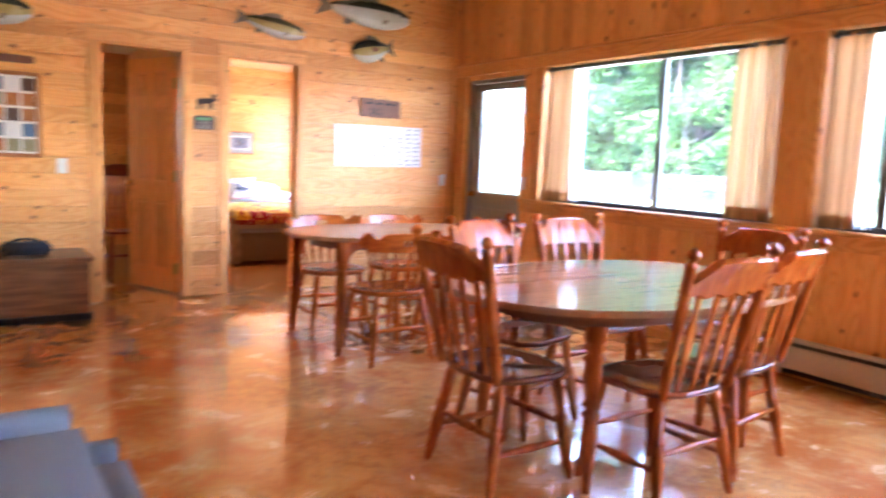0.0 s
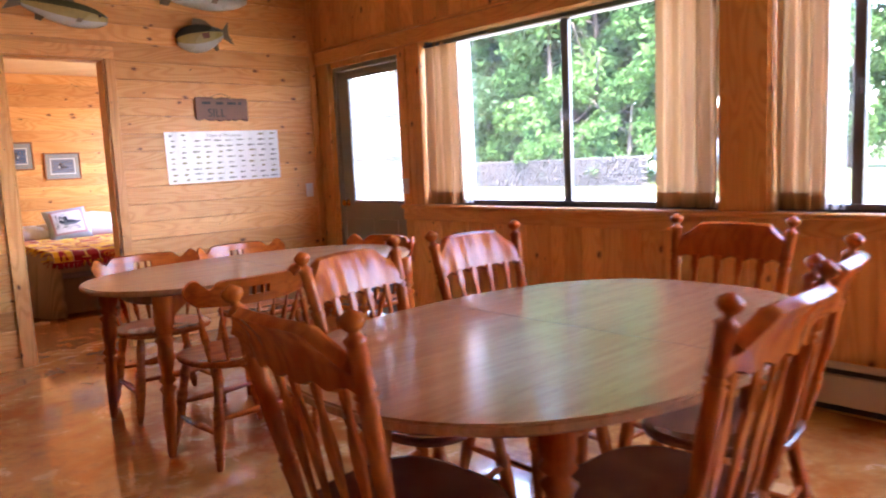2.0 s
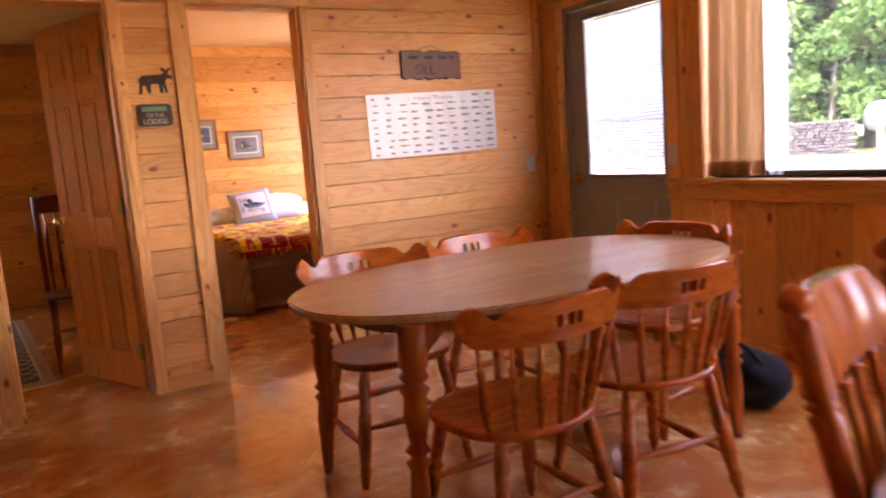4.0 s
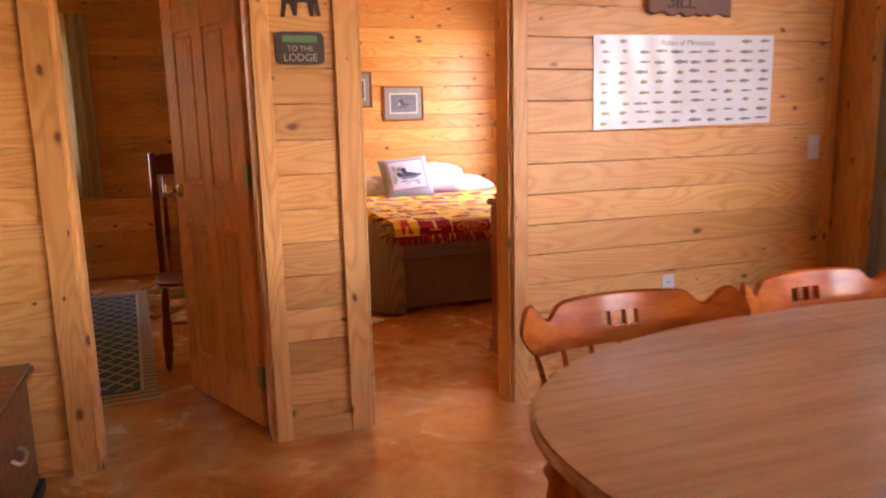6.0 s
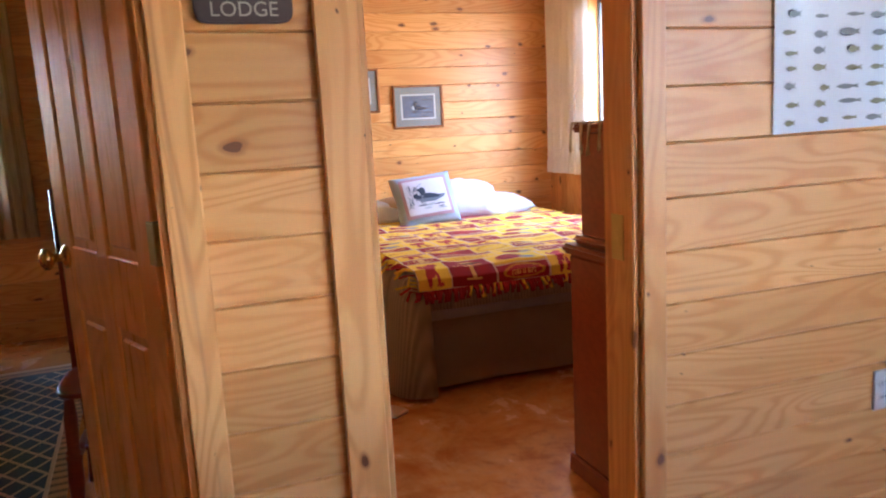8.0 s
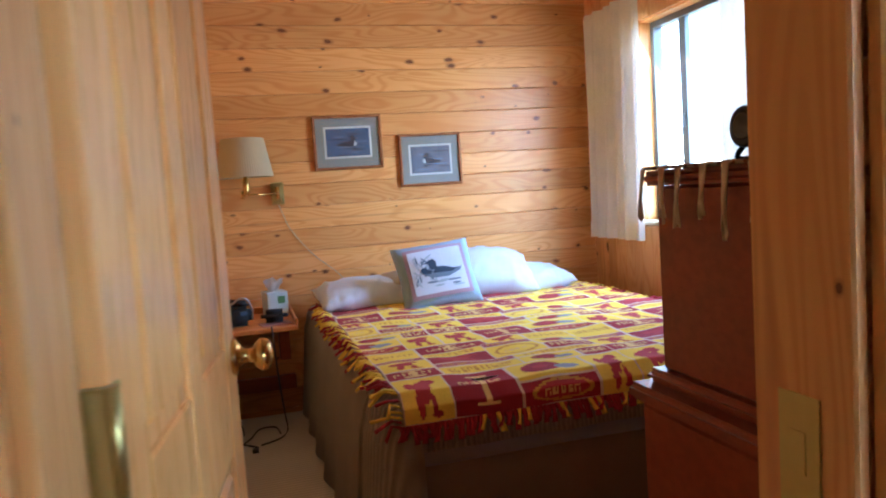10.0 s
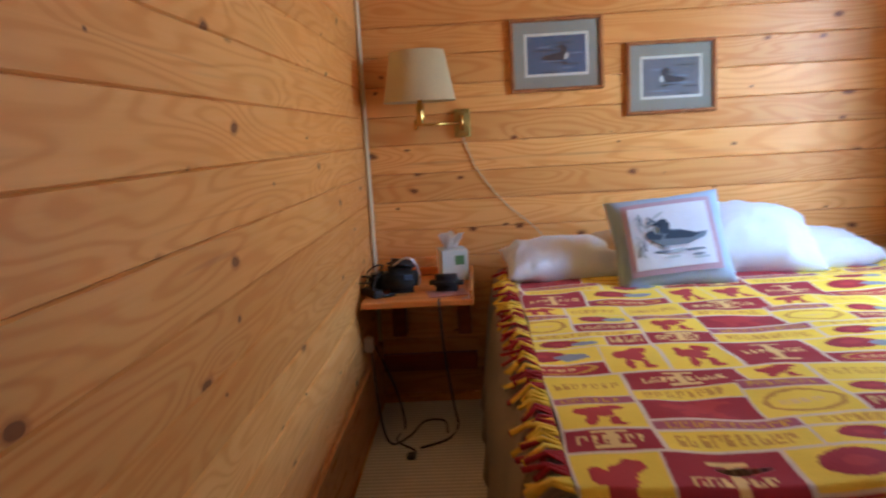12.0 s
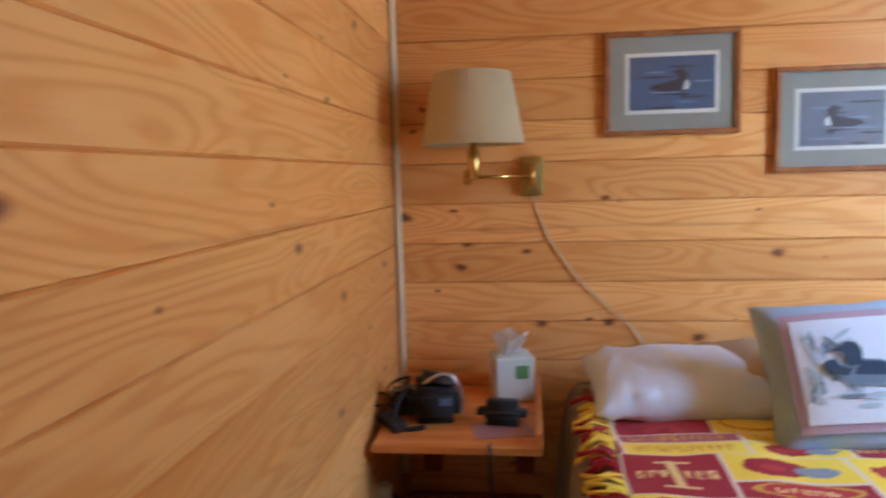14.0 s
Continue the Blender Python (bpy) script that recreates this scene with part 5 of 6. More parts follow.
def print_on(x, y, w, h, c, kind, q):
    mx, my = x + w / 2, y + h / 2
    if kind == "letters":
        bars(x + 0.1 * w, my - min(1.2, 0.3 * h), 0.8 * w, min(2.4, 0.6 * h), 2 if c == 1 else 6, q)
    elif kind == "crest":
        bars(x + 0.14 * w, my - 1.0, 0.72 * w, 2.2, 2, q)
        patch(mx - 0.6, y + 0.16 * h, 1.2, 0.68 * h, 2)
        patch(mx - 2.2, y + 0.16 * h, 4.4, 0.7, 2)
        patch(mx - 2.2, y + 0.78 * h, 4.4, 0.7, 2)
    elif kind == "bird":
        blob(mx - 0.04 * w, my + 0.04 * h, 0.20 * w, 0.22 * h, 4, 0.9)
        blob(mx + 0.13 * w, y + 0.76 * h, 0.15 * w, 0.11 * h, 4, 0.6)
        blob(mx - 0.24 * w, my + 0.10 * h, 0.10 * w, 0.15 * h, 4, 0.9)
        blob(mx - 0.14 * w, y + 0.24 * h, 0.07 * w, 0.17 * h, 4, 0.5)
        blob(mx + 0.12 * w, y + 0.22 * h, 0.06 * w, 0.15 * h, 4, 0.5)
        blob(mx + 0.16 * w, y + 0.12 * h, 0.11 * w, 0.05 * h, 4, 0.3)
    elif kind == "helmet":
        blob(mx - 0.1 * w, my, 0.26 * w, 0.36 * h, 1, 0.1)
        blob(mx + 0.2 * w, my - 0.12 * h, 0.16 * w, 0.2 * h, 3, 0.5)
        blob(mx - 0.12 * w, my, 0.1 * w, 0.14 * h, 4)
    elif kind == "oval":
        blob(mx, my, 0.4 * w, 0.40 * h, 6, 0.1)
        blob(mx, my, 0.34 * w, 0.32 * h, 4 if c == 1 else 0, 0.2)
        bars(mx - 0.22 * w, my - 0.6, 0.44 * w, 1.3, 2, q)


# one repeat of the print: x, y, width, height, ground colour, what is on it
PRINTED = [(0, 0, 10, 13, 0, "bird"), (10, 0, 13, 13, 1, "crest"), (23, 0, 16, 5, 1, "oval"), (23, 5, 16, 8, 0, "helmet"), (39, 0, 9, 13, 0, "bird"),
           (0, 13, 11, 6, 1, "crest"), (11, 13, 17, 5, 0, "letters"), (28, 13, 13, 5, 0, "helmet"), (41, 13, 7, 6, 1, "letters"), (11, 18, 17, 3, 7, "letters"), (28, 18, 20, 3, 0, "letters"),
           (0, 19, 11, 8, 0, "bird"), (11, 21, 14, 7, 1, "bird"), (25, 21, 12, 9, 0, "oval"), (37, 21, 11, 5, 1, "letters"), (37, 26, 11, 6, 0, "helmet"),
           (0, 27, 11, 3, 7, "letters"), (11, 28, 14, 4, 0, "letters"), (0, 30, 11, 9, 0, "letters"), (11, 32, 16, 7, 1, "crest"), (25, 30, 12, 3, 7, "letters"), (27, 33, 10, 6, 0, "bird"), (37, 32, 11, 7, 0, "letters")]
rr = random.Random(21)
for rep in range(3):
    for side_step in (-1, 0, 1):
        ox, oy = side_step * 48 + rep * 19, rep * 39
        for x, y, w, h, c, kind in PRINTED:
            x, y = x + ox, y + oy
            if x > 92 or x + w < 0:
                continue
            patch(x, y, w, h, 5)
            patch(x + 0.15, y + 0.15, w - 0.45, h - 0.45, c)
            print_on(x, y, w, h, c, kind, rr)
b = bmesh.new()
vs = []
for i in range(NX + 1):
    col = []
    for j in range(NY + 1):
        x, y = -bw / 2 + bw * i / NX, -bh / 2 + bh * j / NY
        z = 0.010 + 0.012 * noise.noise(Vector((x * 3.2, y * 4, 0))) + 0.006 * noise.noise(Vector((x * 9, y * 8, 3)))
        over = max(0.0, (-hy - 0.005) - (y - BOFF)) if y < 0 else 0.0
        if over > 0:
            y, z = -hy - 0.005 + BOFF - 0.05 * min(1.0, over / 0.04), z - over
        xo = max(0.0, x + 0.035 - (hx - 0.03))
        z -= xo * 0.8
        wob = 0.010 * noise.noise(Vector((x * 6, y * 6, 9)))
        col.append(b.verts.new((x + wob, y + wob * 0.6, z)))
    vs.append(col)
for i in range(NX):
    for j in range(NY):
        f = b.faces.new((vs[i][j], vs[i + 1][j], vs[i + 1][j + 1], vs[i][j + 1]))
        f.smooth = True
        f.material_index = cell[i][j]
part("body", b, [FLEECE_Y, FLEECE_R, FLEECE_W, FLEECE_B, FLEECE_M, FLEECE_L, FLEECE_O, FLEECE_V], bl)
# fringe strips on all four sides
b = bmesh.new()
rr = random.Random(4)
edge = [(x, -bh / 2, 0, -1) for x in np.linspace(-bw / 2, bw / 2, 110)] + [(-bw / 2, y, -1, 0) for y in np.linspace(-bh / 2, bh / 2, 130)] + [(bw / 2, y, 1, 0) for y in np.linspace(-bh / 2, bh / 2, 60)] + [(x, bh / 2, 0, 1) for x in np.linspace(-bw / 2, bw / 2, 50)]
for x, y, nx, ny in edge:
    fy = max(0.0, (-hy - 0.005) - (y - BOFF)) if y < 0 else 0.0
    fx = max(0.0, x + 0.035 - (hx - 0.03))
    base = Vector((x, -hy - 0.005 + BOFF - 0.05 * min(1.0, fy / 0.04) if fy > 0 else y, 0.008 - fy - fx * 0.8))
    along = Vector((-ny, nx, 0))
    out = Vector((nx, ny, 0))
    L = rr.uniform(0.045, 0.095)
    sway = rr.uniform(-0.045, 0.045)
    if ny < 0:
        mids = [out * 0.014 + Vector((0, 0, -0.016)), out * 0.018 + Vector((0, 0, -0.5 * L - 0.008))]
        sway *= 0.4
    elif nx:
        mids = [out * 0.035 + Vector((0, 0, rr.uniform(0.004, 0.02))), out * L + Vector((0, 0, rr.uniform(-0.04, 0.01)))]
    else:
        mids = [out * 0.03 + Vector((0, 0, 0.012)), out * L + Vector((0, 0, 0.004))]
    w = rr.uniform(0.009, 0.013)
    up = Vector((0, 0, 0.006))
    c = rr.choice((0, 1, 1, 1, 1) if ny < 0 else ((0, 0, 0, 1) if int((y + 9) / 0.11) % 2 else (1, 1, 1, 0)))
    pts = [base, base + mids[0] + along * sway * 0.4, base + mids[1] + along * sway]
    ww = [w, w * 0.6, w]
    ring = []
    for p, q in zip(pts, ww):
        ring.append([b.verts.new(p - along * q), b.verts.new(p + along * q), b.verts.new(p + along * q * 0.4 + up + out * 0.004), b.verts.new(p - along * q * 0.4 + up + out * 0.004)])
    for p, q in zip(ring, ring[1:]):
        for k in range(4):
            f = b.faces.new((p[k], p[(k + 1) % 4], q[(k + 1) % 4], q[k]))
            f.material_index, f.smooth = c, True
    b.faces.new(ring[-1]).material_index = c
part("fringe", b, [FLEECE_Y, FLEECE_R], bl, "knotted gold and red fringe")


def cushion(name, m, w, h, t, material, label, power=2.3, crease=0.012, seed=1, group=""):
    """A stuffed pillow lying in x, y."""
    p = thing(name, m, label, "pillow", group)
    b = bmesh.new()
    n = 40
    for s in (1, -1):
        g = []
        for i in range(n + 1):
            col = []
            for j in range(n + 1):
                u, v = -1 + 2 * i / n, -1 + 2 * j / n
                k = (max(0.0, 1 - abs(u) ** power) * max(0.0, 1 - abs(v) ** power)) ** 0.5
                pinch = 1 - 0.07 * (1 - abs(u)) * (abs(v) ** 4) - 0.0
                pv = 1 - 0.07 * (1 - abs(v)) * (abs(u) ** 4)
                rim = 1 - k
                fold = noise.noise(Vector((u * 3 + seed, v * 3, s))) + 0.45 * noise.noise(Vector((u * 9 + seed, v * 2.5 - u * 2, s + 4)))
                z = s * t / 2 * k + crease * fold * (0.4 + rim) * s * min(1.0, 4 * k)
                col.append(b.verts.new((u * w / 2 * pv, v * h / 2 * pinch, z)))
            g.append(col)
        for i in range(n):
            for j in range(n):
                f = (g[i][j], g[i + 1][j], g[i + 1][j + 1], g[i][j + 1])
                b.faces.new(f if s > 0 else f[::-1]).smooth = True
    bmesh.ops.remove_doubles(b, verts=b.verts, dist=0.004)
    part("case", b, material, p)
    return p


Z0 = BZ + 0.012
cushion("pillow", pose(2.84, 9.63, Z0 + 0.062, 10, 0, 3), 0.50, 0.36, 0.17, PILLOW, "plump white pillow at the head of the bed", crease=0.022, seed=2)
cushion("pillow", pose(3.13, 9.68, Z0 + 0.075, 12, 0, -4), 0.44, 0.36, 0.15, PILLOW_TAN, "tan pillow tucked behind the others", crease=0.02, seed=3)
cushion("pillow", pose(3.56, 9.63, Z0 + 0.115, 22, 3, -8), 0.58, 0.44, 0.27, PILLOW, "large white pillow propped on another at the wall", power=2.0, crease=0.020, seed=5)
cushion("pillow", pose(3.86, 9.66, Z0 + 0.055, 8, 0, 4), 0.46, 0.36, 0.16, PILLOW, "white pillow at the edge of the bed", crease=0.02, seed=8)
lp = cushion("loon_cushion", pose(3.215, 9.40, Z0 + 0.155, 60, -5, -3), 0.43, 0.385, 0.12, PILLOW_BLUE, "square slate-blue cushion with a printed water bird", power=4.0, crease=0.008, seed=11)


def on_cushion(outline, lift, name, material, label=""):
    """A printed patch that follows the cushion's swell."""
    b = bmesh.new()
    f = b.faces.new([b.verts.new((x, y, 0)) for x, y in outline])
    bmesh.ops.triangulate(b, faces=[f])
    bmesh.ops.subdivide_edges(b, edges=b.edges[:], cuts=3, use_grid_fill=True)
    for v in b.verts:
        u, w = v.co.x / 0.215, v.co.y / 0.1925
        k = (max(0.0, 1 - abs(u) ** 4) * max(0.0, 1 - abs(w) ** 4)) ** 0.5
        v.co.z = 0.06 * k + lift
    for f in b.faces:
        if f.normal.z < 0:
            f.normal_flip()
    part(name, b, material, lp, label, smooth=True)


def rect(a, b, c, d, n=6):
    p = [(a + (b - a) * i / n, c) for i in range(n)] + [(b, c + (d - c) * i / n) for i in range(n)] + [(b - (b - a) * i / n, d) for i in range(n)] + [(a, d - (d - c) * i / n) for i in range(n)]
    return p


on_cushion(rect(-0.165, 0.165, -0.145, 0.145), 0.010, "border", PILLOW_PINK, "mauve border")
on_cushion(rect(-0.145, 0.145, -0.125, 0.125), 0.014, "panel", PILLOW_ART, "white printed panel")
BIRD_DARK = cloth("blue_black_print", (0.05, 0.075, 0.12), weave=200)
BIRD_GREY = cloth("blue_grey_print", (0.20, 0.26, 0.34), weave=200)
rr = random.Random(31)
# reeds and ripples, then the swimming bird with its chick
for i in range(34):
    x, y = rr.uniform(-0.125, -0.02), rr.uniform(-0.07, 0.085)
    if i > 24:
        x, y = rr.uniform(-0.09, 0.12), rr.uniform(-0.10, -0.055)
    a, ln = (rr.uniform(0.5, 2.4), rr.uniform(0.012, 0.032)) if i <= 24 else (0.0, rr.uniform(0.02, 0.04))
    o = [(x + math.cos(a) * u * ln - math.sin(a) * v * 0.0055, y + math.sin(a) * u * ln + math.cos(a) * v * 0.0055) for u, v in oval(1, 1, 8)]
    on_cushion(o, 0.0165 + 0.0002 * (i % 5), "reed_print", BIRD_GREY if i % 3 == 0 else TEAL)
on_cushion([(-0.075, -0.022), (-0.03, -0.042), (0.05, -0.045), (0.115, -0.022), (0.13, 0.0), (0.085, -0.002), (0.03, 0.018), (-0.015, 0.022), (-0.05, 0.012)], 0.0185, "bird_print", BIRD_GREY, "grey-blue water bird")
on_cushion([(-0.03, -0.015), (0.07, -0.022), (0.10, -0.008), (0.04, 0.012), (-0.01, 0.016)], 0.0195, "wing_print", BIRD_DARK)
on_cushion([(-0.035, 0.005), (-0.005, 0.008), (-0.002, 0.045), (-0.012, 0.062), (-0.035, 0.064), (-0.048, 0.052), (-0.075, 0.044), (-0.048, 0.040)], 0.020, "head_print", BIRD_DARK)
on_cushion([(-0.085, -0.012), (-0.045, -0.018), (-0.03, -0.002), (-0.055, 0.006), (-0.062, 0.022), (-0.082, 0.022), (-0.095, 0.010)], 0.0205, "chick_print", BIRD_DARK)


# ---- pictures and lamp on the back wall ----
def picture(x, z, w, h, lake, flip, label):
    p = thing("framed_picture", pose(x, YB - 0.001, z) @ FACE_S, label, "picture", "bird pictures over the bed")
    f = 0.016
    fr = block(-w / 2, w / 2, -h / 2, -h / 2 + f, 0, 0.022, 0.004)
    block(-w / 2, w / 2, h / 2 - f, h / 2, 0, 0.022, 0.004, fr)
    block(-w / 2, -w / 2 + f, -h / 2 + f, h / 2 - f, 0, 0.022, 0.004, fr)
    block(w / 2 - f, w / 2, -h / 2 + f, h / 2 - f, 0, 0.022, 0.004, fr)
    part("picture_frame", fr, OAK, p, "oak frame")
    part("mat_board", block(-w / 2 + f, w / 2 - f, -h / 2 + f, h / 2 - f, 0.002, 0.010), MAT_GREY, p, "grey-green mat")
    iw, ih = w * 0.315, h * 0.255
    part("mat_edge", block(-iw - 0.012, iw + 0.012, -ih - 0.012, ih + 0.012, 0.010, 0.0112), MAT_WHITE, p)
    part("print", block(-iw, iw, -ih, ih, 0.0112, 0.0122), lake, p)
    s = -1 if flip else 1
    body = [(-0.080, -0.018), (-0.03, -0.030), (0.05, -0.028), (0.062, -0.006), (0.050, 0.012), (0.052, 0.032), (0.034, 0.048), (0.016, 0.044), (-0.006, 0.034), (0.014, 0.031), (0.022, 0.012), (-0.02, 0.002), (-0.055, -0.004)]
    rp = random.Random(int(x * 100))
    for i in range(9):
        cy2, l2 = -ih * 0.92 + i * ih * 0.19, iw * rp.uniform(0.2, 0.5)
        cx2 = rp.uniform(-iw + l2, iw - l2)
        part("ripple", moved(slab(oval(l2, ih * 0.035, 12), 0.0006), pose(cx2, cy2, 0.0122)), RIPPLE if i % 2 else LOON, p)
    part("bird", moved(slab([(s * x2 * w * 2.2, y2 * w * 2.2) for x2, y2 in body], 0.0012), pose(0, 0, 0.0122)), LOON, p)
    part("bird_breast", moved(slab([(s * x2 * w * 2.2, y2 * w * 2.2) for x2, y2 in ((0.036, -0.026), (0.056, -0.022), (0.060, -0.006), (0.048, 0.010), (0.040, -0.004))], 0.0012), pose(0, 0, 0.0136)), LOON_WHITE, p)
    part("reflection", moved(slab([(s * x2 * w * 2.2, -0.036 * w * 2.2 - y2 * w * 1.2) for x2, y2 in ((-0.06, 0.0), (0.05, 0.0), (0.055, 0.02), (0.035, 0.034), (0.02, 0.012), (-0.03, 0.008))][::-1], 0.0010), pose(0, 0, 0.0124)), LOON, p)
    part("glass", block(-w / 2 + f, w / 2 - f, -h / 2 + f, h / 2 - f, 0.0165, 0.0175), GLASS, p).visible_shadow = False


picture(2.869, 1.510, 0.402, 0.312, LAKE, False, "framed print of a swimming loon, oak frame")
picture(3.360, 1.386, 0.384, 0.312, LAKE_GREY, True, "framed print of two loons, oak frame")

la = thing("wall_lamp", pose(2.445, YB - 0.001, 1.24), "brass swing-arm wall lamp with a pleated cream shade", "lamp")
bp = block(-0.035, 0.035, -0.016, 0.0, -0.062, 0.062, 0.004)
block(-0.02, 0.02, -0.022, -0.016, -0.045, 0.045, 0.003, bp)
part("wall_plate", bp, BRASS_OLD, la)
arm = turned((0, -0.035, -0.03), (0, -0.035, 0.035), [(0, 0.009), (1, 0.009)], 10)
block(-0.006, 0.006, -0.035, -0.016, -0.015, 0.005, 0.0, arm)
tube([(0, -0.035, 0.0), (-0.10, -0.09, 0.0), (-0.195, -0.135, 0.0)], 0.006, 8, arm)
turned((-0.195, -0.135, -0.02), (-0.195, -0.135, 0.022), [(0, 0.009), (1, 0.009)], 10, arm)
tube([(-0.195, -0.135, 0.005), (-0.172, -0.168, 0.005)], 0.006, 8, arm)
part("swing_arm", arm, BRASS, la)
part("lamp_holder", turned((-0.172, -0.17, 0.0), (-0.172, -0.17, 0.13), [(0, 0.012), (0.1, 0.017), (0.6, 0.017), (0.65, 0.011), (1, 0.011)], 14), BRASS, la)
b = bmesh.new()
n = 144
rings = []
for r, z in ((0.150, 0.095), (0.149, 0.10), (0.112, 0.298), (0.111, 0.302), (0.108, 0.30), (0.145, 0.10), (0.147, 0.095)):
    rings.append([b.verts.new((-0.172 + (r + (0.0018 if i % 2 else -0.0005)) * math.cos(i * math.tau / n), -0.17 + (r + (0.0018 if i % 2 else -0.0005)) * math.sin(i * math.tau / n), z)) for i in range(n)])
for p, q in zip(rings, rings[1:] + rings[:1]):
    for i in range(n):
        b.faces.new((p[i], p[(i + 1) % n], q[(i + 1) % n], q[i]))
part("shade", b, SHADE, la, "pleated cream fabric shade")
part("bulb", turned((-0.172, -0.17, 0.12), (-0.172, -0.17, 0.22), [(0, 0.013), (0.3, 0.015), (0.65, 0.03), (0.85, 0.027), (1, 0.008)], 14), WHITE, la)
part("lamp_cord", tube(bend([(0.0, -0.006, -0.06), (0.02, -0.006, -0.12), (0.06, -0.006, -0.215), (0.17, -0.008, -0.36), (0.32, -0.01, -0.50), (0.38, -0.012, -0.62)]), 0.003, 6), FRINGE, la, "cream cord")

# ---- bedside shelf and what lies on it ----
ns = thing("bedside_shelf", pose(2.225, 9.62, 0), "orange pine bedside shelf on dark brackets", "nightstand")
part("shelf_board", block(-0.20, 0.235, -0.28, 0.262, 0.543, 0.568, 0.004), SHELF_WOOD, ns)
lip = block(0.222, 0.235, -0.285, 0.262, 0.568, 0.605, 0.003)
block(-0.20, 0.222, 0.245, 0.262, 0.568, 0.605, 0.003, lip)
part("shelf_lip", lip, SHELF_WOOD, ns)
for x in (-0.11, 0.185):
    part("bracket", block(x - 0.03, x + 0.03, 0.18, 0.262, 0.30, 0.543, 0.004), CHERRY, ns, "dark wooden bracket")
part("back_rail", block(-0.20, 0.235, 0.225, 0.262, 0.12, 0.20, 0.004), CHERRY, ns)

tb = thing("tissue_box", pose(2.375, 9.755, 0.568, 0, 0, 12), "pale green tissue box with a tissue pulled up", "tissue box")
part("box", block(-0.058, 0.058, -0.058, 0.058, 0, 0.135, 0.004), BOX_GREEN, tb)
part("label", block(0.0, 0.04, -0.0595, -0.0582, 0.07, 0.11), SIGN_GREEN, tb)
b = bmesh.new()
bmesh.ops.create_cone(b, cap_ends=False, segments=18, radius1=0.018, radius2=0.05, depth=0.07)
for v in b.verts:
    v.co += Vector((0.012 * math.sin(v.co.y * 90), 0.012 * math.cos(v.co.x * 110), 0.162 + 0.015 * math.sin(v.co.x * 130)))
part("tissue", b, TISSUE, tb, smooth=True)
cr = thing("camera_case", pose(2.165, 9.53, 0.568, 0, 0, 10), "lumpy black camera case with a shiny flap on the shelf", "camera case")
part("body", block(-0.075, 0.075, -0.055, 0.06, 0.0, 0.105, 0.026, seg=4), BLACK_CLOTH, cr, smooth=True)
part("flap", moved(block(-0.06, 0.06, -0.05, 0.05, 0.0, 0.045, 0.018, seg=3), pose(0.005, 0.01, 0.088, -8, 10, 0)), BLACK, cr, "glossy black flap", smooth=True)
part("rim", tube(bend([(-0.03, -0.045, 0.118), (0.02, -0.058, 0.148), (0.055, -0.055, 0.130), (0.074, -0.05, 0.075), (0.070, -0.05, 0.03)]), 0.005, 6), STEEL, cr, "shiny grey rim")
part("badge", block(0.012, 0.045, -0.0575, -0.0545, 0.058, 0.078, 0.001), LAKE, cr, "small blue badge")
part("strap", tube(bend([(-0.07, 0.0, 0.09), (-0.10, -0.03, 0.07), (-0.115, -0.06, 0.02), (-0.08, -0.085, 0.008), (-0.03, -0.08, 0.010)]), 0.007, 6), BLACK_CLOTH, cr)
ck = thing("small_pouch", pose(2.355, 9.50, 0.568, 0, 0, -8), "small rounded black pouch on a leaflet", "pouch")
part("body", moved(block(-0.068, 0.068, -0.045, 0.045, 0, 0.066, 0.026, seg=4), pose(0, 0, 0.004)), BLACK_CLOTH, ck, smooth=True)
part("zip", tube(bend([(-0.055, -0.043, 0.045), (0.0, -0.050, 0.050), (0.055, -0.043, 0.045)]), 0.0025, 6), BLACK, ck)
mg = thing("leaflet", pose(2.36, 9.47, 0.568, 0, 0, 10), "pinkish folded leaflet under the pouch", "leaflet")
part("cover", block(-0.085, 0.07, -0.07, 0.05, 0, 0.004, 0.001), plain("pink_leaflet", (0.42, 0.20, 0.20), 0.4), mg)
bt = thing("battery_charger", pose(2.075, 9.60, 0.568, 0, 0, 20), "black battery charger beside the camera case", "charger")
part("body", block(-0.05, 0.05, -0.04, 0.04, 0, 0.07, 0.012, seg=2), BLACK, bt)
part("lead", tube(bend([(0.0, 0.03, 0.07), (0.01, 0.0, 0.10), (-0.03, -0.03, 0.105), (-0.055, -0.01, 0.08), (-0.06, 0.03, 0.03)]), 0.004, 6), BLACK, bt)
ph = thing("charger", pose(2.055, 9.47, 0.568, 0, 0, 35), "black phone charger with coiled lead", "charger")
part("plug", block(-0.022, 0.022, -0.06, 0.06, 0, 0.03, 0.006, seg=2), BLACK, ph)
part("lead", tube(bend([(0, 0.05, 0.03), (0.03, 0.09, 0.06), (-0.03, 0.12, 0.065), (-0.04, 0.07, 0.05), (0.02, 0.05, 0.045), (0.04, 0.12, 0.03)]), 0.004, 6), BLACK, ph)
pb = thing("power_strip_plug", pose(2.03, 9.50, 0.36), "white plug in the wall beside the shelf", "plug")
part("plug", block(-0.029, 0.01, -0.025, 0.025, -0.03, 0.03, 0.006, seg=2), WHITE, pb)
cd = thing("cable", pose(2.03, 9.50, 0), "black power cords hanging from the shelf to the floor", "cable")
part("cord", tube(bend([(0.0, 0.0, 0.36), (0.012, -0.05, 0.22), (0.05, -0.16, 0.06), (0.09, -0.20, 0.012), (0.15, -0.12, 0.010), (0.20, 0.02, 0.010), (0.28, 0.02, 0.010), (0.30, -0.1, 0.010)]), 0.0045, 6), BLACK, cd)
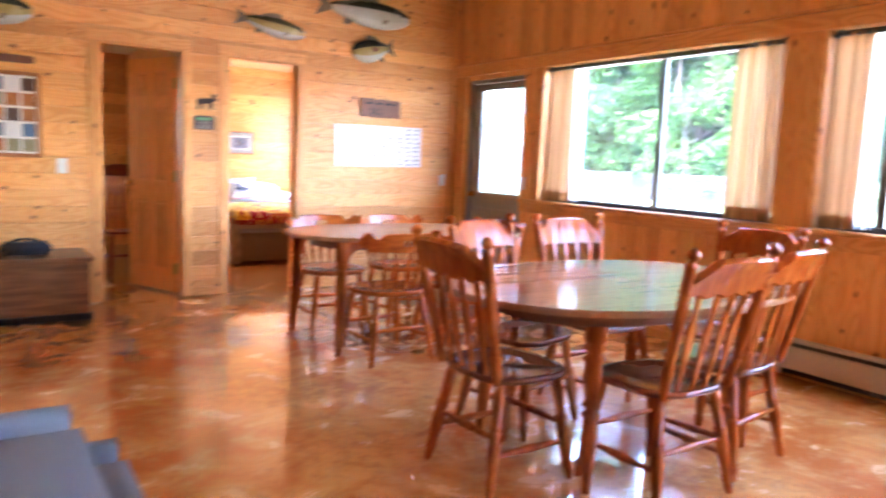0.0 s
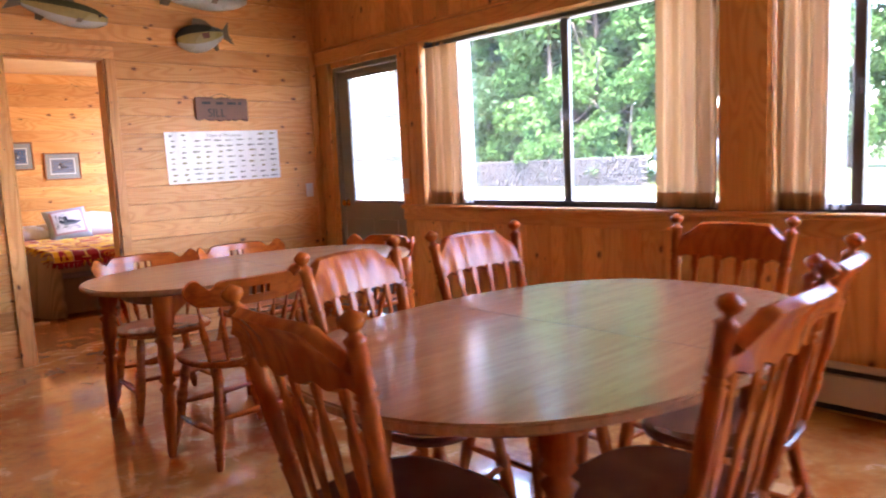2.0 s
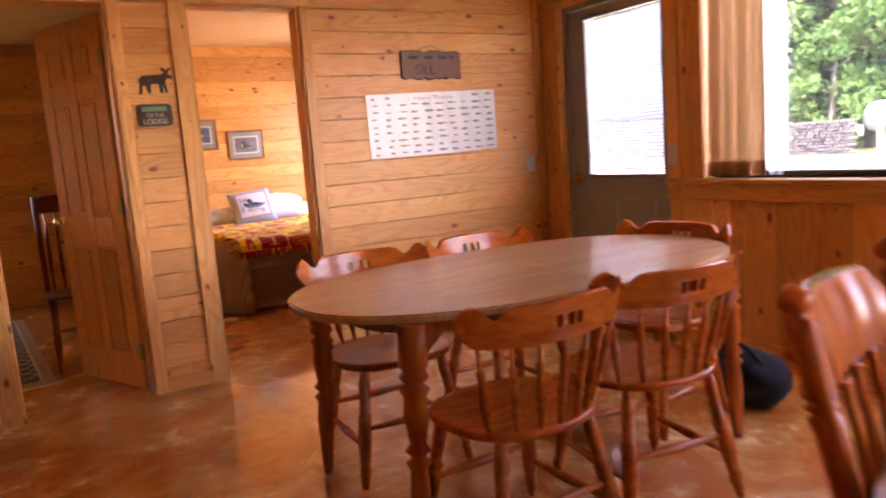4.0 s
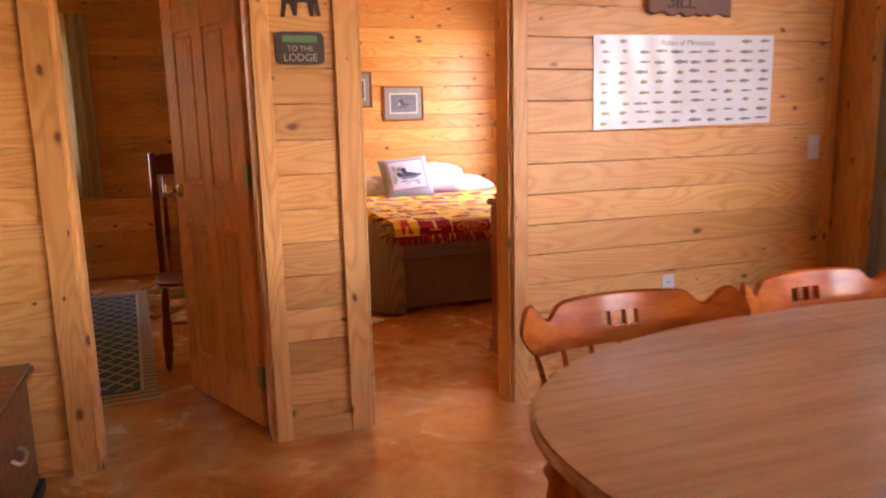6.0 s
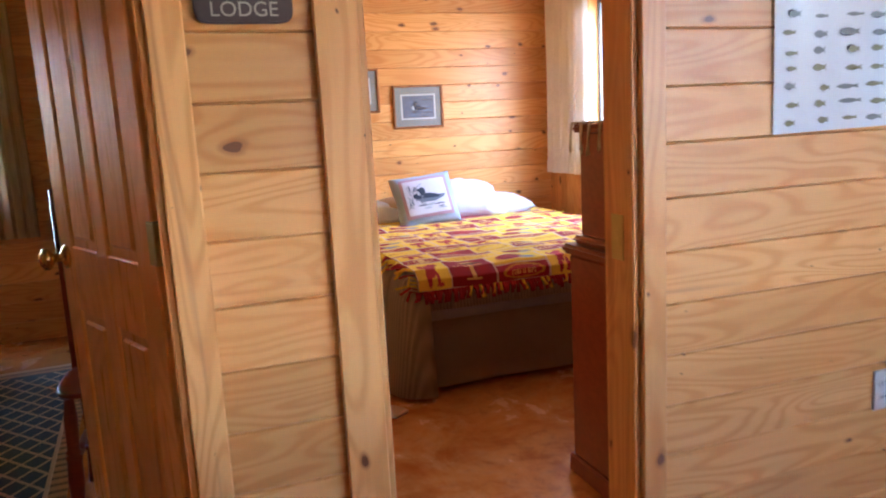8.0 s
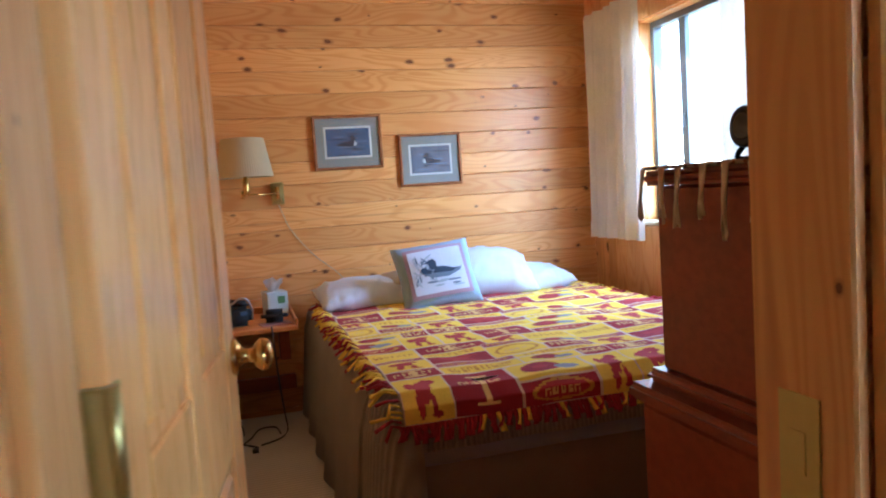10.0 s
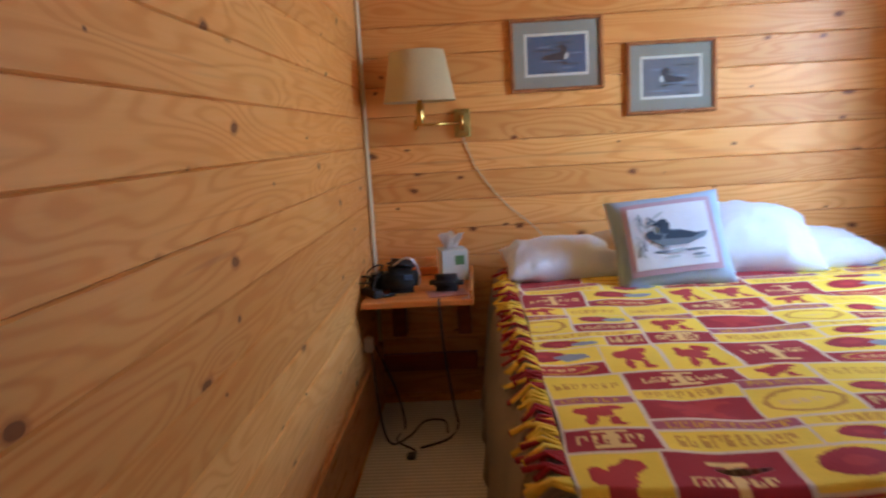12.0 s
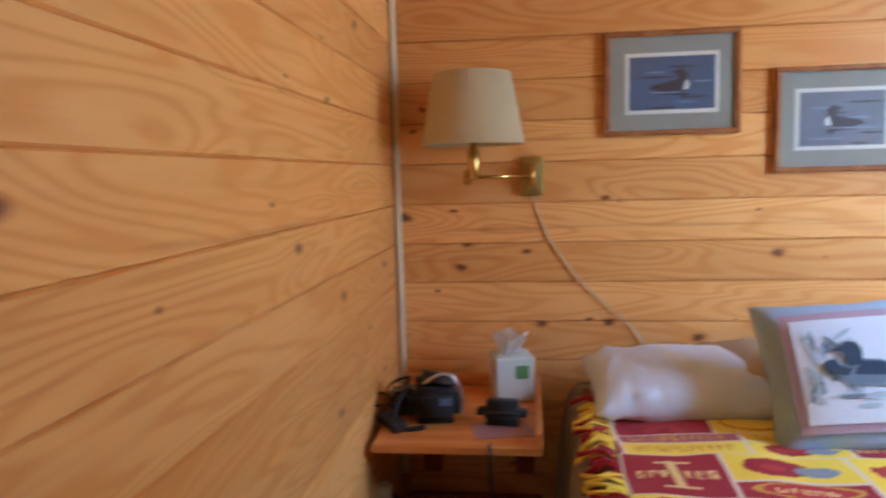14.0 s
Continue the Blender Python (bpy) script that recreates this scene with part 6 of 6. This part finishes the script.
part("cord", tube(bend([(0.30, -0.16, 0.575), (0.30, -0.185, 0.55), (0.31, -0.17, 0.35), (0.33, -0.08, 0.12), (0.34, -0.05, 0.012), (0.30, -0.17, 0.010), (0.20, -0.24, 0.010)]), 0.0045, 6), BLACK, cd)
part("cord", tube(bend([(0.005, 0.05, 0.34), (0.08, 0.05, 0.15), (0.12, -0.02, 0.012), (0.10, -0.16, 0.010), (0.18, -0.26, 0.010), (0.17, -0.30, 0.012)]), 0.0045, 6), BLACK, cd)
part("inline_switch", block(0.155, 0.185, -0.335, -0.295, 0.002, 0.022, 0.005), BLACK, cd)

mt = thing("floor_mat", pose(2.30, 9.10, 0.0), "beige ribbed floor mat beside the bed", "mat")
part("mat", block(-0.27, 0.20, -0.72, 0.66, 0.0, 0.006, 0.002), MATTING, mt)
fl = tagged(part("crumpled_tissue", block(-0.05, 0.04, -0.05, 0.05, 0, 0.02, 0.008), FRINGE), "pale crumpled cloth on the floor at the bed's corner", "cloth")
fl.matrix_basis = pose(2.47, 7.66, 0, 0, 0, 30)

# ---- tall chest of drawers behind the doorway ----
DX0, DX1, DY0 = 2.90, 3.80, YW + WALL_T + 0.005
dr = thing("chest_of_drawers", pose((DX0 + DX1) / 2, DY0, 0), "tall dark cherry chest-on-chest of drawers", "dresser")
hw = (DX1 - DX0) / 2
part("lower_case", block(-hw + 0.004, hw, 0.0, 0.570, 0.07, 0.78, 0.006), CHERRY, dr)
part("lower_top", block(-hw - 0.008, hw + 0.02, 0.0, 0.605, 0.782, 0.815, 0.010, seg=3), CHERRY, dr)
part("waist_moulding", block(-hw + 0.022, hw - 0.004, 0.0, 0.588, 0.8155, 0.842, 0.011, seg=3), CHERRY, dr)
part("plinth", block(-hw - 0.006, hw + 0.01, 0.0, 0.588, 0.0, 0.07, 0.008), CHERRY, dr)
part("upper_case", block(-hw + 0.042, hw - 0.015, 0.0, 0.555, 0.8425, 1.18, 0.006), CHERRY, dr)
part("top", block(-hw + 0.022, hw + 0.005, 0.0, 0.578, 1.181, 1.208, 0.010, seg=3), CHERRY, dr)
for z0, z1, yy in ((0.09, 0.30, 0.5705), (0.31, 0.53, 0.5705), (0.54, 0.77, 0.5705), (0.85, 1.005, 0.5555), (1.015, 1.17, 0.5555)):
    d = part("drawer", block(-hw + 0.06, hw - 0.03, yy, yy + 0.014, z0, z1, 0.005), CHERRY, dr)
    for s in (-1, 1):
        part("drawer_pull", turned((s * 0.25, yy + 0.014, (z0 + z1) / 2), (s * 0.25, yy + 0.045, (z0 + z1) / 2), [(0, 0.018), (0.2, 0.008), (0.6, 0.016), (1, 0.012)], 12), STEEL, d)
ru = thing("table_runner", pose(DX0 + 0.020, DY0 + 0.28, 1.209), "woven cream runner with a knotted fringe on the chest", "runner")
part("runner_cloth", block(0.0, 0.62, -0.265, 0.285, 0.0, 0.006, 0.002), RUNNER, ru)
b = bmesh.new()
rr = random.Random(12)
for i in range(10):
    y, ln, dy = -0.25 + i * 0.058 + rr.uniform(-0.008, 0.008), rr.uniform(0.062, 0.10), rr.uniform(-0.016, 0.010)
    for k in range(9):
        e, f = rr.uniform(-0.008, 0.008), rr.uniform(-0.006, 0.006)
        tube([(0.006, y + e * 1.6, 0.006), (-0.006, y + e, 0.0015), (-0.0095 - 0.001 * (k % 3), y + dy * 0.5 + e * 0.5, -0.5 * ln), (-0.0105 - 0.0015 * (k % 3), y + dy + f * 0.5, -0.82 * ln), (-0.011 - 0.001 * (k % 3), y + dy + f * 1.5, -ln - rr.uniform(0, 0.018))], 0.0019, 5, b)
part("fringe", b, FRINGE, ru, "hanging knotted yarn fringe")
bk = thing("camera", pose(3.085, DY0 + 0.405, 1.2155, 0, 0, 0), "black camera standing on the chest", "camera")
part("body", block(-0.025, 0.075, -0.065, 0.06, 0.0, 0.092, 0.014, seg=3), BLACK, bk)
part("finder_hump", block(-0.022, 0.05, -0.03, 0.03, 0.088, 0.122, 0.014, seg=3), BLACK, bk)
part("lens_barrel", turned((-0.022, 0.0, 0.052), (-0.075, 0.0, 0.054), [(0, 0.034), (0.3, 0.034), (0.32, 0.031), (0.55, 0.031), (0.57, 0.034), (0.95, 0.034), (1, 0.030)], 24), BLACK, bk)
part("lens_glass", turned((-0.074, 0.0, 0.054), (-0.0765, 0.0, 0.054), [(0, 0.027), (1, 0.020)], 20), plain("dark_lens", (0.01, 0.012, 0.02), 0.04), bk)
part("strap", tube(bend([(0.02, 0.062, 0.075), (0.01, 0.085, 0.04), (-0.01, 0.095, 0.006), (0.05, 0.11, 0.005), (0.10, 0.08, 0.005)]), 0.005, 6), BLACK_CLOTH, bk)

# ---- the small bedroom ----
qb = thing("bed", pose(-0.06, 8.75, 0), "low bed under a dark maroon quilt in the small bedroom", "bed")
part("base", block(-0.66, 0.62, -0.42, 0.62, 0.10, 0.36, 0.02), CHERRY, qb)
part("quilt", block(-0.69, 0.66, -0.47, 0.66, 0.17, 0.63, 0.14, seg=6), MAROON, qb, "maroon quilt hanging over the side", smooth=True)
for x in (-0.6, 0.56):
    for y in (-0.36, 0.56):
        part("leg", block(x - 0.03, x + 0.03, y - 0.03, y + 0.03, 0, 0.12, 0.004), CHERRY, qb)
rg = thing("runner_rug", pose(0.875, 8.0, 0, 0, 0, 3.9), "dark green lattice rug with a tan floral border", "rug")
RW, RL = 0.29, 1.17
part("border", block(-RW, RW, -RL, RL, 0, 0.007, 0.002), RUG_BORDER, rg, "tan floral border")
part("field", block(-RW + 0.07, RW - 0.07, -RL + 0.11, RL - 0.11, 0.007, 0.010, 0.001), RUG_GREEN, rg, "dark green field")
b = None
for s in (-1, 1):
    for i in range(-8, 30):
        x0, y0 = -RW + 0.075, -RL + 0.115 + i * 0.14
        n = 12
        for k in range(n):
            xa, xb = x0 + (2 * RW - 0.15) * k / n, x0 + (2 * RW - 0.15) * (k + 1) / n
            ya, yb = (y0 + (xa - x0) * 1.333, y0 + (xb - x0) * 1.333)
            if s < 0:
                xa, xb = -xa, -xb
            if min(ya, yb) > -RL + 0.12 and max(ya, yb) < RL - 0.12:
                q = bmesh.new()
                d = Vector((xb - xa, yb - ya, 0)).normalized().cross(Vector((0, 0, 1))) * 0.006
                f = [q.verts.new(Vector((xx, yy, 0.0125)) + e) for xx, yy, e in ((xa, ya, -d), (xb, yb, -d), (xb, yb, d), (xa, ya, d))]
                q.faces.new(f)
                b = join(b, q)
part("lattice", b, RUG_GOLD, rg, "gold lattice lines")
for s in (-1, 1):
    part("inner_band", block(s * (RW - 0.07) - 0.008, s * (RW - 0.07) + 0.008, -RL + 0.11, RL - 0.11, 0.007, 0.0115, 0.001), RUG_GOLD, rg)
    part("end_band", block(-RW - 0.002, RW + 0.002, s * (RL + 0.012) - 0.014, s * (RL + 0.012) + 0.014, 0, 0.006), RUG_GOLD, rg)
c2 = thing("side_chair", pose(1.45, 7.38, 0, 0, 0, 180), "dark red-brown wooden chair behind the open door", "chair")
part("seat", saddle_seat(0.40, 0.40, 0.45, 3.5, 0.008), CHERRY, c2, smooth=True)
for sx in (-1, 1):
    part("back_post", tube([(sx * 0.17, -0.18, 0.0), (sx * 0.17, -0.17, 0.45), (sx * 0.175, -0.22, 1.08)], 0.018, 8), CHERRY, c2)
    part("leg", turned((sx * 0.17, 0.17, 0.0), (sx * 0.155, 0.15, 0.43), LEG, 12), CHERRY, c2)
    part("stretcher", turned((sx * 0.17, -0.175, 0.2), (sx * 0.165, 0.165, 0.2), BAR, 8), CHERRY, c2)
part("stretcher", turned((-0.165, 0.0, 0.2), (0.165, 0.0, 0.2), BAR, 8), CHERRY, c2)
part("top_rail", crest(0.36, lambda t: 0.97, lambda t: 1.06 + 0.02 * (1 - t * t), 0.02, -0.205, 0.08, 0.02), CHERRY, c2)
for i in range(5):
    part("spindle", turned(((i - 2) * 0.065, -0.17, 0.44), ((i - 2) * 0.065, -0.215, 0.98), SPIN, 8), CHERRY, c2)

# ---- outdoors ----
def ground_material():
    k = Nodes("grass_and_gravel")
    x, y, z = k.pos()
    p = k.where()
    n1, n2 = k.noise(p, 0.35, 5), k.noise(p, 9.0, 4)
    grass = k.mix(k.step(n1, 0.35, 0.65), (0.075, 0.12, 0.03), (0.13, 0.17, 0.05))
    grass = k.mix(k.step(n2, 0.3, 0.7, 0.0, 0.5), grass, (0.05, 0.085, 0.02))
    drive = k.mix(k.step(n2, 0.3, 0.7), (0.42, 0.38, 0.32), (0.33, 0.29, 0.24))
    edge = k.math('ADD', x, k.math('MULTIPLY', n1, 3.0))
    f = k.math('MULTIPLY', k.step(edge, 8.0, 8.6), k.step(edge, 21.5, 22.5, 1.0, 0.0))
    k.bump(n2, 0.5, 0.03)
    return k.set(Base_Color=k.mix(f, grass, drive), Roughness=0.95)


def leaf_material(name, col):
    k = Nodes(name)
    isl = k.n("NewGeometry").outputs["Random Per Island"]
    c = k.mix(isl, col, (col[0] * 1.5, col[1] * 1.4, col[2] * 1.3))
    m = k.set(Base_Color=c, Roughness=0.7, Specular_IOR_Level=0.2)
    t = k.n("BsdfTranslucent")
    k.put(c, t.inputs[0])
    mx = k.n("MixShader")
    mx.inputs[0].default_value = 0.45
    k.t.links.new(k.b.outputs[0], mx.inputs[1])
    k.t.links.new(t.outputs[0], mx.inputs[2])
    k.t.links.new(mx.outputs[0], k.out.inputs[0])
    return m


GROUND = ground_material()
LEAF = [leaf_material("maple_leaves", (0.040, 0.100, 0.026)), leaf_material("birch_leaves", (0.050, 0.118, 0.032)), leaf_material("shade_leaves", (0.032, 0.072, 0.030))]
BARK = plain("bark", (0.06, 0.05, 0.043), 0.9, 0, 0.5, 14, 0.8)
b = bmesh.new()
bmesh.ops.create_grid(b, x_segments=2, y_segments=2, size=900)
tagged(part("ground", moved(b, pose(0, 0, -0.14)), GROUND), "sunlit gravel yard and grass", "ground", kind="structure")


def crown_mesh(seed, h, r, low, count, size):
    q = random.Random(seed)
    b = bmesh.new()
    blobs = []
    for i in range(26):
        z = q.uniform(low, h)
        k = (z - low) / (h - low)
        w = r * (0.55 + 0.9 * k) * (1.05 - k) * 1.5
        a = q.uniform(0, math.tau)
        d = w * math.sqrt(q.random())
        blobs.append((Vector((d * math.cos(a), d * math.sin(a), z)), q.uniform(0.45, 0.95) * r * 0.42))
    for i in range(count):
        c, rad = q.choice(blobs)
        v = Vector((q.gauss(0, 1), q.gauss(0, 1), q.gauss(0, 0.7))).normalized() * rad * q.random() ** 0.4
        p = c + v
        nrm = Vector((q.gauss(0, 1), q.gauss(0, 1), q.gauss(0.8, 0.8))).normalized()
        m = nrm.to_track_quat('Z', 'Y').to_matrix()
        s = size * q.uniform(0.6, 1.3)
        a = q.uniform(0, math.tau)
        rot = Matrix.Rotation(a, 3, 'Z')
        b.faces.new([b.verts.new(p + m @ rot @ Vector(e)) for e in ((-s, 0, 0), (-0.2 * s, -0.55 * s, 0), (s, 0, 0.15 * s), (-0.1 * s, 0.55 * s, 0))])
    return b


def tree(seed, h, r, low, leaf, count=2600, size=0.13):
    q = random.Random(seed)
    t = thing("tree", Matrix(), "leafy summer tree at the edge of the yard", "tree", "trees outside")
    b = turned((0, 0, 0), (q.uniform(-0.4, 0.4), q.uniform(-0.4, 0.4), h * 0.85), [(0, 0.19), (0.03, 0.15), (0.3, 0.115), (0.7, 0.06), (1, 0.015)], 10)
    for i in range(9):
        z = low + (h * 0.8 - low) * i / 9
        a = q.uniform(0, math.tau)
        L = r * q.uniform(0.5, 0.9)
        tube(bend([(0, 0, z), (L * 0.5 * math.cos(a), L * 0.5 * math.sin(a), z + L * 0.25), (L * math.cos(a), L * math.sin(a), z + L * 0.7)], 4), 0.03, 6, b)
    part("trunk", b, BARK, t)
    part("crown", crown_mesh(seed, h, r, low, count, size), leaf, t)
    return t


kinds = [tree(1, 10.0, 2.6, 1.2, LEAF[0], 9000), tree(2, 9.0, 2.3, 0.8, LEAF[1], 9000), tree(3, 11.0, 2.4, 3.0, LEAF[2], 6400), tree(4, 5.0, 2.0, 0.3, LEAF[0], 3600)]
q = random.Random(17)
spots = []
for row, (x, step) in enumerate(((29.0, 2.1), (31.5, 2.3), (34.5, 2.6), (39.0, 2.8), (45.0, 3.0))):
    y = 13.5 + row * 1.5
    while y < 33 + row * 2.2:
        sx, sy = x + q.uniform(-0.8, 0.8), y + q.uniform(-0.8, 0.8)
        if row or sy > 18.6:
            spots.append((sx, sy, row))
        y += step
for i in range(16):
    spots.append((q.uniform(52, 66), -14 + i * 2.6, 3))
for i in range(12):
    spots.append((q.uniform(42, 50), -12 + i * 2.5, 2))
spots += [(41, 3.5, 1), (44, 9.0, 0), (47, -4.0, 1), (-3, 26, 1), (0.5, 24, 1), (-6, 25, 0), (3.5, 27, 1), (-1.5, 29, 2), (2, 31, 2)]
first = set()
for x, y, row in spots:
    k = q.choice((0, 1, 2, 3, 3)) if row == 0 else q.choice((0, 1, 2, 3))
    m = pose(x, y, -0.14, 0, 0, q.uniform(0, 360)) @ Matrix.Scale(q.uniform(1.12, 1.38) if k != 3 and 13 < y < 33 and 28 < x < 47 else 1.0, 4)
    if k in first:
        copy_thing(kinds[k], m)
    else:
        kinds[k].matrix_basis = m
        first.add(k)
# woodpile and propane tank across the yard
LOG = plain("split_log_ends", (0.035, 0.033, 0.034), 0.9, 0, 0.5, 9, 0.6)
wp = thing("woodpile", pose(27.3, 24.0, -0.14), "long grey stack of split firewood", "woodpile")
b = bmesh.new()
q = random.Random(2)
for j in range(10):
    for i in range(84):
        r = q.uniform(0.055, 0.075)
        y, z = -6.9 + i * 0.165 + (0.08 if j % 2 else 0), 0.07 + j * 0.125
        turned((-0.25 + q.uniform(-0.06, 0.06), y, z), (0.25, y, z), [(0, r), (1, r)], 6, b)
tagged(part("logs", b, LOG, wp), "stacked split logs", kind="stuff")
pt = thing("propane_tank", pose(29.0, 16.0, -0.14), "white propane tank on two legs", "propane tank")
prof = [(0, 0.05), (0.03, 0.3), (0.08, 0.5), (0.14, 0.56), (0.86, 0.56), (0.92, 0.5), (0.97, 0.3), (1, 0.05)]
part("tank", turned((0, -1.6, 1.28), (0, 1.6, 1.28), prof, 28), plain("tank_paint", (0.16, 0.19, 0.22), 0.4), pt)
part("filler_dome", turned((0, 0, 1.8), (0, 0, 2.02), [(0, 0.16), (0.8, 0.16), (1, 0.1)], 16), GREY_PAINT, pt)
for y in (-0.9, 0.9):
    part("leg", block(-0.35, 0.35, y - 0.06, y + 0.06, 0, 0.86, 0.01), GREY_PAINT, pt)
